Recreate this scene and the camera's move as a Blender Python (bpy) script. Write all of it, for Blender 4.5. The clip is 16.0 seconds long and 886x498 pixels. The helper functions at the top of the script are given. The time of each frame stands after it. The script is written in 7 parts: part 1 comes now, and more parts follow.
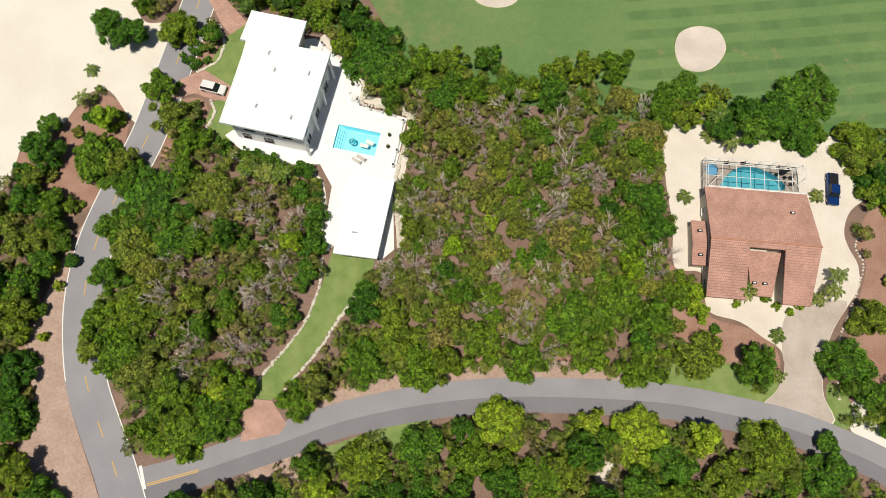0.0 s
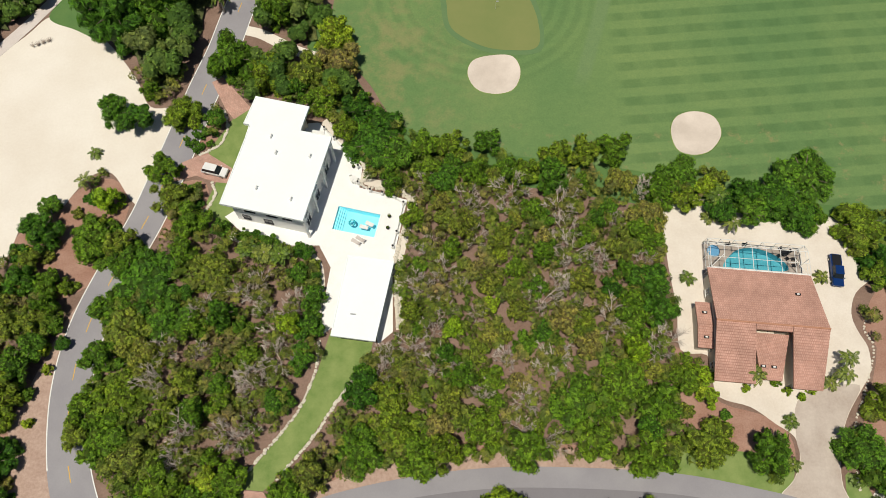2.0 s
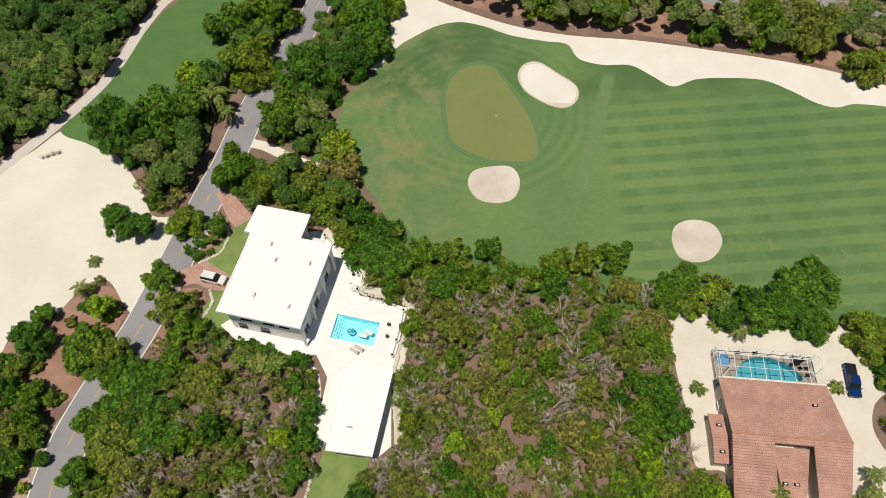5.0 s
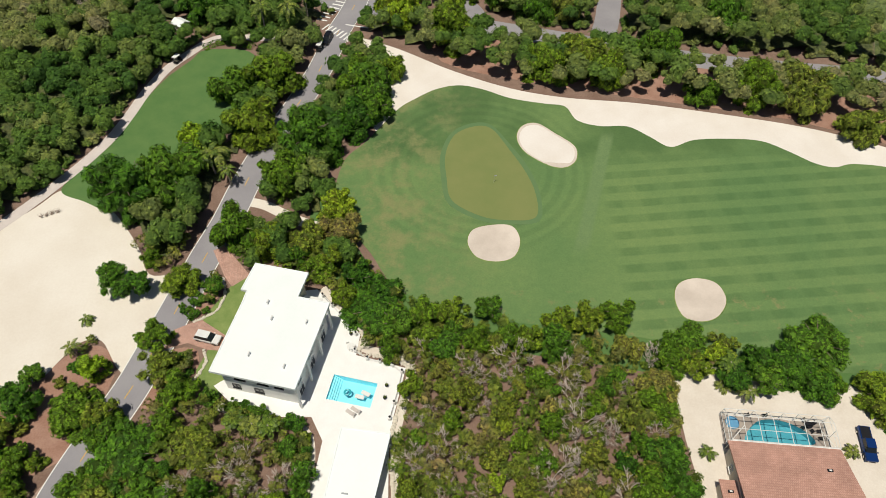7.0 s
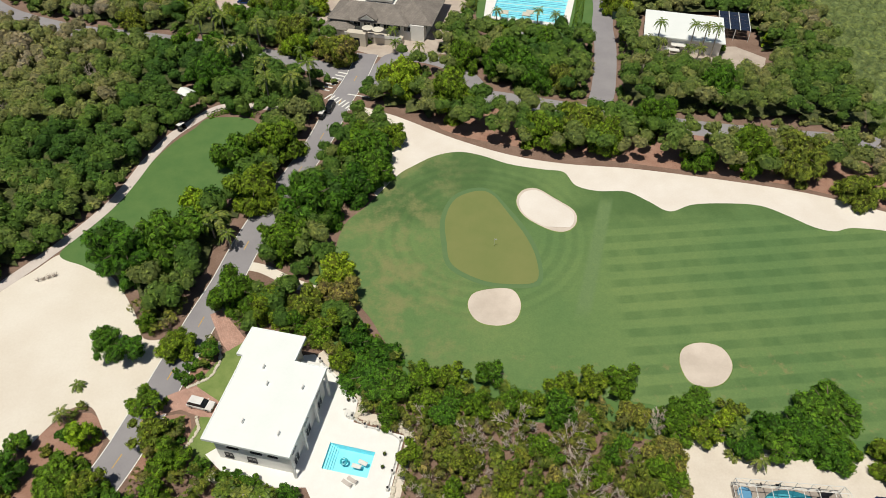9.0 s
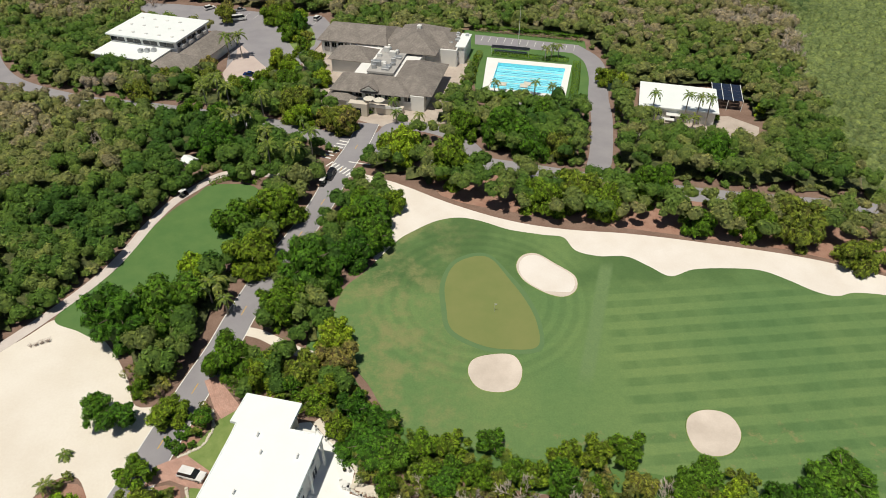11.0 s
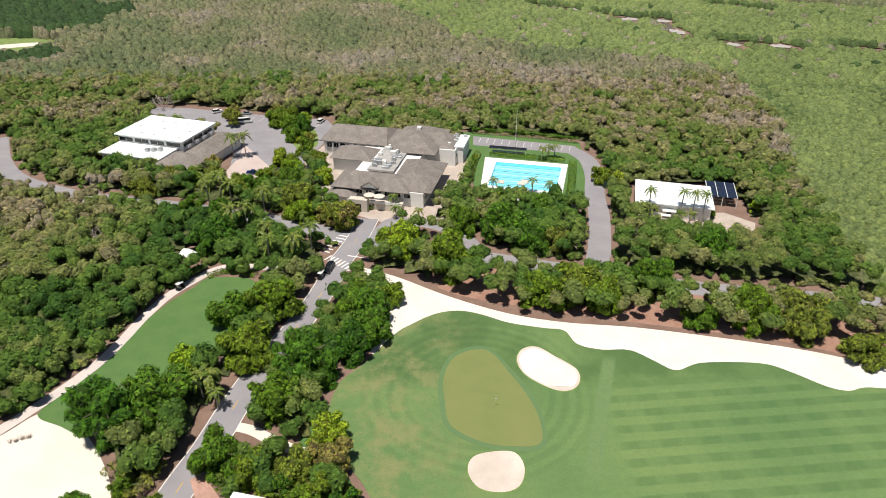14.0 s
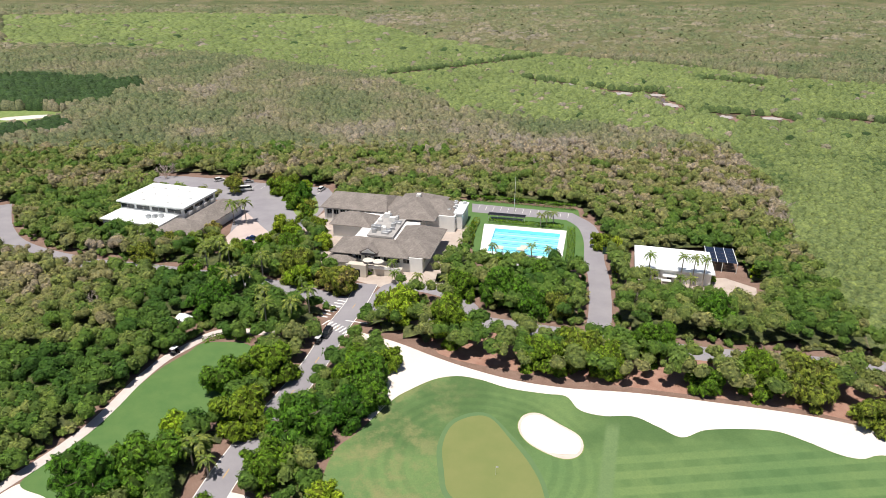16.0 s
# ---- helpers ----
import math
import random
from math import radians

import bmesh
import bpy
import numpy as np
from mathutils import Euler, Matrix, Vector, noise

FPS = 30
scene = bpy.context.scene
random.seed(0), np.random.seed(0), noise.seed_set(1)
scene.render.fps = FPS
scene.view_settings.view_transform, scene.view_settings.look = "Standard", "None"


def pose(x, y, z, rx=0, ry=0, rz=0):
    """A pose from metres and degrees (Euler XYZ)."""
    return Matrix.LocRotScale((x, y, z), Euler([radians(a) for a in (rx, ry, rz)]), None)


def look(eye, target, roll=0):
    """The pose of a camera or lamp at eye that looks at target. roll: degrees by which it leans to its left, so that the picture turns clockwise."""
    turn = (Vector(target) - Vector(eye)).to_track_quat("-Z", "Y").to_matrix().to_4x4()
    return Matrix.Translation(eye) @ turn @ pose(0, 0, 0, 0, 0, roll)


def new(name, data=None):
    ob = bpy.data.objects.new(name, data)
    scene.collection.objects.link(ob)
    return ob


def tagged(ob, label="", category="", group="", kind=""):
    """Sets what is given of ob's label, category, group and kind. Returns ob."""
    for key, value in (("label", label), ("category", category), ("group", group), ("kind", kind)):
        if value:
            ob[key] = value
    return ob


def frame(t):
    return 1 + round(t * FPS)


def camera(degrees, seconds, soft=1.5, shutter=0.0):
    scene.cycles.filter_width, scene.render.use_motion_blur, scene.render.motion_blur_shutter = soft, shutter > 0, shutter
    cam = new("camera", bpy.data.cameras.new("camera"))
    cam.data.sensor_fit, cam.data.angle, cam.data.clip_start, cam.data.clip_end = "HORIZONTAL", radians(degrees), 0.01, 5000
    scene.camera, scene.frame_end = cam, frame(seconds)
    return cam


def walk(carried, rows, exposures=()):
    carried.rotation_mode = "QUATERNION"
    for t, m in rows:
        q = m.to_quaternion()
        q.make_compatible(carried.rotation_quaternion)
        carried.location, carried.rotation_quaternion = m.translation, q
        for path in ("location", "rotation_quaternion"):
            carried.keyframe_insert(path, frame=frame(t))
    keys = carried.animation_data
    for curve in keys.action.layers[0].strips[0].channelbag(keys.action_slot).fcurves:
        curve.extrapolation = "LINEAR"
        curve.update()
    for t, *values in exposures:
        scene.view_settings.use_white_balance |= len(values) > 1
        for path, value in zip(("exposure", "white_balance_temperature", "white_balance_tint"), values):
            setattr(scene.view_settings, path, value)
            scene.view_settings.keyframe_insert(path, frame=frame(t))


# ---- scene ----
# A drone hangs over a wooded golf estate and tilts up from the gardens to the far mangroves.
cam = camera(66.46, 16.0, soft=0.75)
PATH = [
    (0, 0.00, 0.00, 110.00, 17.03, -0.20, 0.04),
    (0.5, 0.00, 0.12, 109.49, 18.71, -0.25, 0.07),
    (1, -0.01, 0.22, 109.05, 20.46, -0.22, 0.05),
    (1.5, -0.05, 0.29, 108.69, 22.24, -0.26, 0.09),
    (2, -0.10, 0.32, 108.38, 24.05, -0.32, 0.13),
    (2.5, -0.15, 0.34, 108.09, 25.87, -0.33, 0.12),
    (3, -0.18, 0.34, 107.78, 27.62, -0.29, 0.13),
    (3.5, -0.21, 0.35, 107.43, 29.35, -0.27, 0.06),
    (4, -0.21, 0.35, 107.00, 30.88, -0.25, 0.03),
    (6.5, -0.08, 0.41, 104.53, 37.73, -0.21, 0.01),
    (7, -0.06, 0.41, 104.06, 39.13, -0.21, 0.01),
    (7.5, -0.05, 0.40, 103.60, 40.55, -0.21, -0.02),
    (8, -0.03, 0.38, 103.17, 41.99, -0.20, -0.02),
    (8.5, -0.03, 0.35, 102.78, 43.50, -0.20, -0.03),
    (9, -0.03, 0.30, 102.42, 45.02, -0.20, -0.02),
    (9.5, -0.02, 0.26, 102.06, 46.53, -0.21, -0.03),
    (12, 0.04, 0.20, 100.10, 53.77, -0.24, 0.00),
    (12.5, 0.04, 0.17, 99.64, 55.15, -0.27, 0.05),
    (13, 0.05, 0.14, 99.11, 56.59, -0.28, 0.07),
    (13.5, 0.07, 0.11, 98.54, 58.11, -0.30, 0.09),
    (14, 0.10, 0.10, 97.94, 59.66, -0.30, 0.10),
    (14.5, 0.13, 0.09, 97.34, 61.21, -0.31, 0.10),
    (15, 0.16, 0.09, 96.75, 62.73, -0.31, 0.12),
    (15.5, 0.20, 0.11, 96.17, 64.24, -0.33, 0.13),
    (16, 0.24, 0.12, 95.60, 65.74, -0.32, 0.14),
]
walk(cam, [(t, pose(x, y, z, rx, 0, rz) @ pose(0, 0, 0, 0, 0, roll)) for t, x, y, z, rx, rz, roll in PATH],
     [(0, -0.27, 6500, 10), (3, -0.4, 6500, 10), (10, -0.41, 6500, 10), (12.5, -0.17, 6450, 11), (16, 0.14, 6250, 16)])

# ---- light: noon sun almost overhead, short shadows fall away from the start and to the right
SUN_ELEV, SUN_X, SUN_Y = radians(74.5), -0.5, -0.86
world = bpy.data.worlds.new("sky")
scene.world = world
world.use_nodes = True
wn = world.node_tree.nodes
sky = wn.new("ShaderNodeTexSky")
sky.sky_type, sky.sun_disc = "NISHITA", False
sky.sun_elevation, sky.sun_rotation = SUN_ELEV, math.atan2(SUN_X, SUN_Y)
world.node_tree.links.new(sky.outputs[0], wn["Background"].inputs[0])
wn["Background"].inputs[1].default_value = 0.05
sun_data = bpy.data.lights.new("sun", "SUN")
sun_data.energy, sun_data.angle, sun_data.color = 5.0, radians(0.53), (1.0, 0.935, 0.79)
sun = new("sun", sun_data)
_h = math.cos(SUN_ELEV) / math.hypot(SUN_X, SUN_Y)
sun.matrix_world = look((0, 0, 300), (-SUN_X * _h, -SUN_Y * _h, 300 - math.sin(SUN_ELEV)))


# ---- materials
def nodes_of(name):
    m = bpy.data.materials.new(name)
    m.use_nodes = True
    nt = m.node_tree
    return m, nt, nt.nodes, nt.links, nt.nodes["Principled BSDF"]


def noise_node(nt, vec, scale, detail=4.0, rough=0.6):
    n = nt.nodes.new("ShaderNodeTexNoise")
    n.inputs["Scale"].default_value, n.inputs["Detail"].default_value, n.inputs["Roughness"].default_value = scale, detail, rough
    nt.links.new(vec, n.inputs["Vector"])
    return n.outputs["Fac"]


def ramp(nt, fac, stops):
    r = nt.nodes.new("ShaderNodeValToRGB")
    el = r.color_ramp.elements
    while len(el) < len(stops):
        el.new(0.5)
    for e, (p, c) in zip(el, stops):
        e.position, e.color = p, (*c, 1)
    nt.links.new(fac, r.inputs[0])
    return r.outputs[0]


def mix(nt, fac, a, b, blend="MIX"):
    m = nt.nodes.new("ShaderNodeMix")
    m.data_type, m.blend_type = "RGBA", blend
    for sock, v in ((m.inputs[0], fac), (m.inputs[6], a), (m.inputs[7], b)):
        if isinstance(v, (int, float)):
            sock.default_value = v
        elif isinstance(v, tuple):
            sock.default_value = (*v, 1)
        else:
            nt.links.new(v, sock)
    return m.outputs[2]


def place_of(nt, world_space=True):
    if world_space:
        return nt.nodes.new("ShaderNodeNewGeometry").outputs["Position"]
    return nt.nodes.new("ShaderNodeTexCoord").outputs["Object"]


def bump(nt, bsdf, height, strength, distance):
    b = nt.nodes.new("ShaderNodeBump")
    b.inputs["Strength"].default_value, b.inputs["Distance"].default_value = strength, distance
    nt.links.new(height, b.inputs["Height"])
    nt.links.new(b.outputs[0], bsdf.inputs["Normal"])


def surface(name, c1, c2, big=0.3, fine=6.0, c3=None, rough=0.8, relief=0.3, depth=0.03, metal=0.0, world_space=False, grain=0.25):
    """Two colours mixed by large patches, a third by fine grain, and relief."""
    m, nt, nodes, links, bsdf = nodes_of(name)
    p = place_of(nt, world_space)
    a = ramp(nt, noise_node(nt, p, big, 5), [(0.35, c1), (0.65, c2)])
    f = noise_node(nt, p, fine, 6, 0.7)
    dark = tuple(v * 0.6 for v in c1)
    col = mix(nt, grain, a, ramp(nt, f, [(0.3, c3 or dark), (0.7, c2)]))
    links.new(col, bsdf.inputs["Base Color"])
    bsdf.inputs["Roughness"].default_value, bsdf.inputs["Metallic"].default_value = rough, metal
    if relief:
        bump(nt, bsdf, f, relief, depth)
    return m


def foliage(name, stops, use_tint=False, per_object=True, gloss=0.55, through_light=0.09, ragged=5.0, dapple=0.0, spread=1.0):
    """Leaves: every leaf its own shade, every plant its own hue, light shining through."""
    m, nt, nodes, links, bsdf = nodes_of(name)
    geo = nodes.new("ShaderNodeNewGeometry")
    if use_tint:
        at = nodes.new("ShaderNodeAttribute")
        at.attribute_name = "tint"
        base = ramp(nt, at.outputs["Fac"], stops)
    elif per_object:
        base = ramp(nt, nodes.new("ShaderNodeObjectInfo").outputs["Random"], stops)
    else:
        base = ramp(nt, noise_node(nt, geo.outputs["Position"], 0.12, 3), stops)
    leaf = ramp(nt, geo.outputs["Random Per Island"], [(0.0, (1 - 0.62 * spread, 1 - 0.58 * spread, 1 - 0.6 * spread)), (0.5, (1.0, 1.0, 1.0)), (1.0, (1 + 0.7 * spread, 1 + 0.6 * spread, 1 + 0.15 * spread))])
    col = mix(nt, 1.0, base, leaf, "MULTIPLY")
    patch = ramp(nt, noise_node(nt, geo.outputs["Position"], 0.8, 3), [(0.32, (0.68, 0.74, 0.75)), (0.68, (1.28, 1.2, 1.0))])
    col = mix(nt, 1.0, col, patch, "MULTIPLY")
    if dapple:
        # leaf masses too far off to build one by one
        grain = noise_node(nt, geo.outputs["Position"], dapple, 5, 0.75)
        col = mix(nt, 1.0, col, ramp(nt, grain, [(0.32, (0.45, 0.5, 0.5)), (0.5, (0.95, 0.95, 0.95)), (0.68, (1.45, 1.4, 1.3))]), "MULTIPLY")
        bump(nt, bsdf, grain, 0.9, 1.08 / dapple)
    links.new(col, bsdf.inputs["Base Color"])
    bsdf.inputs["Roughness"].default_value = gloss
    bsdf.inputs["Specular IOR Level"].default_value = 0.12
    tr = nodes.new("ShaderNodeBsdfTranslucent")
    links.new(mix(nt, 1.0, col, (1.1, 1.25, 0.6), "MULTIPLY"), tr.inputs[0])
    ms = nodes.new("ShaderNodeMixShader")
    ms.inputs[0].default_value = through_light
    links.new(bsdf.outputs[0], ms.inputs[1])
    links.new(tr.outputs[0], ms.inputs[2])
    if ragged:
        # each spray breaks up into small leaves
        cut = nodes.new("ShaderNodeMath")
        cut.operation, cut.inputs[1].default_value = "GREATER_THAN", 0.535
        links.new(noise_node(nt, geo.outputs["Position"], ragged, 2, 0.6), cut.inputs[0])
        gap = nodes.new("ShaderNodeBsdfTransparent")
        mg = nodes.new("ShaderNodeMixShader")
        links.new(cut.outputs[0], mg.inputs[0])
        links.new(ms.outputs[0], mg.inputs[1])
        links.new(gap.outputs[0], mg.inputs[2])
        ms = mg
    links.new(ms.outputs[0], nodes["Material Output"].inputs["Surface"])
    return m


def plain(name, c, rough=0.5, metal=0.0):
    return surface(name, c, tuple(v * 0.9 for v in c), 0.8, 9, rough=rough, relief=0.08, depth=0.01, metal=metal, grain=0.12)


M = {}
M["earth"] = surface("bare pink earth", (0.37, 0.25, 0.20), (0.52, 0.385, 0.32), 0.3, 2.2, (0.24, 0.15, 0.115), 0.95, 0.6, 0.1, world_space=True, grain=0.5)
M["path_white"] = surface("white sand", (0.72, 0.66, 0.60), (0.80, 0.755, 0.71), 0.12, 2.5, (0.62, 0.56, 0.5), 0.95, 0.25, 0.05, world_space=True, grain=0.25)
M["cart_path"] = surface("pale pink path", (0.56, 0.50, 0.475), (0.66, 0.60, 0.575), 0.2, 3.0, (0.46, 0.40, 0.37), 0.95, 0.2, 0.03, world_space=True, grain=0.3)
M["drive"] = surface("stained pink concrete", (0.41, 0.34, 0.295), (0.54, 0.475, 0.42), 0.25, 2.5, (0.34, 0.27, 0.235), 0.9, 0.2, 0.02, world_space=True, grain=0.3)
M["litter"] = surface("leaf litter", (0.18, 0.11, 0.083), (0.29, 0.195, 0.155), 0.25, 3.0, (0.10, 0.06, 0.042), 0.95, 0.6, 0.1, world_space=True, grain=0.5)
M["mulch"] = surface("red mulch", (0.30, 0.155, 0.11), (0.43, 0.265, 0.205), 0.3, 4.0, (0.15, 0.075, 0.05), 0.95, 0.6, 0.08, world_space=True, grain=0.45)
M["sand"] = surface("pale sand", (0.69, 0.63, 0.55), (0.77, 0.725, 0.655), 0.08, 2.0, (0.60, 0.53, 0.45), 0.95, 0.25, 0.06, world_space=True, grain=0.25)
M["bunker"] = surface("bunker sand", (0.53, 0.46, 0.40), (0.70, 0.62, 0.55), 0.16, 4.0, (0.5, 0.42, 0.34), 0.95, 0.3, 0.05, world_space=True)
M["shell"] = surface("crushed shell", (0.65, 0.585, 0.51), (0.745, 0.69, 0.62), 0.2, 3.0, (0.48, 0.39, 0.31), 0.95, 0.3, 0.04, world_space=True)
M["asphalt"] = surface("asphalt", (0.255, 0.245, 0.27), (0.315, 0.305, 0.325), 0.12, 5.0, (0.2, 0.19, 0.21), 0.9, 0.2, 0.01, world_space=True)
M["asphalt_dark"] = surface("newer asphalt", (0.19, 0.18, 0.2), (0.225, 0.215, 0.235), 0.12, 5.0, (0.14, 0.135, 0.15), 0.9, 0.2, 0.01, world_space=True)
M["lawn"] = surface("lawn", (0.135, 0.215, 0.05), (0.235, 0.30, 0.095), 0.35, 4.0, (0.11, 0.17, 0.04), 0.9, 0.3, 0.05, world_space=True)
M["tee"] = surface("tee grass", (0.075, 0.165, 0.042), (0.105, 0.195, 0.052), 0.2, 3.0, (0.055, 0.125, 0.033), 0.9, 0.3, 0.05, world_space=True)
M["green"] = surface("putting green", (0.17, 0.21, 0.065), (0.20, 0.225, 0.075), 0.15, 1.5, (0.155, 0.20, 0.065), 0.9, 0.1, 0.02, world_space=True, grain=0.15)
M["collar"] = surface("green collar", (0.10, 0.19, 0.075), (0.125, 0.205, 0.08), 0.2, 2.0, (0.09, 0.16, 0.06), 0.9, 0.15, 0.03, world_space=True)
M["pink_concrete"] = surface("pink concrete", (0.50, 0.41, 0.38), (0.58, 0.49, 0.455), 0.2, 4.0, (0.4, 0.32, 0.29), 0.9, 0.15, 0.02, world_space=True)
M["roof_felt"] = surface("grey roof felt", (0.34, 0.33, 0.32), (0.44, 0.43, 0.42), 0.5, 6.0, (0.25, 0.24, 0.23), 0.9, 0.1, 0.01)
M["white_line"] = plain("road paint white", (0.8, 0.8, 0.78), 0.7)
M["yellow_line"] = plain("road paint yellow", (0.75, 0.45, 0.06), 0.7)
M["terrace"] = surface("white paving", (0.79, 0.785, 0.775), (0.84, 0.84, 0.835), 0.4, 4.0, (0.72, 0.71, 0.69), 0.8, 0.1, 0.01, world_space=True)
M["membrane"] = surface("white roof coating", (0.79, 0.84, 0.84), (0.84, 0.88, 0.885), 0.15, 2.0, (0.76, 0.79, 0.79), 0.6, 0.05, 0.01)
M["stucco"] = surface("pale stucco", (0.58, 0.53, 0.45), (0.64, 0.59, 0.51), 0.4, 9.0, (0.5, 0.46, 0.4), 0.9, 0.2, 0.01)
M["white_wall"] = surface("white stucco", (0.74, 0.74, 0.72), (0.8, 0.8, 0.78), 0.4, 9.0, (0.66, 0.66, 0.64), 0.9, 0.2, 0.01)
M["white_paint"] = plain("white paint", (0.8, 0.8, 0.78), 0.45)
M["dark_metal"] = plain("dark metal", (0.03, 0.03, 0.035), 0.4, 0.5)
M["grey_metal"] = plain("grey metal", (0.5, 0.52, 0.54), 0.4, 0.6)
M["glass_dark"] = plain("tinted glass", (0.015, 0.02, 0.025), 0.08)
M["rubber"] = plain("rubber", (0.02, 0.02, 0.02), 0.8)
M["chrome"] = plain("chrome", (0.7, 0.7, 0.7), 0.15, 1.0)
M["pool_tile"] = surface("pool plaster", (0.27, 0.78, 0.90), (0.33, 0.82, 0.92), 0.5, 5.0, (0.25, 0.72, 0.85), 0.5, 0.0)
M["pool_deep"] = surface("blue green pool plaster", (0.06, 0.33, 0.42), (0.09, 0.40, 0.49), 0.5, 5.0, (0.05, 0.28, 0.36), 0.5, 0.0)
M["stone"] = surface("coral stone", (0.60, 0.55, 0.46), (0.72, 0.67, 0.58), 1.5, 9.0, (0.4, 0.36, 0.3), 0.9, 0.4, 0.03)
M["bark"] = surface("bark", (0.16, 0.12, 0.09), (0.26, 0.21, 0.17), 1.5, 9.0, (0.09, 0.07, 0.05), 0.95, 0.5, 0.03)
M["palm_bark"] = surface("palm bark", (0.30, 0.27, 0.23), (0.40, 0.37, 0.32), 1.5, 9.0, (0.2, 0.17, 0.14), 0.95, 0.5, 0.03)
M["twig"] = surface("bare twigs", (0.42, 0.355, 0.31), (0.56, 0.50, 0.455), 1.2, 9.0, (0.3, 0.23, 0.19), 0.95, 0.0)
M["wood"] = surface("weathered wood", (0.25, 0.18, 0.12), (0.33, 0.25, 0.18), 1.5, 9.0, (0.15, 0.1, 0.07), 0.8, 0.3, 0.01)
M["terracotta"] = surface("terracotta", (0.42, 0.20, 0.12), (0.5, 0.26, 0.17), 1.5, 9.0, (0.3, 0.14, 0.09), 0.85, 0.3, 0.01)
M["shade_cloth"] = plain("pale canvas", (0.68, 0.64, 0.56), 0.85)
M["cushion"] = plain("pale grey cushion", (0.58, 0.53, 0.50), 0.9)
M["solar"] = plain("solar panel", (0.02, 0.03, 0.06), 0.15)
M["screen_green"] = plain("dark green windscreen", (0.02, 0.055, 0.04), 0.8)

GREENS = {
    "deep": ("deep green", [(0.0, (0.040, 0.108, 0.017)), (0.5, (0.062, 0.145, 0.021)), (1.0, (0.085, 0.172, 0.026))]),
    "mid": ("green", [(0.0, (0.070, 0.145, 0.019)), (0.35, (0.100, 0.180, 0.022)), (0.7, (0.134, 0.192, 0.026)), (1.0, (0.150, 0.185, 0.048))]),
    "olive": ("olive", [(0.0, (0.140, 0.180, 0.036)), (0.5, (0.172, 0.188, 0.049)), (1.0, (0.212, 0.190, 0.085))]),
    "lime": ("yellow-green", [(0.0, (0.165, 0.268, 0.024)), (1.0, (0.225, 0.285, 0.038))]),
}
LEAF, MASS = {}, {}
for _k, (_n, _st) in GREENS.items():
    # outer sprays brightened and yellowed, sunlit highlights put into the colour
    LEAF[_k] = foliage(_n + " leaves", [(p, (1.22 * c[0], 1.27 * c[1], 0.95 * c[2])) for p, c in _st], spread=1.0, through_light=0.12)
    # twigs and leaves within the crown: the same green darkened, shade put into the colour
    MASS[_k] = foliage(_n + " shade-darkened inner leaves", [(p, (0.66 * c[0], 0.58 * c[1], 0.6 * c[2])) for p, c in _st], ragged=0, dapple=2.6, spread=0.3, through_light=0.0)
# blue raised in the olive and dry tones, haze put into the colour
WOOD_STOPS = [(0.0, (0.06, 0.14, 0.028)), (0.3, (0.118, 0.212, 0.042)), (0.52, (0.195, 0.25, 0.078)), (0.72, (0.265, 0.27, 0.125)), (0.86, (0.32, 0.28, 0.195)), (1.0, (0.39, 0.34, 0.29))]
LEAF.update({
    "palm": foliage("palm leaves", [(0.0, (0.11, 0.18, 0.035)), (1.0, (0.18, 0.22, 0.06))], gloss=0.4, ragged=0),
    "scrub": foliage("undergrowth leaves", [(0.28, (0.075, 0.145, 0.02)), (0.42, (0.115, 0.17, 0.028)), (0.57, (0.155, 0.175, 0.045)), (0.74, (0.21, 0.17, 0.10))], per_object=False),
    "wood": foliage("woodland leaves", WOOD_STOPS, use_tint=True, ragged=3.2, spread=0.6),
    # far leaves greyed and blued, haze put into the colour
    "far": foliage("haze-greyed distant leaves", [(0.0, (0.12, 0.17, 0.09)), (0.3, (0.185, 0.215, 0.125)), (0.5, (0.245, 0.24, 0.165)), (0.67, (0.335, 0.30, 0.275)), (0.70, (0.045, 0.085, 0.035)), (0.73, (0.06, 0.115, 0.045)), (0.77, (0.165, 0.225, 0.09)), (1.0, (0.225, 0.295, 0.12))], use_tint=True, ragged=0, through_light=0.0, dapple=0.9, spread=0.2),
})
# masses under the woodland sprays are darkened too, shade put into the colour
MASS["wood"] = foliage("shade-darkened woodland crowns", [(p, tuple(0.8 * v for v in c)) for p, c in WOOD_STOPS], use_tint=True, ragged=0, dapple=1.5, spread=0.3, through_light=0.0)


def water_material(name, tint):
    """Clear shallow water: see-through, with the sky's gloss on it."""
    m, nt, nodes, links, bsdf = nodes_of(name)
    clear = nodes.new("ShaderNodeBsdfTransparent")
    clear.inputs[0].default_value = (*tint, 1)
    gloss = nodes.new("ShaderNodeBsdfGlossy")
    gloss.inputs["Roughness"].default_value = 0.05
    fres = nodes.new("ShaderNodeFresnel")
    fres.inputs["IOR"].default_value = 1.25
    wave = nodes.new("ShaderNodeBump")
    wave.inputs["Strength"].default_value, wave.inputs["Distance"].default_value = 0.2, 0.05
    links.new(noise_node(nt, place_of(nt, True), 1.2, 3), wave.inputs["Height"])
    links.new(wave.outputs[0], gloss.inputs["Normal"])
    both = nodes.new("ShaderNodeMixShader")
    links.new(fres.outputs[0], both.inputs[0])
    links.new(clear.outputs[0], both.inputs[1])
    links.new(gloss.outputs[0], both.inputs[2])
    links.new(both.outputs[0], nodes["Material Output"].inputs["Surface"])
    return m


M["water"] = water_material("pool water", (0.93, 0.99, 1.0))


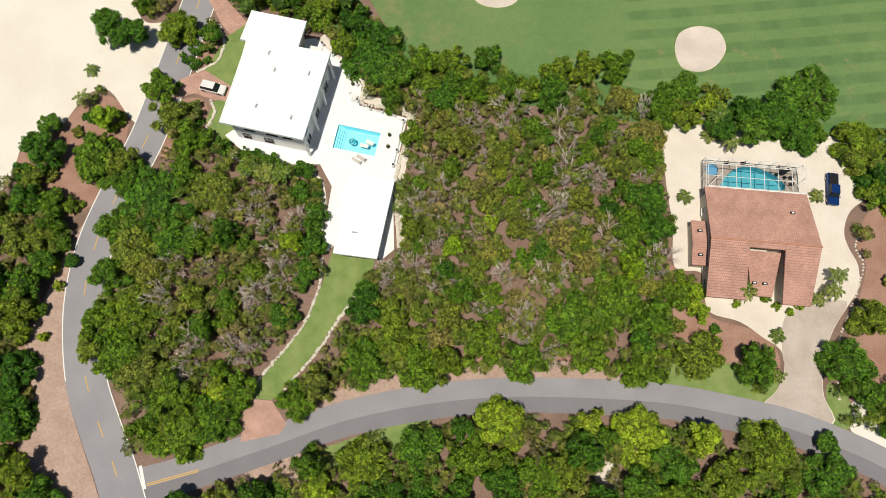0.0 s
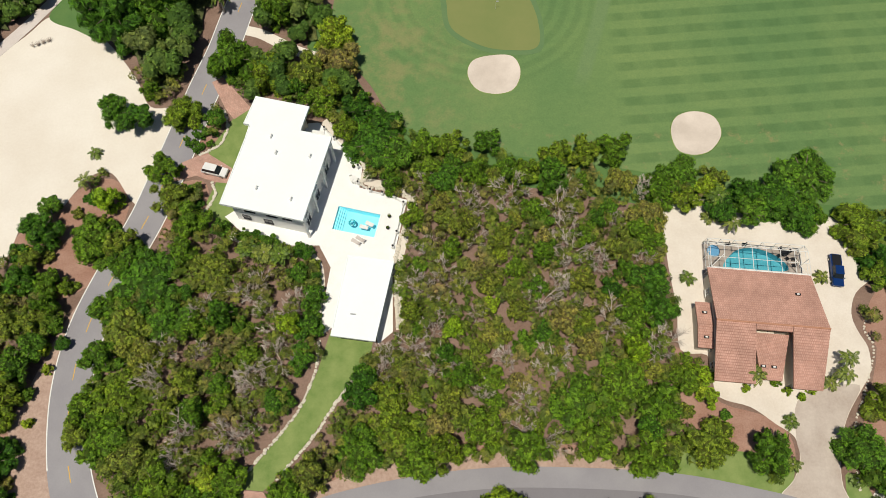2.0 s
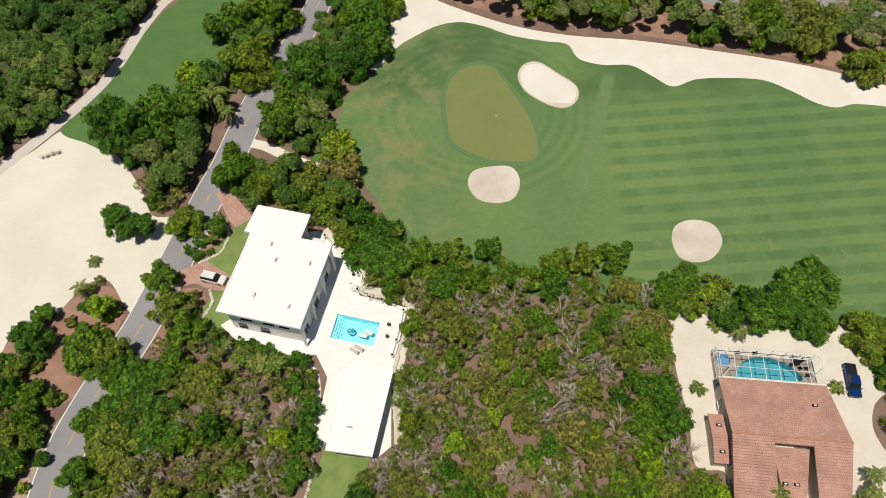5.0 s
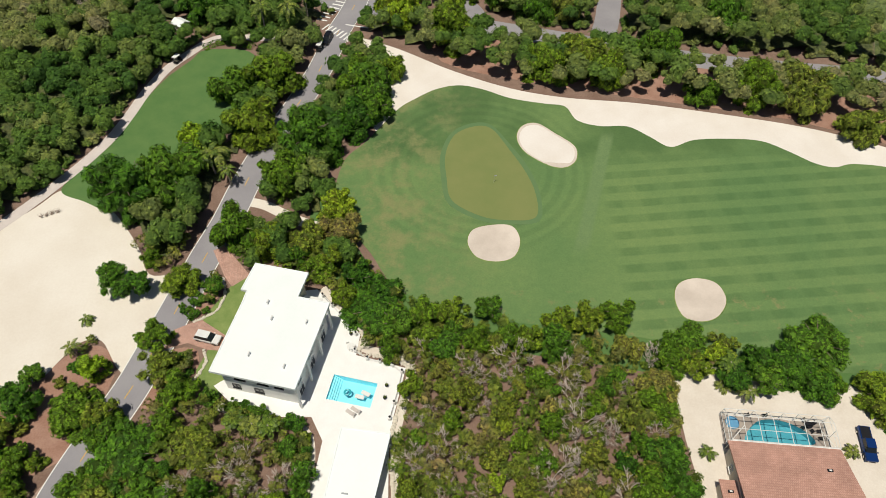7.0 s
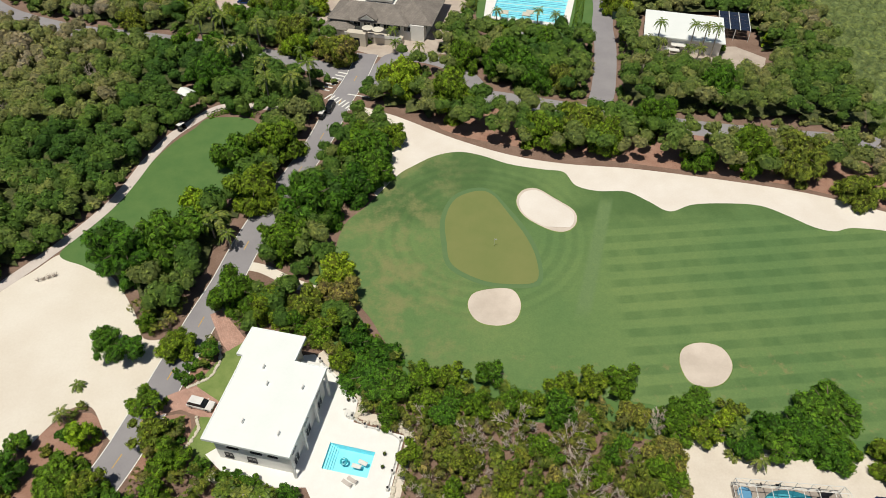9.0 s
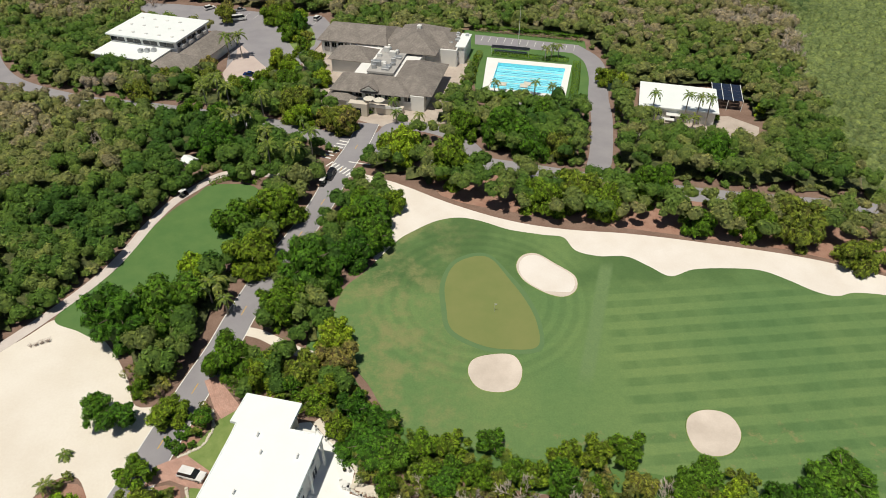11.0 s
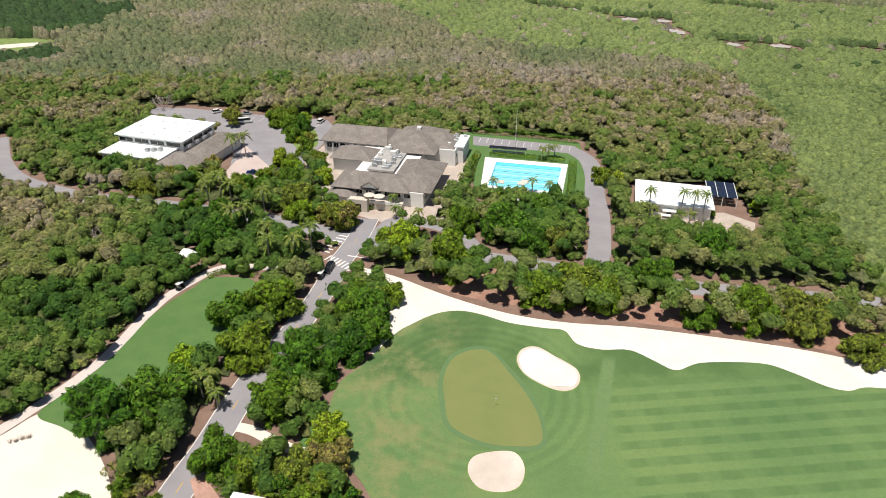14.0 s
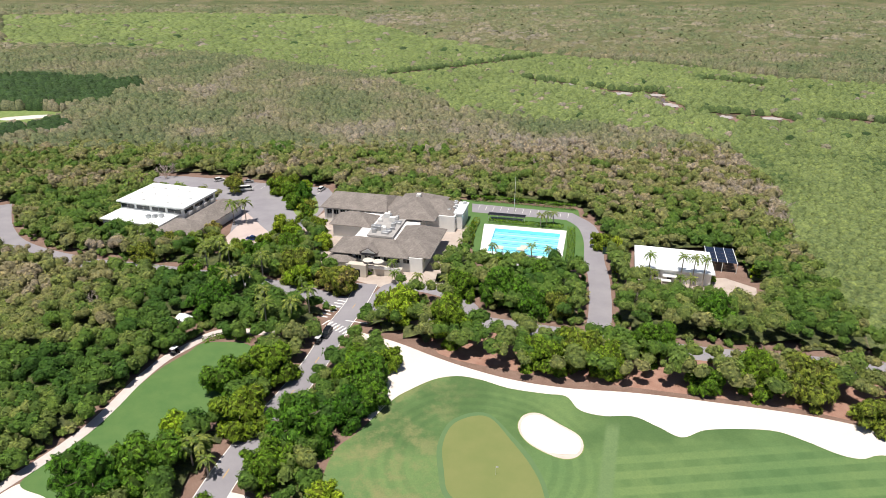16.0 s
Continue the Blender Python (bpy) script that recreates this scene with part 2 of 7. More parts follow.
def swamp_material():
    m, nt, nodes, links, bsdf = nodes_of("creek water")
    bsdf.inputs["Base Color"].default_value = (0.16, 0.115, 0.09, 1)
    bsdf.inputs["Roughness"].default_value = 0.15
    bump(nt, bsdf, noise_node(nt, place_of(nt, True), 0.4, 3), 0.2, 0.1)
    return m


M["creek"] = swamp_material()
M["tidal"] = surface("milky tidal water", (0.50, 0.45, 0.45), (0.62, 0.58, 0.58), 0.3, 1.5, (0.3, 0.24, 0.2), 0.25, 0.1, 0.05, world_space=True)


def brick_surface(name, c1, c2, mortar, w, h, gap, rot=0.0, world_space=False, rough=0.85, relief=0.5):
    m, nt, nodes, links, bsdf = nodes_of(name)
    p = place_of(nt, world_space)
    mp = nodes.new("ShaderNodeMapping")
    mp.inputs["Rotation"].default_value = (0, 0, rot)
    links.new(p, mp.inputs["Vector"])
    b = nodes.new("ShaderNodeTexBrick")
    b.inputs["Color1"].default_value, b.inputs["Color2"].default_value, b.inputs["Mortar"].default_value = (*c1, 1), (*c2, 1), (*mortar, 1)
    b.inputs["Scale"].default_value, b.inputs["Brick Width"].default_value, b.inputs["Row Height"].default_value = 1.0, w, h
    b.inputs["Mortar Size"].default_value = gap
    links.new(mp.outputs[0], b.inputs["Vector"])
    stain = ramp(nt, noise_node(nt, p, 0.35, 5), [(0.3, (0.78, 0.76, 0.74)), (0.7, (1.12, 1.1, 1.08))])
    links.new(mix(nt, 1.0, b.outputs["Color"], stain, "MULTIPLY"), bsdf.inputs["Base Color"])
    bsdf.inputs["Roughness"].default_value = rough
    bump(nt, bsdf, b.outputs["Fac"], -relief, 0.03)
    return m


M["roof_tile"] = brick_surface("terracotta roof tiles", (0.46, 0.262, 0.21), (0.54, 0.325, 0.268), (0.385, 0.212, 0.168), 0.28, 0.42, 0.035)
M["shingle"] = brick_surface("grey brown shingles", (0.225, 0.205, 0.19), (0.29, 0.265, 0.245), (0.15, 0.135, 0.125), 0.5, 0.35, 0.03)
M["paver"] = brick_surface("pink brick paving", (0.46, 0.27, 0.22), (0.55, 0.35, 0.29), (0.36, 0.23, 0.19), 0.4, 0.2, 0.02, 0.6, True)


def fairway_material():
    """Mown grass: stripes where the mower turned, worn and dry patches by the west end."""
    m, nt, nodes, links, bsdf = nodes_of("mown fairway")
    p = place_of(nt)
    base = ramp(nt, noise_node(nt, p, 0.035, 5), [(0.35, (0.104, 0.193, 0.065)), (0.65, (0.146, 0.229, 0.077))])
    mp = nodes.new("ShaderNodeMapping")
    mp.inputs["Rotation"].default_value = (0, 0, radians(-5))
    links.new(p, mp.inputs["Vector"])
    wv = nodes.new("ShaderNodeTexWave")
    wv.bands_direction, wv.wave_profile = "Y", "SIN"
    wv.inputs["Scale"].default_value, wv.inputs["Distortion"].default_value, wv.inputs["Detail"].default_value = 0.074, 0.25, 1
    links.new(mp.outputs[0], wv.inputs["Vector"])
    stripe = ramp(nt, wv.outputs["Fac"], [(0.35, (0.87, 0.91, 0.90)), (0.65, (1.06, 1.04, 1.04))])
    sep = nodes.new("ShaderNodeSeparateXYZ")
    links.new(p, sep.inputs[0])

    def between(sock, lo, hi):
        r = nodes.new("ShaderNodeMapRange")
        r.interpolation_type = "SMOOTHSTEP"
        r.inputs["From Min"].default_value, r.inputs["From Max"].default_value = lo, hi
        links.new(sock, r.inputs["Value"])
        return r.outputs[0]

    def times(a, b):
        q = nodes.new("ShaderNodeMath")
        q.operation = "MULTIPLY"
        links.new(a, q.inputs[0])
        links.new(b, q.inputs[1])
        return q.outputs[0]

    mown = times(between(sep.outputs[0], 33, 37), between(sep.outputs[1], 116, 108))
    cross = nodes.new("ShaderNodeTexWave")
    cross.bands_direction, cross.wave_profile = "X", "SIN"
    cross.inputs["Scale"].default_value, cross.inputs["Distortion"].default_value, cross.inputs["Detail"].default_value = 0.039, 0.35, 1
    links.new(mp.outputs[0], cross.inputs["Vector"])
    dashes = ramp(nt, cross.outputs["Fac"], [(0.35, (1.0, 1.0, 1.0)), (0.7, (0.86, 0.9, 0.88))])
    dark_row = ramp(nt, wv.outputs["Fac"], [(0.3, (1.0, 1.0, 1.0)), (0.6, (0.0, 0.0, 0.0))])
    checked = mix(nt, dark_row, stripe, mix(nt, 1.0, stripe, dashes, "MULTIPLY"))
    col = mix(nt, mown, base, mix(nt, 1.0, base, checked, "MULTIPLY"))
    rough = times(between(sep.outputs[1], 107, 115), between(noise_node(nt, p, 0.06, 3), 0.3, 0.6))
    col = mix(nt, rough, col, (0.075, 0.145, 0.045))
    ring = nodes.new("ShaderNodeVectorMath")
    ring.operation, ring.inputs[1].default_value = "DISTANCE", (8.0, 108, 0.06)
    links.new(p, ring.inputs[0])
    rw = nodes.new("ShaderNodeMath")
    rw.operation = "SINE"
    rs = nodes.new("ShaderNodeMath")
    rs.operation, rs.inputs[1].default_value = "MULTIPLY", 2.3
    links.new(ring.outputs["Value"], rs.inputs[0])
    links.new(rs.outputs[0], rw.inputs[0])
    arcs = ramp(nt, between(rw.outputs[0], -0.8, 0.8), [(0.0, (0.9, 0.92, 0.92)), (1.0, (1.05, 1.04, 1.04))])
    near = times(between(ring.outputs["Value"], 27, 22), between(ring.outputs["Value"], 13, 15))
    col = mix(nt, near, col, mix(nt, 1.0, col, arcs, "MULTIPLY"))
    line = nodes.new("ShaderNodeVectorMath")
    line.operation, line.inputs[1].default_value = "DOT_PRODUCT", (0.955, -0.295, 0)
    links.new(p, line.inputs[0])
    off = nodes.new("ShaderNodeMath")
    off.operation, off.inputs[1].default_value = "SUBTRACT", 1.39
    links.new(line.outputs["Value"], off.inputs[0])
    gap = nodes.new("ShaderNodeMath")
    gap.operation = "ABSOLUTE"
    links.new(off.outputs[0], gap.inputs[0])
    strip = times(between(gap.outputs[0], 1.9, 0.9), times(between(sep.outputs[1], 82, 88), between(sep.outputs[1], 121, 116)))
    col = mix(nt, strip, col, (0.135, 0.215, 0.085))
    worn = times(between(noise_node(nt, p, 0.14, 6, 0.7), 0.42, 0.66), between(sep.outputs[0], 16, -12))
    col = mix(nt, worn, col, (0.205, 0.222, 0.092))
    worn2 = times(between(noise_node(nt, p, 0.3, 6, 0.7), 0.55, 0.7), between(sep.outputs[1], 80, 70))
    col = mix(nt, worn2, col, (0.21, 0.215, 0.09))
    blotch = noise_node(nt, p, 0.7, 5, 0.75)
    col = mix(nt, 1.0, col, ramp(nt, blotch, [(0.35, (0.93, 0.95, 0.93)), (0.5, (1.0, 1.0, 1.0)), (0.68, (1.09, 1.06, 1.02))]), "MULTIPLY")
    fine = noise_node(nt, p, 3.0, 6, 0.7)
    col = mix(nt, 1.0, col, ramp(nt, fine, [(0.3, (0.88, 0.9, 0.88)), (0.7, (1.12, 1.1, 1.08))]), "MULTIPLY")
    links.new(col, bsdf.inputs["Base Color"])
    bsdf.inputs["Roughness"].default_value = 0.9
    bump(nt, bsdf, fine, 0.3, 0.05)
    return m


M["fairway"] = fairway_material()


# ---- shapes
def link_bm(name, bm, mat, parent=None):
    bm.normal_update()
    me = bpy.data.meshes.new(name)
    bm.to_mesh(me)
    bm.free()
    me.materials.append(mat)
    ob = new(name, me)
    if parent is not None:
        ob.parent = parent
    return ob


def part(name, bm, mat, parent, label=""):
    ob = link_bm(name, bm, mat, parent)
    return tagged(ob, label) if label else ob


def thing(name, x, y, z, rz, label, category, group=""):
    ob = new(name)
    ob.empty_display_size = 0.3
    ob.matrix_world = pose(x, y, z, 0, 0, rz)
    return tagged(ob, label, category, group)


def box(x0, y0, z0, x1, y1, z1, bevel=0.0, bm=None):
    bm = bm or bmesh.new()
    r = bmesh.ops.create_cube(bm, size=1.0, matrix=Matrix.LocRotScale(((x0 + x1) / 2, (y0 + y1) / 2, (z0 + z1) / 2), None, (abs(x1 - x0), abs(y1 - y0), abs(z1 - z0))))
    if bevel:
        es = list({e for v in r["verts"] for e in v.link_edges})
        bmesh.ops.bevel(bm, geom=es, offset=bevel, segments=1, affect="EDGES")
    return bm


def prism(pts, z0, z1, bm=None):
    bm = bm or bmesh.new()
    lo = [bm.verts.new((x, y, z0)) for x, y in pts]
    hi = [bm.verts.new((x, y, z1)) for x, y in pts]
    n = len(pts)
    bm.faces.new(hi)
    bm.faces.new(lo[::-1])
    for i in range(n):
        bm.faces.new((lo[i], lo[(i + 1) % n], hi[(i + 1) % n], hi[i]))
    bmesh.ops.recalc_face_normals(bm, faces=bm.faces[:])
    return bm


def rod(a, b, r0, r1=None, sides=8, bm=None):
    bm = bm or bmesh.new()
    a, b = Vector(a), Vector(b)
    r1 = r0 if r1 is None else r1
    q = (b - a).to_track_quat("Z", "Y")
    ring = []
    for c, r in ((a, r0), (b, r1)):
        ring.append([bm.verts.new(c + q @ Vector((r * math.cos(k * math.tau / sides), r * math.sin(k * math.tau / sides), 0))) for k in range(sides)])
    for k in range(sides):
        bm.faces.new((ring[0][k], ring[0][(k + 1) % sides], ring[1][(k + 1) % sides], ring[1][k]))
    bm.faces.new(ring[0][::-1])
    bm.faces.new(ring[1])
    return bm


def smooth_outline(pts, closed=True, steps=6):
    """A soft curve through the corner points."""
    n, out = len(pts), []
    for i in range(n if closed else n - 1):
        p = [Vector(pts[k % n] if closed else pts[min(max(k, 0), n - 1)]) for k in (i - 1, i, i + 1, i + 2)]
        for s in range(steps):
            t = s / steps
            q = 0.5 * (2 * p[1] + (p[2] - p[0]) * t + (2 * p[0] - 5 * p[1] + 4 * p[2] - p[3]) * t * t + (3 * p[1] - p[0] - 3 * p[2] + p[3]) * t ** 3)
            out.append((q.x, q.y))
    if not closed:
        out.append(tuple(pts[-1]))
    return out


def inside(pts, x, y):
    """For arrays x and y: which points lie within the outline."""
    res = np.zeros(np.shape(x), bool)
    n = len(pts)
    for i in range(n):
        (x0, y0), (x1, y1) = pts[i], pts[(i + 1) % n]
        if y0 != y1:
            res ^= ((y0 > y) != (y1 > y)) & (x < (x1 - x0) * (y - y0) / (y1 - y0) + x0)
    return res


def near_line(pts, x, y, closed=False):
    """Distance of the points to a run of straight pieces."""
    d = np.full(np.shape(x), 1e9)
    n = len(pts)
    for i in range(n if closed else n - 1):
        (x0, y0), (x1, y1) = pts[i], pts[(i + 1) % n]
        l2 = (x1 - x0) ** 2 + (y1 - y0) ** 2 + 1e-9
        t = np.clip(((x - x0) * (x1 - x0) + (y - y0) * (y1 - y0)) / l2, 0, 1)
        d = np.minimum(d, np.hypot(x - x0 - t * (x1 - x0), y - y0 - t * (y1 - y0)))
    return d


def sheet(name, pts, z, mat, label, category="ground", thick=0.03):
    """A flat area of ground with a cut edge."""
    bm = prism(pts, z - thick, z)
    bmesh.ops.triangulate(bm, faces=[f for f in bm.faces if len(f.verts) > 4])
    return tagged(link_bm(name, bm, mat), label, category, kind="structure")


def offset_line(line, off):
    out = []
    for i, p in enumerate(line):
        a, b = Vector(line[max(i - 1, 0)]), Vector(line[min(i + 1, len(line) - 1)])
        d = (b - a).normalized()
        out.append((p[0] - d.y * off, p[1] + d.x * off))
    return out


def ribbon(line, half0, half1, z, bm=None, thick=0.04):
    """A strip along a line, from half0 on its left to half1 on its right."""
    bm = bm or bmesh.new()
    l, r = offset_line(line, half0), offset_line(line, -half1)
    rows = [[bm.verts.new((*q, zz)) for q, zz in ((a, z - thick), (a, z), (b, z), (b, z - thick))] for a, b in zip(l, r)]
    for a, b in zip(rows, rows[1:]):
        for k in range(3):
            bm.faces.new((a[k], a[k + 1], b[k + 1], b[k]))
    bmesh.ops.recalc_face_normals(bm, faces=bm.faces[:])
    return bm


# ---- the plan: outlines of the ground, in metres
ROAD_MAIN = smooth_outline([(-22.0, 186), (-24.5, 172), (-27.6, 160), (-30.6, 144), (-34.3, 130.3), (-38.5, 118), (-42, 104), (-44, 93), (-46.5, 83), (-49, 71), (-51, 62), (-53, 54), (-56.8, 43.2), (-59, 35), (-59.7, 27), (-59, 19.4), (-57, 11.2), (-53.8, 4.2), (-50.8, -1.7), (-48.5, -7), (-42, -22), (-34, -40)], False)
ROAD_SIDE = smooth_outline([(-52, -5.4), (-48.1, -4.6), (-42.1, -3.2), (-33.7, -0.5), (-25.1, 2.4), (-16.4, 5.4), (-7.5, 7.4), (1.5, 8.7), (10.5, 9.3), (19.5, 9.2), (28.5, 8.8), (37.4, 8.0), (46.2, 6.3), (54.8, 4.2), (63.1, 0.9), (70, -2.6), (84, -11), (110, -30)], False)
ROAD_CLUB = smooth_outline([(200, 112), (150, 129), (110.5, 139.6), (90, 143), (69.8, 146.5), (48.2, 152.1), (19.2, 160.5), (-2.6, 166.7), (-22.2, 171.5), (-36.5, 178.6), (-47.8, 184.1), (-60.6, 187.6), (-75, 192), (-95, 197), (-118, 202), (-144, 214), (-160.2, 230.4), (-175, 255)], False)
CLUB_DRIVE = smooth_outline([(43, 158), (46, 168), (50.1, 188.8), (51.6, 203), (54.5, 219), (54.6, 233), (50, 243)], False, 5)
PORCH_DRIVE = smooth_outline([(-23, 172), (-17, 179), (-14, 184), (-4, 183), (6, 176), (12, 163)], False, 5)
PATH_WEST = smooth_outline([(-108, 64), (-98, 80), (-87.3, 95.6), (-82.8, 103.0), (-78.6, 110.8), (-75.4, 118.6), (-73.6, 126.4), (-72.2, 134.5), (-69.3, 144.0), (-65.3, 150.6), (-61.3, 156.1), (-57, 158.0), (-52, 158), (-44, 157)], False)
SAND_PATH = smooth_outline([(-43, 98.5), (-37.5, 97.2), (-33.5, 95), (-29, 92.5), (-23, 90.4), (-14, 88.5)], False, 4)
SAND_NORTH = smooth_outline([(-24, 158), (-15, 154.5), (-8.9, 151.0), (3.0, 143.0), (17.0, 135.9), (30.5, 132.2), (46.6, 130.2), (64.5, 126.4), (81.5, 122.1), (92.6, 118.0), (110, 110), (160, 88), (200, 60), (200, 50), (150, 60), (100, 90), (60, 108), (20, 110), (-4, 118), (-15, 120), (-15, 130), (-13.5, 146)])
FAIRWAY = smooth_outline([(-10.7, 127.5), (-6.8, 131.5), (-1.3, 135.6), (4.4, 137.1), (10.0, 135.6), (16.7, 132.1), (24.7, 130.0), (29.6, 128.9), (31.8, 123.9), (36.8, 121.8), (43.3, 121.6), (47.7, 118.1), (51.8, 114.6), (57.6, 116.9), (65.4, 117.3), (72.8, 116.5), (77.8, 113.2), (82.4, 109.3), (86.5, 107.9), (91.9, 108.9), (104, 106), (140, 92), (190, 62), (190, 20), (130, 42), (100, 52), (80, 56), (63, 58), (50, 61), (33, 65), (12, 68), (0, 71), (-9, 76), (-14, 84), (-19, 91), (-22.5, 100), (-21.5, 110.4), (-16.9, 117.0)])
GREEN = smooth_outline([(1.1, 105.0), (0.9, 112.2), (3.1, 118.8), (7.8, 121.8), (11.7, 120.8), (15.2, 114.0), (18.4, 106.6), (20, 99.8), (19.4, 93.4), (13.7, 92.6), (8.0, 93.8), (2.2, 98.2)])
SAND_WEST = smooth_outline([(-130, 60), (-110, 78), (-98, 84), (-86, 95), (-80.9, 101.5), (-74.8, 98.5), (-68.0, 95.0), (-60.5, 86), (-56.3, 79), (-50, 78.1), (-51, 67.1), (-54.7, 57.6), (-60.8, 64.1), (-64.8, 63.5), (-67.0, 59.9), (-69.1, 56.5), (-74.5, 54.2), (-76.4, 46), (-84, 34), (-110, 20), (-140, 20)])
GRASS_WEST = smooth_outline([(-81.2, 101.6), (-77.4, 110.0), (-74.3, 117.4), (-72.5, 125.5), (-71.1, 133.0), (-68.1, 141.2), (-64.2, 147.6), (-62.3, 151.6), (-57.8, 152.6), (-50, 151.4), (-46, 144), (-49, 129.4), (-52, 116.9), (-57, 109.4), (-60.5, 97), (-69.0, 95.6), (-75, 98.1)])
LANE = [(-18.5, 34), (-11.3, 33), (-11.7, 30.5), (-13.5, 27.5), (-17.1, 22.1), (-20.5, 16.5), (-25.6, 10.2), (-27.2, 8.6), (-31.4, 9.0), (-27.7, 13.8), (-22.8, 20.3), (-20.3, 26.9)]
APRON = [(-31.6, 8.9), (-27.2, 8.5), (-24.6, 4.9), (-25.6, 3.4), (-31.6, 2.2)]
TERRACE = [(-25.5, 75), (-23.5, 75.2), (-18.0, 69.5), (-14.7, 65.2), (-15.1, 61.0), (-6.3, 58.4), (-8.0, 49.5), (-8.6, 45.2), (-8.2, 33.6), (-10.6, 31.5), (-11.2, 33.5), (-18.4, 34.4), (-20.0, 33), (-20.3, 37), (-19.3, 45.2), (-21.6, 49.4), (-27, 49.4), (-35.5, 52.0), (-38.9, 55.1), (-35, 58), (-30, 66)]
HOUSE_LAWN = [(-43.8, 68.8), (-38.5, 79), (-33, 79), (-31, 60), (-37.5, 53.4), (-41, 55), (-42.6, 58), (-41, 63.5)]
DRIVE_NORTH = [(-45.2, 84.8), (-43.2, 86), (-36.8, 78.6), (-39.8, 76.0), (-41.6, 78.2)]
DRIVE_SOUTH = [(-48.3, 66.4), (-44.1, 68.6), (-38.0, 64.6), (-38.2, 61.9), (-41.5, 62.2), (-45.3, 63.6), (-49.4, 62.2)]
RED_PLOT = smooth_outline([(40.7, 58.2), (53.0, 57.6), (63.0, 56.8), (68.0, 55.5), (71.6, 53.2), (74.0, 49.0), (74.6, 43.8), (70.6, 40.3), (68.9, 36.6), (69.2, 33.6), (70.2, 30.6), (69.6, 26.7), (67.4, 23.8), (64.4, 20.0), (62.4, 16.3), (61.3, 12.7), (60.8, 9), (61.4, 4.6), (51.0, 6.8), (53.5, 10.0), (55.1, 13.1), (55.0, 16.3), (52.4, 18.4), (49.0, 21.0), (44.3, 22.6), (43.6, 26), (43.4, 29.5), (39.2, 30.4), (39.6, 37.8), (39.3, 48)], True, 4)
RED_DRIVE = smooth_outline([(56.6, 21.9), (61.5, 24.0), (67.2, 24.4), (64.3, 20.0), (62.3, 16.3), (61.2, 12.7), (60.7, 9), (61.2, 4.7), (51.2, 6.9), (53.6, 10.0), (55.2, 13.1), (55.2, 16.3)], True, 4)
VERGE_WEST = smooth_outline([(-55.4, 43.5), (-57.4, 40.1), (-59.8, 34.0), (-61.0, 28.0), (-61.6, 22.3), (-61.4, 16.7), (-59.8, 9.4), (-56.7, 2.5), (-52.6, -6), (-50, -13), (-60, -14), (-64.6, -5.8), (-66.4, 0.8), (-65.9, 7.7), (-66.2, 13.0), (-68.1, 17.6), (-67.4, 21.3), (-65.4, 28.0), (-63.3, 35.0), (-60.4, 41.1), (-58, 46)], True, 3)
CLUB_DECK = [(17.0, 235.2), (46.8, 228.3), (40.6, 202.2), (13.9, 209.0)]
CLUB_WATER = [(20.8, 230.6), (44.0, 225.3), (38.9, 205.0), (16.6, 210.4)]
PARK_EAST = [(13.5, 257), (52, 246.4), (56.8, 237.4), (51.5, 236), (49, 239), (13, 247.4)]
PARK_WEST = [(-133, 293), (-114.6, 292), (-93.2, 287), (-72.2, 281), (-47.7, 276), (-43, 266), (-46, 246), (-50, 229), (-56, 217), (-63.1, 208), (-74, 212), (-76, 228), (-80, 250), (-87, 260), (-110, 268)]
PARK_FRONT = [(14.5, 205.5), (37, 199.5), (36, 195.5), (13.5, 201.5)]
TENNIS_PLOT = [(60, 190), (64, 178), (92, 171), (97, 183), (90, 190)]
TURNING = [(-76.7, 249.6), (-66.1, 233.2), (-60.5, 225.1), (-59.2, 217.5), (-68.4, 216.5), (-72.3, 212.7), (-76.1, 222.5), (-74.6, 236.0)]
ISLAND = [(-63, 267), (-54, 269), (-49.5, 259), (-47.5, 247), (-52, 240), (-56, 246), (-60, 256)]
FAR_TEE = [(-340, 424), (-262, 424), (-228, 418), (-219, 402), (-226, 374), (-262, 364), (-340, 360)]
# outlines of far groves whose dark tint also carries a cloud's shadow
FAR_SHADED_GROVES = [[(-420, 424), (-232, 423), (-210, 448), (-220, 498), (-290, 522), (-420, 535)], [(-420, 354), (-262, 358), (-228, 366), (-212, 384), (-203, 368), (-228, 341), (-420, 328)]]
WHITE_POOL = [(-18.6, 57.2), (-11.0, 55.4), (-12.0, 50.9), (-19.5, 52.6)]
RED_POOL = smooth_outline([(49.2, 46.1), (51.7, 48.3), (54.7, 48.6), (57.4, 47.7), (59.5, 46.0), (59.6, 44.3), (54, 44.4), (49.2, 44.7)], True, 4)
BUNKERS = [smooth_outline(b, True, 5) for b in (
    [(5.3, 86.6), (6.4, 89.9), (10.2, 91.2), (14.2, 90.9), (15.6, 87.3), (14.2, 83.2), (10.8, 81.9), (7.0, 83.0)],
    [(43.7, 72.9), (45.1, 76.2), (48.6, 77.5), (52.2, 76.3), (53.0, 72.5), (50.6, 69.0), (47.4, 67.9), (44.4, 69.0)],
    [(17.4, 117.8), (19.0, 121.8), (22.4, 122.6), (26.0, 119.3), (30.0, 114.9), (29.8, 110.6), (27.2, 108.2), (23.6, 108.9), (18.9, 113.0)])]
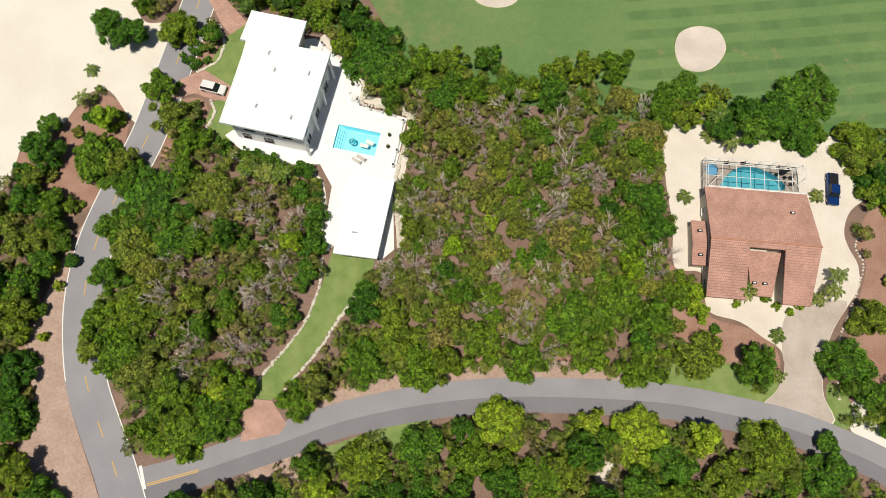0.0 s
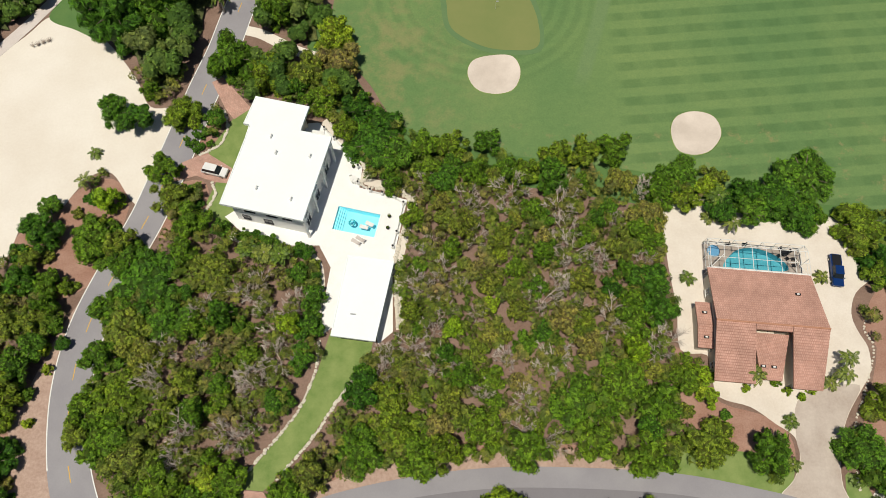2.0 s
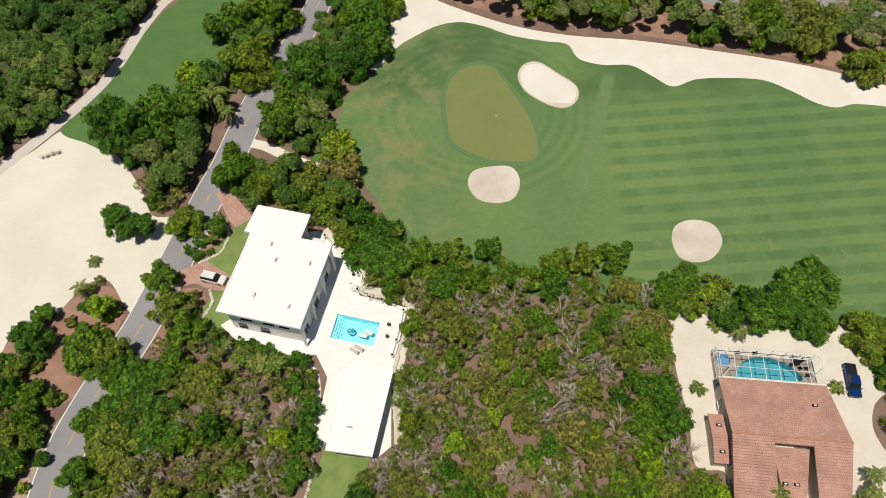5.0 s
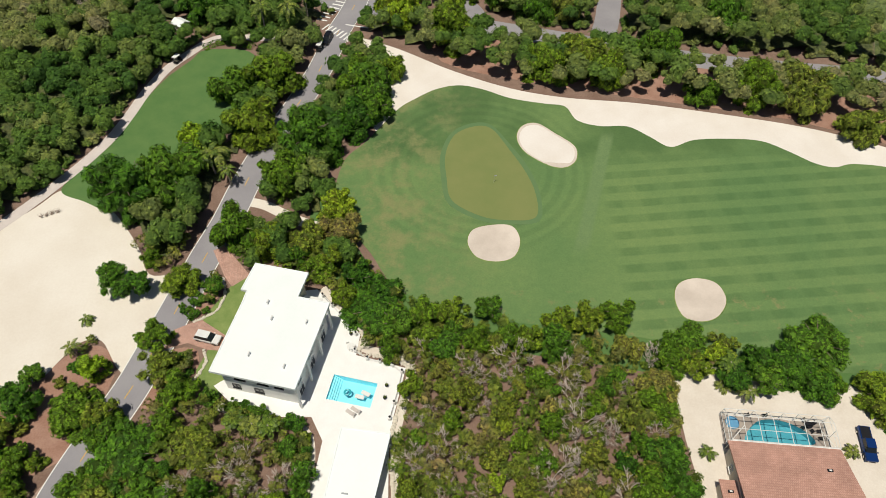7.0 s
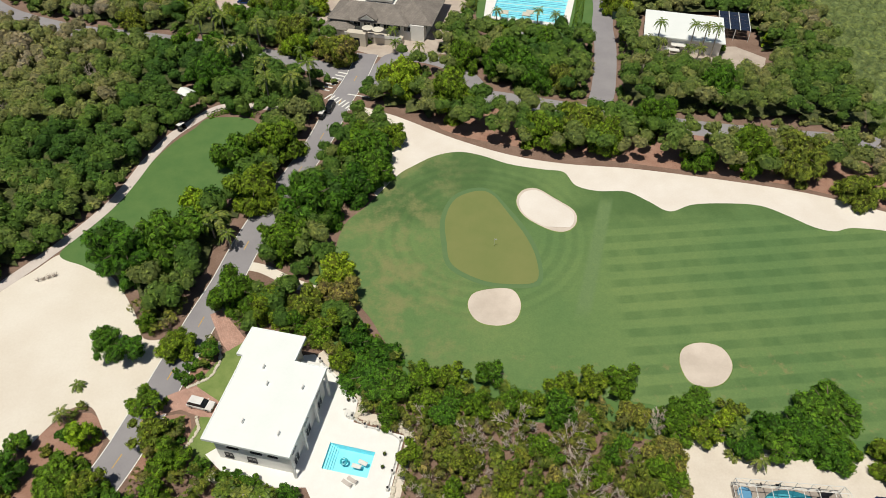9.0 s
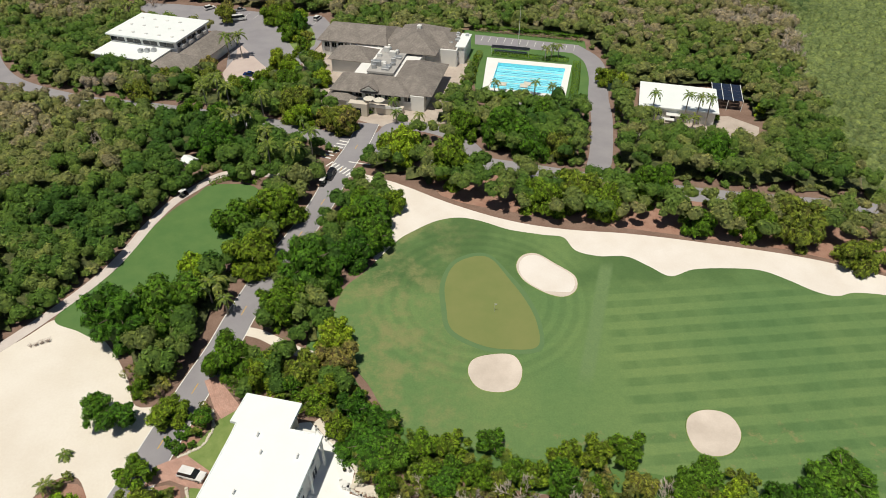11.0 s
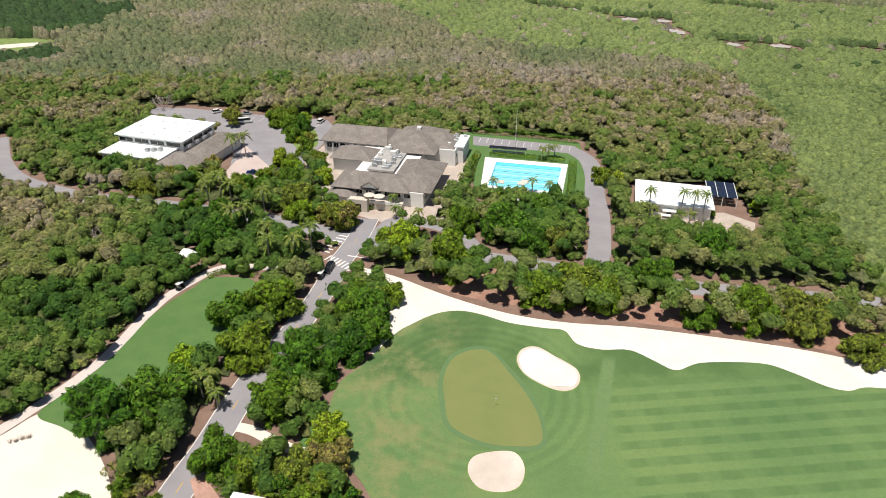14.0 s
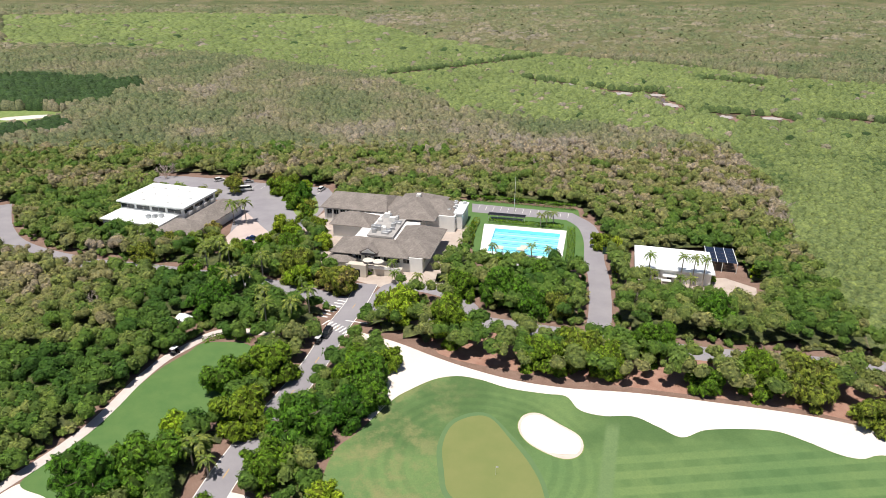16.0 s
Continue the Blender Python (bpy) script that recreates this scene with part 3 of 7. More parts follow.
MANGROVE = [(110, 140), (114, 165), (117, 190), (120, 208), (124, 220), (130, 233), (141, 268), (142, 292), (144, 330), (125, 358), (92, 370), (60.2, 383), (30, 402), (6, 412), (0, 447), (-34, 500), (-92, 560), (-183.5, 625), (-319, 684), (-440, 702), (-626, 1017), (-377, 1065), (-144.6, 1026), (-10.9, 774.4), (96.7, 651.9), (203.9, 589.1), (264.4, 530), (340, 500), (600, 430), (600, 140)]
CREEKS = [[(-39.6, 551.6), (10.8, 581.7), (87.4, 641.4)], [(70, 528), (99.2, 508)], [(112, 496), (124, 482), (152, 478)], [(151, 468), (150, 432)], [(168, 414), (184, 410), (208, 396)], [(207, 530), (240, 508)], [(238, 402), (262, 386)], [(174, 277), (181, 264)]]


def holed(name, outer, holes, z, mat, label, category="ground", thick=0.05):
    """A flat area with openings, its edges turned down."""
    bm = bmesh.new()
    edges = []
    for loop in (outer, *holes):
        hi = [bm.verts.new((x, y, z)) for x, y in loop]
        edges += [bm.edges.new((hi[i], hi[(i + 1) % len(hi)])) for i in range(len(hi))]
    bmesh.ops.triangle_fill(bm, use_beauty=True, use_dissolve=False, edges=edges)
    ext = bmesh.ops.extrude_edge_only(bm, edges=edges)
    for v in ext["geom"]:
        if isinstance(v, bmesh.types.BMVert):
            v.co.z -= thick
    bmesh.ops.recalc_face_normals(bm, faces=bm.faces[:])
    return tagged(link_bm(name, bm, mat), label, category, kind="structure")


def grown(loop, d):
    c = Vector((sum(p[0] for p in loop) / len(loop), sum(p[1] for p in loop) / len(loop)))
    return [tuple(c + (Vector(p) - c) * (1 + d / (Vector(p) - c).length)) for p in loop]


WEDGE = [(-4000, -900), (4000, -900), (4000, 7000), (-4000, 7000)]
holed("ground", WEDGE, [grown(WHITE_POOL, 0.15), grown(RED_POOL, 0.15), grown(CLUB_WATER, 0.2)] + [grown(b, 0.3) for b in BUNKERS], 0, M["litter"], "reddish brown forest floor of leaf litter and bare earth", thick=0.3)

# roads
tagged(link_bm("road", ribbon(ROAD_MAIN, 3.25, 3.25, 0.06), M["asphalt"]), "grey asphalt two-lane road curving past the houses", "road", kind="structure")
tagged(link_bm("road", ribbon(ROAD_SIDE, 2.75, 0.3, 0.052), M["asphalt"]), "grey asphalt lane of the side road", "road", kind="structure")
tagged(link_bm("road", ribbon(ROAD_SIDE, -0.3, 2.75, 0.057), M["asphalt_dark"]), "darker resurfaced lane of the side road", "road", kind="structure")
tagged(link_bm("road", ribbon(ROAD_CLUB, 3.4, 3.4, 0.045), M["asphalt"]), "grey asphalt road in front of the club", "road", kind="structure")
tagged(link_bm("driveway", ribbon(CLUB_DRIVE, 3.3, 3.3, 0.04), M["asphalt"]), "grey asphalt drive along the club pool", "driveway", kind="structure")
tagged(link_bm("driveway", ribbon(PORCH_DRIVE, 2.6, 2.6, 0.035), M["asphalt"]), "grey drive to the club entrance", "driveway", kind="structure")
tagged(link_bm("cart_path", ribbon(PATH_WEST, 1.35, 1.35, 0.058), M["cart_path"]), "pale shell golf cart path beside the grass", "path", kind="structure")
for pts, z in ((PARK_EAST, 0.03), (PARK_WEST, 0.03), (PARK_FRONT, 0.03), (TENNIS_PLOT, 0.03)):
    sheet("parking_area", pts, z, M["asphalt"] if pts is not TENNIS_PLOT else M["drive"], "paved parking area beside the club buildings", "pavement")
sheet("pavement", TURNING, 0.05, M["pink_concrete"], "pale pink paved forecourt by the club", "pavement")
sheet("lawn", smooth_outline(ISLAND, True, 3), 0.07, M["lawn"], "planted grass island in the club parking area", "lawn")

tagged(link_bm("sand_path", ribbon(SAND_PATH, 1.2, 1.2, 0.04), M["sand"]), "white sand path between the trees to the fairway", "path", kind="structure")

# golf
sheet("sand_strip", SAND_NORTH, 0.03, M["path_white"], "long strip of bright white waste sand behind the fairway", "sand")
sheet("sand_waste", SAND_WEST, 0.025, M["sand"], "wide bare area of cream waste sand", "sand")
sheet("grass_strip", GRASS_WEST, 0.055, M["tee"], "narrow mown tee of green grass", "grass")
holed("fairway", FAIRWAY, [grown(b, 0.25) for b in BUNKERS], 0.06, M["fairway"], "mown green golf fairway with mowing stripes and worn patches", "fairway")
sheet("rough", smooth_outline([(-26, 101), (-17, 86), (-11, 77), (0, 72), (33, 66), (63, 59), (100, 53), (140, 41), (140, 30), (98, 43), (60, 51), (33, 58), (0, 64), (-15, 71), (-26, 88)], True, 3), 0.02, M["tee"], "rough grass under the trees along the fairway", "grass")
sheet("collar", grown(GREEN, 1.2), 0.075, M["collar"], "ring of fringe grass round the putting green", "grass")
sheet("putting_green", GREEN, 0.09, M["green"], "smooth yellow-green putting green", "putting green")


def bunker(loop):
    bm = bmesh.new()
    c = Vector((sum(p[0] for p in loop) / len(loop), sum(p[1] for p in loop) / len(loop)))
    rings = []
    for f, z in ((1.05, 0.05), (1.02, 0.12), (0.99, 0.1), (0.93, 0.02), (0.7, -0.12), (0.4, -0.2), (0.15, -0.22)):
        rings.append([bm.verts.new((*(c + (Vector(p) - c) * f), z)) for p in loop])
    n = len(loop)
    for a, b in zip(rings, rings[1:]):
        for i in range(n):
            bm.faces.new((a[i], a[(i + 1) % n], b[(i + 1) % n], b[i]))
    bm.faces.new(rings[-1])
    ob = link_bm("bunker", bm, M["bunker"])
    ob.data.materials.append(M["lawn"])
    for poly in ob.data.polygons:
        poly.use_smooth = True
    for poly in ob.data.polygons[:n]:
        poly.material_index = 1
    return tagged(ob, "kidney-shaped sand bunker sunk into the grass", "bunker", "bunkers of the hole", "structure")


for b in BUNKERS:
    bunker(b)

# gardens
holed("lawn", [(9, 262), (55, 250), (50, 198), (40, 196), (12, 203)], [grown(CLUB_WATER, 0.2)], 0.018, M["tee"], "grass round the club pool", "lawn", 0.01)
sheet("lawn", [(-50, 232), (-40, 262), (12, 250), (10, 205), (2, 186), (-18, 184), (-40, 196)], 0.016, M["drive"], "pale gravelled ground round the clubhouse", "yard")
holed("terrace", TERRACE, [grown(WHITE_POOL, 0.05)], 0.12, M["terrace"], "white paved terrace round the house and pool", "terrace", 0.14)
sheet("lawn", HOUSE_LAWN, 0.05, M["lawn"], "green lawn beside the white house", "lawn")
sheet("lawn", LANE, 0.06, M["lawn"], "mown grass lane down to the road", "lawn")
sheet("driveway", APRON, 0.066, M["paver"], "pink brick apron at the road", "driveway")
sheet("driveway", DRIVE_NORTH, 0.07, M["paver"], "pink brick driveway in front of the white house", "driveway")
sheet("driveway", DRIVE_SOUTH, 0.08, M["paver"], "pink brick driveway with the parked car", "driveway")
holed("yard", RED_PLOT, [grown(RED_POOL, 0.05)], 0.043, M["shell"], "pale shell yard and drive round the red-roofed house", "yard", 0.06)
holed("pool_deck", CLUB_DECK, [grown(CLUB_WATER, 0.05)], 0.1, M["terrace"], "white deck round the club pool", "pool deck", 0.12)
MULCH = [[(38.3, 31), (41.5, 26), (44.5, 21.7), (50.0, 20.0), (53.6, 17.8), (54.6, 14), (52, 10.8), (40, 11.5), (37, 20)],
         [(70.6, 34.5), (74.5, 41), (82, 44), (84, 22), (66, 8), (64.5, 14), (68.5, 23), (71.6, 30.6)],
         [(-60.4, 63), (-56.4, 57), (-60.5, 42), (-70, 40), (-76, 50), (-69.3, 56), (-66, 61)],
         [(-67, 26), (-66.2, 22), (-67.4, 15), (-66.2, 2), (-64, -8), (-74, -12), (-80, 10), (-76, 22)],
         [(-47.2, 77), (-43, 79), (-42, 74), (-43, 70.5), (-46, 68.5), (-48.6, 69)],
         [(-49.6, 61), (-44, 62.6), (-42.4, 59), (-44, 55), (-47, 51), (-51, 52)],
         [(0, 147), (20, 139), (48, 132), (82, 124), (112, 112), (115, 130), (70, 143), (48, 149), (18, 157), (-2, 163)],
         [(-12, 13.6), (0, 15.5), (12, 16), (30, 14), (30, 11.2), (10, 12.2), (-6, 10.2), (-22, 5.4), (-24, 9)]]
for i, m in enumerate(MULCH):
    sheet("mulch_bed", smooth_outline(m, True, 3), 0.012, M["mulch"], "red-brown mulch bed under the trees", "mulch")
sheet("verge", VERGE_WEST, 0.02, M["earth"], "bare pinkish earth verge along the road", "ground")
sheet("verge", smooth_outline([(-20.0, 6.4), (-14.7, 8.0), (-7.5, 9.6), (1.5, 11.0), (10.5, 11.8), (19.6, 11.7), (27.8, 11.2), (28.5, 13.6), (19.8, 14.6), (10.7, 15.2), (1.5, 13.4), (-7.6, 12.6), (-17.6, 9.8)], True, 3), 0.022, M["earth"], "strip of bare sandy earth beside the side road", "ground")
sheet("verge", smooth_outline([(-31, -2.6), (-24.8, -0.4), (-21.6, 0.8), (-20.6, -2.2), (-24.6, -4.6), (-29.1, -5.6)], True, 3), 0.02, M["earth"], "bare orange earth beside the road", "ground")
sheet("verge", smooth_outline([(-21.8, 0.2), (-16.2, 2.0), (-9.2, 4.4), (-2, 5.4), (-4, 2.4), (-7.4, 1.2), (-14.4, -1.2), (-20.5, -2.6)], True, 3), 0.024, M["lawn"], "narrow grass verge beside the side road", "lawn")
sheet("verge", smooth_outline([(28.6, 11.2), (35.9, 10.6), (42.1, 9.8), (47.4, 8.4), (51.4, 7.0), (53.5, 10.0), (53.4, 13.4), (46.2, 14.2), (38.2, 15.2), (33.5, 14.9)], True, 3), 0.024, M["lawn"], "mown grass verge between road and mulch bed", "lawn")
sheet("verge", smooth_outline([(61.2, 4.8), (64.0, 4.0), (64.9, 7.8), (63.4, 10.4), (61.5, 10.6)], True, 3), 0.026, M["lawn"], "small patch of grass beside the drive", "lawn")
sheet("sand_pad", smooth_outline([(64.2, 3.6), (69.3, 0.9), (72.4, 1.3), (71.4, 8.3), (68.1, 9.2), (65.1, 7.9)], True, 3), 0.024, M["path_white"], "pale sandy pull-in beside the road", "ground")
sheet("driveway", RED_DRIVE, 0.0475, M["drive"], "greyish pink concrete drive to the tiled house", "driveway")
sheet("driveway", smooth_outline([(22, -14), (23.5, -4), (22.5, 4.5), (24.5, 4.5), (27.5, -4), (29, -14)], True, 3), 0.022, M["shell"], "pale drive between the trees south of the road", "driveway")

for line in ([(-22.6, 75.6), (-17.6, 70.2), (-13.6, 65.4), (-13.8, 62.4), (-5.6, 59.6), (-7.0, 49.8), (-7.6, 45.2), (-6.9, 34)], [(-37.5, 51.6), (-31, 48.9), (-25.6, 48.3), (-22.0, 46.4), (-20.9, 42), (-21.2, 36.6)]):
    tagged(link_bm("garden_path", ribbon(smooth_outline(line, False, 4), 0.8, 0.8, 0.034), M["shell"]), "narrow cream gravel path round the terrace", "path", kind="structure")

# road paint
bm = ribbon(offset_line(ROAD_MAIN, 3.2), 0.09, 0.09, 0.068, thick=0.004)
tagged(link_bm("edge_line", bm, M["white_line"]), "white edge line of the road", "road marking", kind="structure")
bm = ribbon(offset_line(ROAD_MAIN[:96], -3.2), 0.09, 0.09, 0.068, thick=0.004)
tagged(link_bm("edge_line", bm, M["white_line"]), "white edge line of the road", "road marking", kind="structure")


def paint(name, x, y, rz, length, width, mat, label):
    bm = box(-length / 2, -width / 2, 0, length / 2, width / 2, 0.006)
    ob = link_bm(name, bm, mat)
    ob.matrix_world = pose(x, y, 0.064, 0, 0, rz)
    return tagged(ob, label, "road marking", kind="structure")


for i in range(6, len(ROAD_MAIN) - 4, 6):
    (x0, y0), (x1, y1) = ROAD_MAIN[i], ROAD_MAIN[i + 1]
    paint("lane_dash", x0, y0, math.degrees(math.atan2(y1 - y0, x1 - x0)), 2.6, 0.13, M["yellow_line"], "yellow dash along the road's centre")
paint("stop_line", -46.3, -3.0, 108, 3.6, 0.5, M["white_line"], "broad white stop line")
paint("centre_line", -41.6, -3.2, 15, 8.0, 0.12, M["yellow_line"], "yellow centre line at the junction")
paint("centre_line", -41.6, -2.9, 15, 8.0, 0.12, M["yellow_line"], "yellow centre line at the junction")
for i in range(8):
    f = i / 7
    paint("crosswalk_stripe", -31.2 + 7.2 * f, 162.6 - 5.6 * f, 55, 3.0, 0.5, M["white_line"], "white stripe of a pedestrian crossing")
for i in range(7):
    f = i / 6
    paint("crosswalk_stripe", -32.6 + 4.2 * f, 166 + 9 * f, -20, 3.0, 0.55, M["white_line"], "white stripe of a pedestrian crossing")
paint("stop_line", -22.8, 162.9, -15, 6.5, 0.45, M["white_line"], "broad white stop line")
for i in range(13):
    f = i / 12
    paint("parking_line", 16 + 34 * f, 252.8 - 9.2 * f, 76, 5.0, 0.14, M["white_line"], "white line of a parking bay")
for i in range(9):
    paint("parking_line", -84 + 4.2 * i, 279 - 1.1 * i, 74, 5.0, 0.14, M["white_line"], "white line of a parking bay")
for i in range(9):
    paint("parking_line", 15.5 + 2.6 * i, 203 - 0.68 * i, 76, 4.2, 0.14, M["white_line"], "white line of a parking bay")

# creeks in the mangroves
for c in CREEKS:
    line = smooth_outline(c, False, 5)
    tagged(link_bm("creek", ribbon(line, 2.2, 2.2, 0.3), M["creek"]), "dark still creek winding through the mangroves", "creek", kind="structure")
sheet("far_fairway", smooth_outline(FAR_TEE, True, 3), 0.05, M["lawn"], "distant mown fairway among woods", "fairway")
sheet("far_sand", smooth_outline([(-262, 404), (-240, 412), (-236, 405), (-256, 397)], True, 3), 0.08, M["sand"], "distant white sand bunker", "sand")

POOLS = [(129.4, 477.2, 6.5, 5, 20), (151, 472, 5, 4.5, -10), (151, 440, 4, 7, 15), (174, 406.5, 4.5, 4.5, 0), (200.9, 402.7, 6, 4, -15), (96.8, 512, 3, 5, 30)]
for i, (x, y, a, b, rz) in enumerate(POOLS):
    rim = [tuple((pose(x, y, 0, 0, 0, rz) @ Vector((a * (1 + 0.22 * math.sin(3 * k + i)) * math.cos(k * math.tau / 16), b * (1 + 0.22 * math.cos(2.3 * k + i)) * math.sin(k * math.tau / 16), 0)))[:2]) for k in range(16)]
    sheet("creek_pool", rim, 0.35, M["tidal"], "pale shallow pool in the mangroves", "pool")


# ---- buildings
def basin(name_parent, loop, depth, top, tile, water_z, edge="terrace"):
    bm = bmesh.new()
    hi = [bm.verts.new((x, y, top)) for x, y in loop]
    lo = [bm.verts.new((x, y, top - depth)) for x, y in loop]
    n = len(loop)
    for i in range(n):
        bm.faces.new((hi[i], hi[(i + 1) % n], lo[(i + 1) % n], lo[i]))
    bm.faces.new(lo)
    part("basin", bm, tile, name_parent)
    bm = bmesh.new()
    f = bm.faces.new([bm.verts.new((x, y, water_z)) for x, y in loop])
    f.normal_update()
    if f.normal.z < 0:
        f.normal_flip()
    w = part("water", bm, M["water"], name_parent, "clear pool water")
    w.visible_shadow = False
    rim = bmesh.new()
    out, inn = grown(loop, 0.35), loop
    a = [rim.verts.new((x, y, top + 0.04)) for x, y in out]
    b = [rim.verts.new((x, y, top + 0.04)) for x, y in inn]
    c = [rim.verts.new((x, y, top - 0.05)) for x, y in out]
    for i in range(n):
        j = (i + 1) % n
        rim.faces.new((a[i], a[j], b[j], b[i]))
        rim.faces.new((c[i], c[j], a[j], a[i]))
    bmesh.ops.recalc_face_normals(rim, faces=rim.faces[:])
    part("coping", rim, M[edge], name_parent, "pale stone coping")


def window(parent, x, y, z, w, h, facing, frame_mat="white_paint"):
    """A framed window on a wall; facing is the wall's outward turn in degrees (0 looks along -y)."""
    m = pose(x, y, z, 0, 0, facing)

    def at(bm):
        bm.transform(m)
        return bm

    bm = bmesh.new()
    t = 0.09
    for x0, x1, z0, z1 in ((-w / 2, w / 2, h - t, h), (-w / 2, w / 2, 0, t), (-w / 2, -w / 2 + t, t, h - t), (w / 2 - t, w / 2, t, h - t), (-t / 3, t / 3, t, h - t)):
        box(x0, -0.08, z0, x1, 0.06, z1, bm=bm)
    fr = part("window", at(bm), M[frame_mat], parent)
    part("pane", at(box(-w / 2 + t, -0.02, t, w / 2 - t, 0.03, h - t)), M["glass_dark"], fr)
    part("sill", at(box(-w / 2 - 0.08, -0.18, -0.06, w / 2 + 0.08, 0.04, 0.0)), M[frame_mat], fr)
    return fr


def slab_roof(parent, pts, z0, z1, mat, lip=0.18):
    bm = prism(pts, z0, z1)
    ob = part("roof", bm, mat, parent)
    n = len(pts)
    for i in range(n):
        p, q = Vector(pts[i]), Vector(pts[(i + 1) % n])
        d = (q - p).normalized()
        nrm = Vector((d.y, -d.x)) * 0.0
        bm2 = prism([tuple(p + nrm), tuple(q + nrm), tuple(q + Vector((-d.y, d.x)) * lip - d * lip), tuple(p + Vector((-d.y, d.x)) * lip + d * lip)], z1 + 0.003, z1 + 0.1)
        part("edge_trim", bm2, mat, ob)
    return ob


def roof_solid(corners, ridge, thick=0.2, bm=None):
    """A pitched roof from its eave corners (x, y, z), its faces given by indices over eaves then ridge points."""
    bm = bm or bmesh.new()
    eaves, tops, faces = corners, ridge[0], ridge[1]
    up = [bm.verts.new(p) for p in (*eaves, *tops)]
    dn = [bm.verts.new((p[0], p[1], p[2] - thick)) for p in (*eaves, *tops)]
    for f in faces:
        bm.faces.new([up[i] for i in f])
        bm.faces.new([dn[i] for i in reversed(f)])
    n = len(eaves)
    for i in range(n):
        j = (i + 1) % n
        bm.faces.new((up[i], up[j], dn[j], dn[i]))
    bmesh.ops.recalc_face_normals(bm, faces=bm.faces[:])
    return bm


def hip(x0, y0, x1, y1, z, rise, run=None, thick=0.2):
    """A hipped roof whose ridge runs along the longer side."""
    w, d = x1 - x0, y1 - y0
    e = [(x0, y0, z), (x1, y0, z), (x1, y1, z), (x0, y1, z)]
    if w >= d:
        r = d / 2 if run is None else run
        t = [(x0 + r, (y0 + y1) / 2, z + rise), (x1 - r, (y0 + y1) / 2, z + rise)]
        f = [(0, 1, 5, 4), (1, 2, 5), (2, 3, 4, 5), (3, 0, 4)]
    else:
        r = w / 2 if run is None else run
        t = [((x0 + x1) / 2, y0 + r, z + rise), ((x0 + x1) / 2, y1 - r, z + rise)]
        f = [(0, 1, 4), (1, 2, 5, 4), (2, 3, 5), (3, 0, 4, 5)]
    return roof_solid(e, (t, f), thick)


# white house
wh = thing("white_house", -37.5, 53.8, 0, -13, "two-storey white house with a flat white roof and shallow porch", "house")
# east wall brought out near the eave to keep the porch shade light
part("wall", box(1.0, 1.1, 0, 13.7, 16.2, 7.05), M["white_wall"], wh, "white stucco wall")
part("wall", box(0.2, 16.203, 0, 7.9, 21.4, 7.05), M["stucco"], wh, "pale stucco wall")
slab_roof(wh, [(0, 0), (14.7, 0), (14.7, 17), (8.9, 17), (8.9, 22.3), (-1.3, 22.3), (-1.5, 16.2), (-0.4, 16.2), (-0.2, 13.4)], 7.05, 7.5, M["membrane"])
for v in (0.5, 5.6, 10.8, 16.3):
    part("column", box(14.2, v - 0.2, 0.1, 14.6, v + 0.2, 7.05, 0.03), M["white_paint"], wh)
for u, w in ((4.2, 1.9), (8.2, 1.9), (11.0, 1.6)):
    window(wh, u, 1.05, 4.4, w, 1.4, 0, "dark_metal")
for u, w in ((3.0, 1.4), (7.0, 1.6)):
    window(wh, u, 1.05, 1.2, w, 1.3, 0, "dark_metal")
for v in (3, 8.2, 13.6):
    window(wh, 13.75, v, 0.4, 1.8, 2.2, 90)
    window(wh, 13.75, v, 4.2, 1.6, 1.4, 90)
for v in (4, 9):
    window(wh, 0.95, v, 4.3, 1.6, 1.4, -90)
for u, v in ((5.2, 4.2), (11.6, 3.4), (12.2, 12.2), (6.2, 11.6), (4.3, 14.6)):
    part("vent", box(u - 0.1, v - 0.35, 7.5, u + 0.1, v + 0.35, 8.2, 0.02), M["white_paint"], wh, "small white roof vent")
part("porch_roof", box(9.0, 18.2, 2.9, 11.6, 20.4, 3.1), M["white_paint"], wh)
part("wall", box(8.0, 18.0, 0, 9.0, 20.6, 2.9), M["white_wall"], wh)
part("entrance_roof", box(-1.9, 13.9, 2.8, -0.25, 15.9, 3.0), M["white_paint"], wh)

# pool house / garage
gh = thing("pool_house", -17.9, 31.8, 0, -8, "long low white building with a flat white roof by the lawn", "garage")
part("wall", box(0.5, 0.9, 0, 6.2, 12.8, 3.55), M["white_wall"], gh)
slab_roof(gh, [(0, 0), (7.3, 0), (8.0, 14.2), (0.0, 14.2)], 3.6, 4.0, M["membrane"])
part("garage_door", box(1.0, 0.82, 0.1, 5.6, 0.9, 2.6, 0.02), M["dark_metal"], gh, "dark garage door")
for v in (3, 6.5, 10):
    window(gh, 6.25, v, 1.0, 1.6, 1.3, 90)
part("vent", box(2.5, 3.9, 4.0, 3.4, 4.1, 4.25, 0.02), M["grey_metal"], gh)

wp = thing("swimming_pool", 0, 0, 0, 0, "rectangular light blue swimming pool set in the terrace", "pool")
basin(wp, WHITE_POOL, 1.4, 0.12, M["pool_tile"], 0.02)
for k in range(4):
    a, b = Vector(WHITE_POOL[0]), Vector(WHITE_POOL[3])
    d = Vector((7.6, -1.8)).normalized()
    q = [a + d * (0.1 + 0.35 * k), a + d * (0.42 + 0.35 * k), b + d * (0.42 + 0.35 * k), b + d * (0.1 + 0.35 * k)]
    part("step", prism([tuple(v) for v in q], -1.2, -0.3 - 0.25 * k), M["pool_tile"], wp)


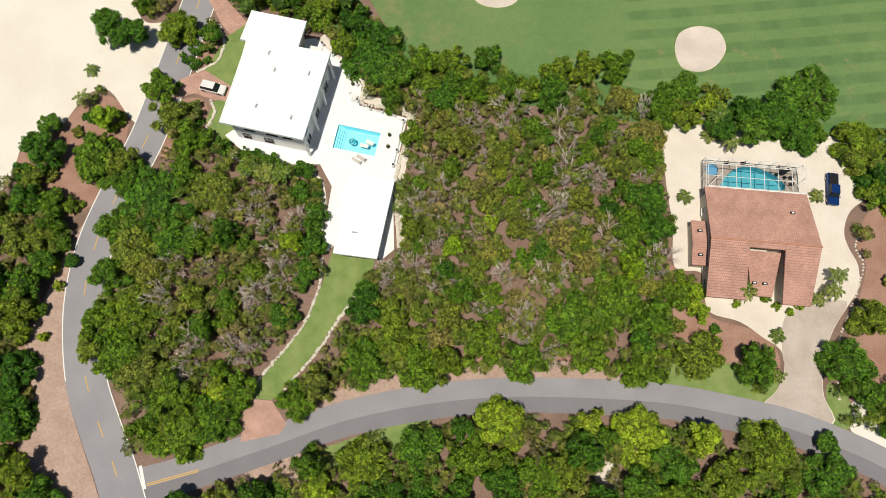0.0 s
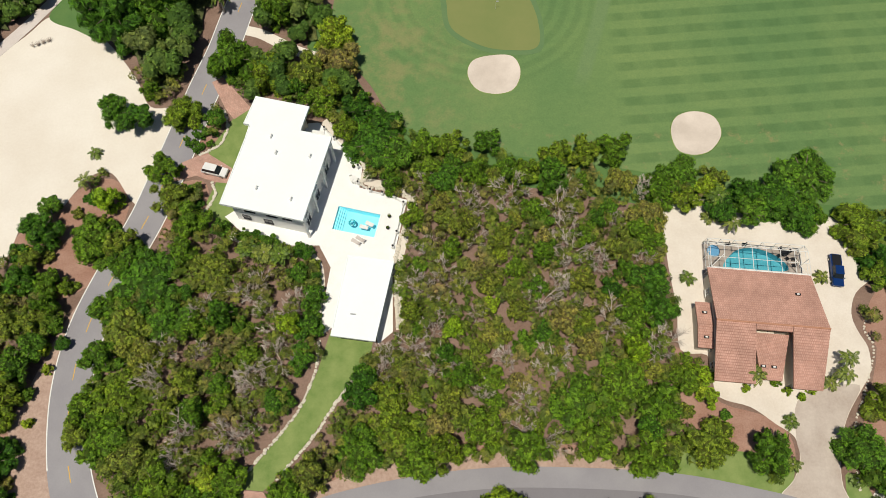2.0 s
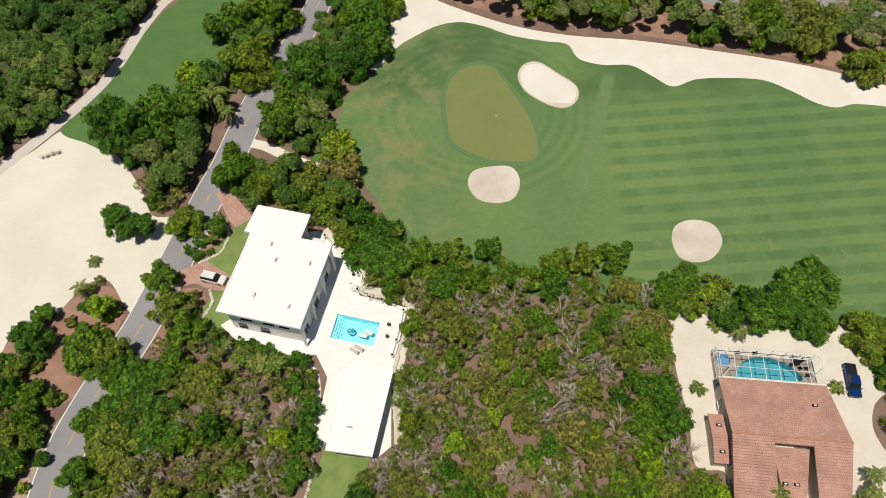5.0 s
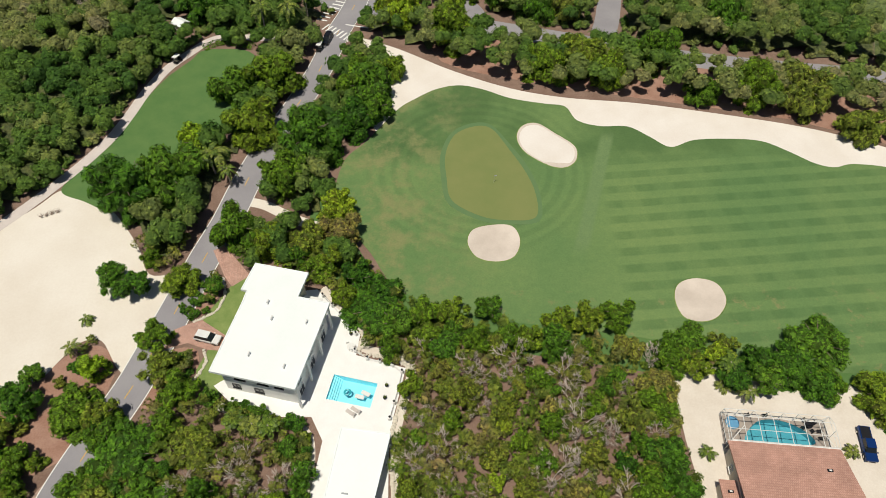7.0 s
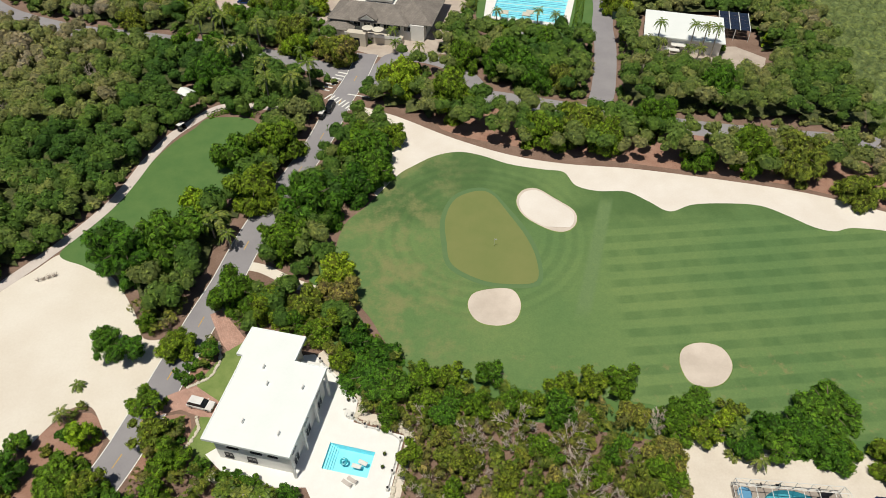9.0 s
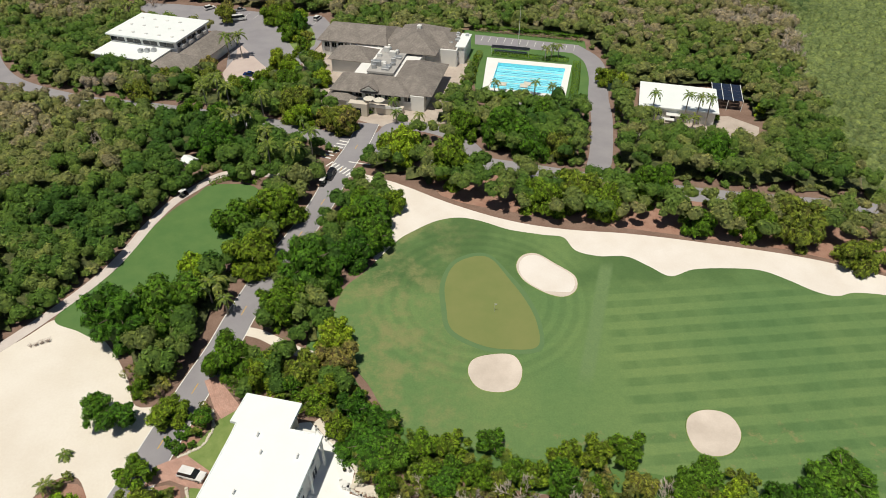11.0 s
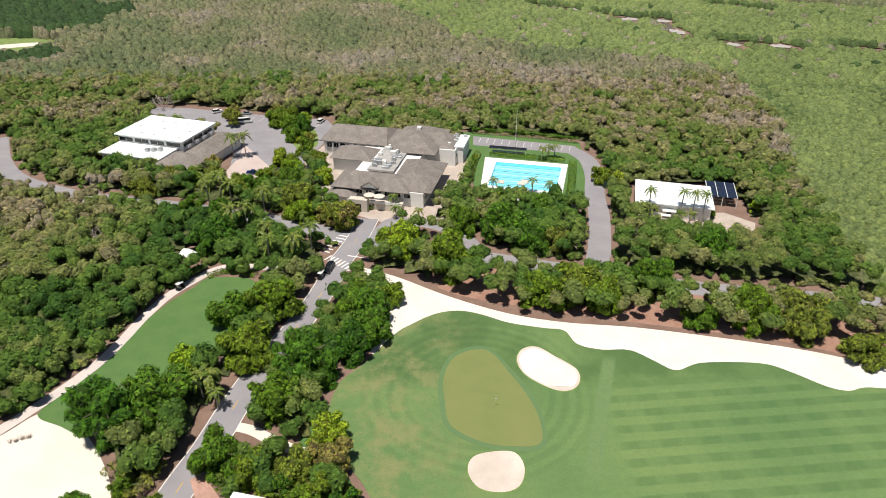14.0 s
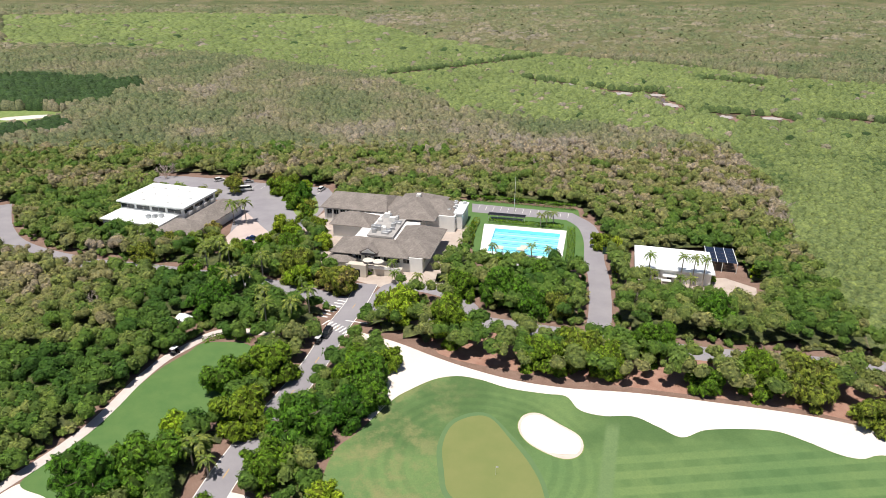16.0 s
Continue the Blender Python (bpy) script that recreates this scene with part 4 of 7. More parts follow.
def float_mat(x, y, rz):
    th = thing("pool_float", x, y, 0.02, rz, "white inflatable lounger floating in the pool", "pool float", "floats in the pool")
    part("mattress", box(-0.8, -0.38, 0, 0.8, 0.38, 0.14, 0.06), M["white_paint"], th)
    part("pillow", box(0.55, -0.36, 0.14, 0.85, 0.36, 0.26, 0.06), M["white_paint"], th)


float_mat(-13.9, 53.0, -15)
float_mat(-12.9, 53.6, -28)
th = thing("pool_ring", -16.0, 53.8, 0.02, 0, "turquoise inflatable ring floating in the pool", "pool float")
bm = bmesh.new()
rings = [[bm.verts.new(((0.5 + 0.17 * math.cos(b)) * math.cos(a), (0.5 + 0.17 * math.cos(b)) * math.sin(a), 0.13 + 0.15 * math.sin(b))) for b in [k * math.tau / 8 for k in range(8)]] for a in [k * math.tau / 20 for k in range(20)]]
for i in range(20):
    for k in range(8):
        bm.faces.new((rings[i][k], rings[(i + 1) % 20][k], rings[(i + 1) % 20][(k + 1) % 8], rings[i][(k + 1) % 8]))
M["turquoise"] = plain("turquoise vinyl", (0.04, 0.42, 0.5), 0.35)
part("ring", bm, M["turquoise"], th)


def lounger(x, y, rz):
    th = thing("sun_lounger", x, y, 0.12, rz, "low sun lounger with pale grey cushions on the terrace", "lounger", "loungers by the pool")
    part("frame", box(-0.95, -0.33, 0.25, 0.95, 0.33, 0.32, 0.02), M["white_paint"], th)
    part("cushion", box(-0.95, -0.3, 0.32, 0.35, 0.3, 0.42, 0.03), M["cushion"], th)
    bm = box(0, -0.3, 0, 0.75, 0.3, 0.1, 0.03)
    bm.transform(pose(0.35, 0, 0.34, 0, -35, 0))
    part("backrest", bm, M["cushion"], th)
    for sx in (-0.8, 0.8):
        for sy in (-0.27, 0.27):
            part("leg", box(sx - 0.03, sy - 0.03, 0, sx + 0.03, sy + 0.03, 0.25), M["wood"], th)


lounger(-15.1, 49.9, -35)
lounger(-14.3, 50.4, -35)

# red-roofed house
rh = thing("tiled_house", 42.5, 24.5, 0, -5.3, "single-storey house with a terracotta tiled roof and pool cage", "house")
part("wall", box(0.7, 9.0, 0, 16.2, 18.4, 3.5), M["stucco"], rh)
part("wall", box(0.7, 0.9, 0, 5.8, 8.997, 3.5), M["stucco"], rh)
part("wall", box(12.6, 0.9, 0, 16.2, 8.997, 3.5), M["stucco"], rh)
part("wall", box(7.8, 2.0, 0, 10.6, 8.997, 2.6), M["stucco"], rh)
E_, R_ = 3.55, 5.9


def tiled_slope(x0, x1, x0t, x1t, y_low, y_top, z_low, z_top, name="roof"):
    """One slope laid in rising courses of tiles, each proud of the next."""
    n = max(2, int(abs(y_top - y_low) / 0.42))
    base = roof_solid([(x0, y_low, z_low - 0.1), (x1, y_low, z_low - 0.1), (x1t, y_top, z_top - 0.1), (x0t, y_top, z_top - 0.1)], ([], [(0, 1, 2, 3)]), 0.12)
    slope = part(name, base, M["terracotta"], rh, "terracotta tiled roof slope")
    for i in range(n):
        bm = bmesh.new()
        f, g = i / n, (i + 1) / n
        a0, a1 = x0 + (x0t - x0) * f, x1 + (x1t - x1) * f
        b0, b1 = x0 + (x0t - x0) * g, x1 + (x1t - x1) * g
        ya, yb = y_low + (y_top - y_low) * f, y_low + (y_top - y_low) * g
        za, zb = z_low + (z_top - z_low) * f + 0.07, z_low + (z_top - z_low) * g + 0.005
        v = [bm.verts.new(p) for p in ((a0, ya, za), (a1, ya, za), (b1, yb, zb), (b0, yb, zb), (a0, ya, za - 0.15), (a1, ya, za - 0.15), (b1, yb, zb - 0.09), (b0, yb, zb - 0.09))]
        for q in ((0, 1, 2, 3), (7, 6, 5, 4), (0, 4, 5, 1), (1, 5, 6, 2), (3, 7, 4, 0)):
            bm.faces.new([v[k] for k in q])
        bmesh.ops.recalc_face_normals(bm, faces=bm.faces[:])
        part("tile_course", bm, M["roof_tile"], slope)
    return slope


tiled_slope(0.2, 17.3, 0.2, 18.0, 19.2, 9.3, E_, R_)
tiled_slope(0.0, 6.4, 0.2, 6.4, 0.0, 9.25, E_, R_)
tiled_slope(12.2, 16.7, 12.2, 18.0, -0.2, 9.25, E_, R_)
tiled_slope(6.45, 12.15, 6.45, 12.15, 8.3, 9.25, R_ - 0.28, R_)
tiled_slope(7.6, 10.9, 6.5, 12.1, 1.0, 8.2, 2.85, 4.3)
tiled_slope(-1.9, 0.6, -1.9, 0.6, 5.4, 9.2, 2.7, 3.3)
tiled_slope(-1.9, 0.6, -1.9, 0.6, 13.2, 9.25, 2.7, 3.3)
part("ridge_cap", rod((0.2, 9.27, R_ + 0.03), (18.0, 9.27, R_ + 0.03), 0.16, 0.16, 8), M["terracotta"], rh, "rounded ridge tiles")
part("wall", prism([(-1.6, 5.8), (0.69, 5.8), (0.69, 12.8), (-1.6, 12.8)], 0, 2.55), M["stucco"], rh)
part("gable", prism([(16.2, 1.0), (16.6, 9.2), (16.2, 18.3)], 0.1, 3.9), M["stucco"], rh)
for u, v, z in ((-0.6, 7.1, 3.1), (-0.6, 11.3, 3.12), (14.2, 15.2, 4.65), (7.9, 3.0, 3.4), (9.6, 3.0, 3.4)):
    sk = part("skylight", box(u - 0.4, v - 0.22, z, u + 0.4, v + 0.22, z + 0.16, 0.03), M["dark_metal"], rh, "dark roof skylight")
    part("pane", box(u - 0.2, v - 0.12, z + 0.16, u + 0.2, v + 0.12, z + 0.18), M["white_paint"], sk)
part("fascia", box(0.2, 19.15, 3.3, 17.3, 19.35, 3.58, 0.02), M["white_paint"], rh, "white gutter")
for u in (2.2, 4.4):
    window(rh, u, 0.85, 1.0, 1.3, 1.3, 0)
window(rh, 14.4, 0.85, 1.0, 1.8, 1.3, 0)
for v in (3, 6, 15.5):
    window(rh, 0.65, v, 1.0, 1.2, 1.2, -90)
for u in (3, 6.5, 10, 13.5):
    window(rh, u, 18.45, 0.3, 2.2, 2.2, 180)

# screened cage over the pool
pc = thing("pool_cage", 42.5, 24.5, 0.05, -5.3, "white aluminium screen enclosure over the pool", "pool enclosure")
CX, CY0, CY1, CZ0, CZ1 = (0.9, 17.4), 19.4, 25.1, 2.7, 3.7


def bar(a, b, r=0.06):
    part("beam", rod(a, b, r, r, 4), M["white_paint"], pc)


nb = 7
for i in range(nb + 1):
    u = CX[0] + (CX[1] - CX[0]) * i / nb
    bar((u, CY1, 0), (u, CY1, CZ0))
    bar((u, CY1, CZ0), (u, CY1 - 1.6, CZ1))
    bar((u, CY1 - 1.6, CZ1), (u, CY0, CZ1 - 0.1))
bar((CX[0], CY1, CZ0), (CX[1], CY1, CZ0), 0.07)
bar((CX[0], CY1 - 1.6, CZ1), (CX[1], CY1 - 1.6, CZ1), 0.07)
bar((CX[0], CY0 + 1.9, CZ1), (CX[1], CY0 + 1.9, CZ1), 0.05)
bar((CX[0], CY0, CZ1 - 0.1), (CX[1], CY0, CZ1 - 0.1), 0.08)
bar((CX[0], CY1, 1.1), (CX[1], CY1, 1.1), 0.04)
for u in CX:
    for v in (CY0, (CY0 + CY1) / 2):
        bar((u, v, 0), (u, v, CZ1 - 0.3))
    bar((u, CY0, 1.1), (u, CY1, 1.1), 0.04)
    bar((u, CY0, CZ0), (u, CY1, CZ0), 0.05)
    w = 2.3 if u == CX[0] else -2.3
    bar((u, CY1, CZ0), (u + w, CY1 - 1.6, CZ1))
    bar((u, CY0, CZ0), (u + w, CY0 + 2.5, CZ1))
deck = thing("pool_patio", 42.5, 24.5, 0.0, -5.3, "grey-brown paved patio inside the pool cage", "patio")
M["patio"] = surface("patio paving", (0.30, 0.26, 0.23), (0.38, 0.33, 0.29), 0.6, 6.0, (0.24, 0.2, 0.18), 0.85, 0.2, 0.01)
_m = deck.matrix_world.inverted()
_pool_local = [tuple((_m @ Vector((x, y, 0)))[:2]) for x, y in RED_POOL]
bm = bmesh.new()
edges = []
for loop in ([(0.85, 19.3), (17.45, 19.3), (17.45, 25.2), (0.85, 25.2)], grown(_pool_local, 0.02)):
    vs = [bm.verts.new((x, y, 0.075)) for x, y in loop]
    edges += [bm.edges.new((vs[i], vs[(i + 1) % len(vs)])) for i in range(len(vs))]
bmesh.ops.triangle_fill(bm, use_beauty=True, edges=edges)
part("paving", bm, M["patio"], deck)
rp = thing("swimming_pool", 0, 0, 0, 0, "curved blue-green swimming pool under the screen cage", "pool")
basin(rp, RED_POOL, 1.4, 0.08, M["pool_deep"], 0.0, "patio")
sp = thing("spa_tub", 47.3, 47.9, 0.075, 0, "round blue spa tub with a cover", "hot tub")
part("shell", rod((0, 0, 0), (0, 0, 0.6), 1.1, 1.1, 20), M["white_paint"], sp)
M["spa_blue"] = plain("blue spa cover", (0.12, 0.33, 0.55), 0.5)
part("cover", rod((0, 0, 0.6), (0, 0, 0.7), 1.12, 1.08, 20), M["spa_blue"], sp)


def patio_chair(x, y, rz, mat="dark_metal"):
    th = thing("patio_chair", x, y, 0.08, rz, "dark outdoor chair standing on the patio", "chair", "outdoor chairs")
    part("seat", box(-0.28, -0.28, 0.38, 0.28, 0.28, 0.46, 0.02), M[mat], th)
    part("backrest", box(-0.28, 0.22, 0.46, 0.28, 0.3, 0.95, 0.02), M[mat], th)
    for sx in (-0.25, 0.25):
        for sy in (-0.25, 0.25):
            part("leg", box(sx - 0.03, sy - 0.03, 0, sx + 0.03, sy + 0.03, 0.38), M[mat], th)


def patio_table(x, y, r=0.6, mat="dark_metal"):
    th = thing("patio_table", x, y, 0.08, 0, "round outdoor table on the patio", "table", "outdoor tables")
    part("tabletop", rod((0, 0, 0.7), (0, 0, 0.75), r, r, 16), M[mat], th)
    part("pedestal", rod((0, 0, 0), (0, 0, 0.7), 0.06, 0.05, 8), M[mat], th)
    part("foot", rod((0, 0, 0), (0, 0, 0.05), 0.3, 0.25, 12), M[mat], th)


patio_table(59.6, 47.4)
for a in range(4):
    patio_chair(59.6 + 1.0 * math.cos(a * 1.57 + 0.4), 47.4 + 1.0 * math.sin(a * 1.57 + 0.4), a * 90 - 67)
for x, y in ((60.9, 45.2), (61.0, 46.4), (53, 49.2), (50, 49.3)):
    patio_chair(x, y, -95)

# things on the white terrace
for x, y, rz in ((-16.6, 62.9, 20), (-16.0, 61.9, 70), (-15.5, 62.6, 200)):
    patio_chair(x, y, rz, "white_paint")


def terrace_pillar(x, y, rz):
    th = thing("terrace_pillar", x, y, 0.12, rz, "short white pillar with a dark lantern along the terrace", "pillar", "pillars of the terrace")
    part("post", box(-0.2, -0.2, 0, 0.2, 0.2, 0.85, 0.02), M["white_wall"], th)
    part("cap", box(-0.26, -0.26, 0.85, 0.26, 0.26, 0.95, 0.02), M["white_paint"], th)
    part("lantern", rod((0, 0, 0.95), (0, 0, 1.3), 0.13, 0.17, 6), M["dark_metal"], th, "dark lantern")
    part("lantern_top", rod((0, 0, 1.3), (0, 0, 1.45), 0.2, 0.03, 6), M["dark_metal"], th)


PILLARS = [(-22.2, 73.4), (-20.2, 71.2), (-18.6, 69.2), (-17.0, 67.0), (-15.4, 65.0), (-15.3, 61.6), (-13.0, 60.0), (-10.8, 59.4), (-8.6, 58.7), (-6.9, 57.4), (-7.4, 54.4), (-8.0, 51.6), (-8.6, 48.8)]
for k, (x, y) in enumerate(PILLARS):
    terrace_pillar(x, y, -13 if k > 4 else 40)
for k, ((x0, y0), (x1, y1)) in enumerate(zip(PILLARS, PILLARS[1:])):
    if k in (3, 4, 7):
        continue
    d = math.hypot(x1 - x0, y1 - y0)
    rail = thing("terrace_railing", x0, y0, 0.12, math.degrees(math.atan2(y1 - y0, x1 - x0)), "low thin white railing between the terrace pillars", "railing", "railings of the terrace")
    for z in (0.25, 0.5, 0.72):
        part("rail", rod((0.27, 0, z), (d - 0.27, 0, z), 0.025, 0.025, 5), M["white_paint"], rail)
for x, y in ((-9.4, 54.9), (-9.6, 52.6), (-16.3, 65.2)):
    pot = thing("planter", x, y, 0.12, 0, "dark round planter with a small green plant", "planter", "planters on the terrace")
    part("pot", rod((0, 0, 0), (0, 0, 0.5), 0.22, 0.32, 10), M["dark_metal"], pot)
    bm = bmesh.new()
    for k in range(14):
        rod((0, 0, 0.45), (0.35 * math.cos(k * 2.4), 0.35 * math.sin(k * 2.4), 0.8 + 0.02 * k), 0.05, 0.01, 4, bm)
    part("plant", bm, LEAF["palm"], pot, "green blades")
patio_table(-16.1, 62.4, 0.7, "white_paint")


def stone_row(line, step, size, seed, label, group, z=0.0, name="edging_stone"):
    """A row of single rough stones along a line."""
    r = random.Random(seed)
    shapes = []
    for k in range(4):
        bm = bmesh.new()
        bmesh.ops.create_icosphere(bm, subdivisions=1, radius=1.0)
        for v in bm.verts:
            v.co *= r.uniform(0.75, 1.15)
            v.co.z = max(v.co.z, -0.5) * 0.7
        me = bpy.data.meshes.new(name)
        bm.to_mesh(me)
        bm.free()
        me.materials.append(M["stone"])
        shapes.append(me)
    root = tagged(new(name.replace("stone", "row")), label, "stone edging", group)
    pts = [Vector(p) for p in line]
    d, k = 0.0, 0
    for a, b in zip(pts, pts[1:]):
        seg = (b - a).length
        while d < seg:
            p = a + (b - a) * (d / seg)
            o = new(name, shapes[k % 4])
            s = size * r.uniform(0.75, 1.25)
            o.matrix_world = pose(p.x + r.uniform(-0.1, 0.1), p.y + r.uniform(-0.1, 0.1), z + s * 0.3, 0, 0, r.uniform(0, 360)) @ Matrix.Diagonal((s, s * r.uniform(0.7, 1), s, 1))
            o.parent = root
            d += step * r.uniform(0.85, 1.2)
            k += 1
        d -= seg


# cars
def car(x, y, rz, length, paint, label, style="suv", z=0.06):
    th = thing("car", x, y, z, rz, label, "car", "parked cars")
    L, W = length / 2, 0.93
    H = {"suv": 1.72, "sedan": 1.45, "pickup": 1.85, "van": 2.3}[style]
    belt = 0.56 * H
    if style == "pickup":
        lower = [(-L, 0.45), (L - 0.1, 0.45), (L, 0.7), (L - 0.05, belt - 0.02), (L - 1.25, belt + 0.06), (-L, belt + 0.06)]
        upper = [(-0.65, belt), (L - 1.25, belt), (L - 1.95, H - 0.04), (-0.45, H)]
    elif style == "van":
        lower = [(-L, 0.4), (L, 0.4), (L, 1.0), (L - 0.5, belt), (-L, belt)]
        upper = [(-L, belt), (L - 0.5, belt), (L - 1.3, H), (-L + 0.05, H)]
    else:
        lower = [(-L, 0.4), (L - 0.1, 0.35), (L, 0.6), (L - 0.08, belt - 0.12), (L - 1.2, belt), (-L + 0.05, belt)]
        upper = [(-L + (0.15 if style == "suv" else 0.9), belt), (L - 1.15, belt), (L - 2.0, H - 0.02), (-L + (0.55 if style == "suv" else 1.6), H)]

    def loft(profile, w0, w1):
        bm = bmesh.new()
        zs = [p[1] for p in profile]
        lo, hi = min(zs), max(zs)
        sides = []
        for s in (-1, 1):
            sides.append([bm.verts.new((px, s * (w0 + (w1 - w0) * (pz - lo) / (hi - lo)), pz)) for px, pz in profile])
        n = len(profile)
        bm.faces.new(sides[0])
        bm.faces.new(sides[1][::-1])
        for i in range(n):
            bm.faces.new((sides[0][i], sides[1][i], sides[1][(i + 1) % n], sides[0][(i + 1) % n]))
        bmesh.ops.recalc_face_normals(bm, faces=bm.faces[:])
        bmesh.ops.bevel(bm, geom=bm.edges[:], offset=0.05, segments=2, affect="EDGES")
        return bm

    body = part("body", loft(lower, W, W * 0.97), paint, th)
    part("cabin_glass", loft(upper, W * 0.93, W * 0.74), M["glass_dark"], th, "dark tinted windows")
    part("roof_panel", box(upper[3][0] - 0.05, -W * 0.77, H - 0.05, upper[2][0] + 0.12, W * 0.77, H + 0.025, 0.03), paint, th)
    if style == "pickup":
        part("cargo_bed", box(-L + 0.12, -W * 0.8, belt + 0.02, -0.75, W * 0.8, belt + 0.1, 0.02), M["dark_metal"], th, "dark bed cover")
    for sx in (-L + 0.85, L - 0.9):
        for sy in (-1, 1):
            w = part("wheel", rod((sx, sy * (W - 0.2), 0.35), (sx, sy * (W + 0.03), 0.35), 0.35, 0.35, 14), M["rubber"], th)
            part("rim", rod((sx, sy * (W + 0.03), 0.35), (sx, sy * (W + 0.045), 0.35), 0.2, 0.2, 10), M["chrome"], w)
    for sy in (-0.65, 0.65):
        part("headlight", box(L - 0.1, sy - 0.2, 0.66, L + 0.01, sy + 0.2, 0.8, 0.02), M["chrome"], th)
        part("tail_light", box(-L - 0.01, sy - 0.15, 0.75, -L + 0.06, sy + 0.15, 0.95, 0.02), M["red_lens"], th)
    for sy in (-1, 1):
        part("mirror", box(L - 1.55, sy * W, belt, L - 1.35, sy * (W + 0.2), belt + 0.14, 0.02), paint, th)
    return th


M["red_lens"] = plain("red lens", (0.35, 0.02, 0.02), 0.2)
M["car_white"] = plain("white car paint", (0.78, 0.78, 0.78), 0.2)
M["car_blue"] = plain("dark blue car paint", (0.01, 0.045, 0.19), 0.18, 0.3)
M["car_black"] = plain("black car paint", (0.012, 0.013, 0.016), 0.15)
M["car_silver"] = plain("silver car paint", (0.5, 0.52, 0.54), 0.25, 0.5)
car(-41.7, 64.3, -15, 4.8, M["car_white"], "white station wagon parked on the brick driveway")
car(67.8, 44.1, -98, 5.9, M["car_blue"], "dark blue pickup truck parked on the shell yard", "pickup")
car(-30.0, 156.2, -103, 5.0, M["car_black"], "black sport utility car on the road by the crossing")
car(-96.9, 285.4, 40, 4.7, M["car_white"], "white car in the club parking area", "suv")
car(-83.5, 283.2, 20, 4.5, M["car_silver"], "silver car in the club parking area", "sedan")
car(-81.8, 272.4, 15, 6.0, M["car_white"], "white shuttle van in the club parking area", "van")
car(-49.9, 273.2, 70, 4.6, M["car_white"], "white car parked behind the club", "suv")
car(-65.8, 220, -10, 4.7, M["car_blue"], "blue car parked at the club forecourt", "sedan")
car(62.3, 177.6, 80, 4.4, M["car_silver"], "pale car outside the white annexe", "suv")


def golf_cart(x, y, rz, roof, label):
    th = thing("golf_cart", x, y, 0.06, rz, label, "golf cart", "golf carts")
    part("body", box(-1.2, -0.58, 0.3, 1.15, 0.58, 0.55, 0.08), M["car_black"], th)
    part("cowl", box(0.55, -0.55, 0.55, 1.15, 0.55, 0.95, 0.1), M["car_black"], th)
    part("seat", box(-0.6, -0.52, 0.55, 0.0, 0.52, 0.8, 0.05), M["shade_cloth"], th)
    part("backrest", box(-0.7, -0.52, 0.8, -0.56, 0.52, 1.25, 0.04), M["shade_cloth"], th)
    part("canopy", box(-1.05, -0.62, 1.85, 0.85, 0.62, 1.93, 0.03), roof, th)
    for sx in (-0.95, 0.75):
        for sy in (-0.52, 0.52):
            part("post", rod((sx, sy, 0.6), (sx * 0.95, sy, 1.85), 0.025, 0.025, 6), M["dark_metal"], th)
    for sx in (-0.8, 0.85):
        for sy in (-1, 1):
            part("wheel", rod((sx, sy * 0.42, 0.23), (sx, sy * 0.6, 0.23), 0.23, 0.23, 12), M["rubber"], th)


golf_cart(-31.6, 152.0, -105, M["car_white"], "dark golf cart with a pale roof on the road")
golf_cart(-67.3, 146.9, 60, M["car_white"], "dark golf cart with a white roof parked on the path")

# the golf hole's flag
fl = thing("golf_flag", 11.3, 103.5, 0.09, 0, "thin golf flagstick standing in the hole", "flagstick")
part("stick", rod((0, 0, 0), (0, 0, 2.2), 0.02, 0.02, 6), M["white_paint"], fl)
part("flag", box(0.02, -0.005, 1.85, 0.5, 0.005, 2.2), M["car_white"], fl)

# starter's hut by the tee
sh = thing("hut", -69.6, 161.5, 0, -35, "small pale hut with a white gabled roof beside the path", "hut")
part("wall", box(-1.6, -1.3, 0, 1.6, 1.3, 2.3), M["white_wall"], sh)
part("roof", roof_solid([(-2, -1.7, 2.25), (2, -1.7, 2.25), (2, 1.7, 2.25), (-2, 1.7, 2.25)], ([(-2, 0, 3.1), (2, 0, 3.1)], [(0, 1, 5, 4), (2, 3, 4, 5), (1, 2, 5), (3, 0, 4)]), 0.1), M["membrane"], sh)
part("door", box(0.2, -1.34, 0.05, 1.0, -1.3, 2.0), M["stucco"], sh)

# ---- the club
club = thing("clubhouse", -44.3, 237.2, 0, -13, "large clubhouse with grey-brown hipped roofs and white walls", "clubhouse")
# long rear wing
part("wall", box(1, 1.2, 0, 51, 17.0, 6.0), M["white_wall"], club)
part("roof", hip(-0.3, 0, 26, 18.5, 6.0, 3.4, 3.0), M["shingle"], club, "grey-brown shingled hip roof")
part("roof", hip(27, -5, 45, 21, 6.2, 4.4, 9.0), M["shingle"], club, "grey-brown shingled hip roof")
part("roof", hip(24, 2.0, 50.5, 17.5, 6.1, 3.0, 6.0), M["shingle"], club, "grey-brown shingled hip roof")
for k in range(8):
    window(club, 3.2 + 2.6 * k, 1.15, 3.2, 2.2, 2.0, 0)
for k in range(9):
    part("column", box(1.8 + 2.6 * k, 0.2, 0, 2.1 + 2.6 * k, 0.5, 5.8), M["white_paint"], club)
# middle links
part("wall", box(12, -12, 0, 40, 1.197, 5.2), M["white_wall"], club)
part("roof", hip(8.5, -13.2, 24, -1.5, 5.2, 3.2), M["shingle"], club, "grey-brown shingled hip roof")
part("wall", box(9.5, -12, 0, 11.997, -3, 5.0), M["white_wall"], club)
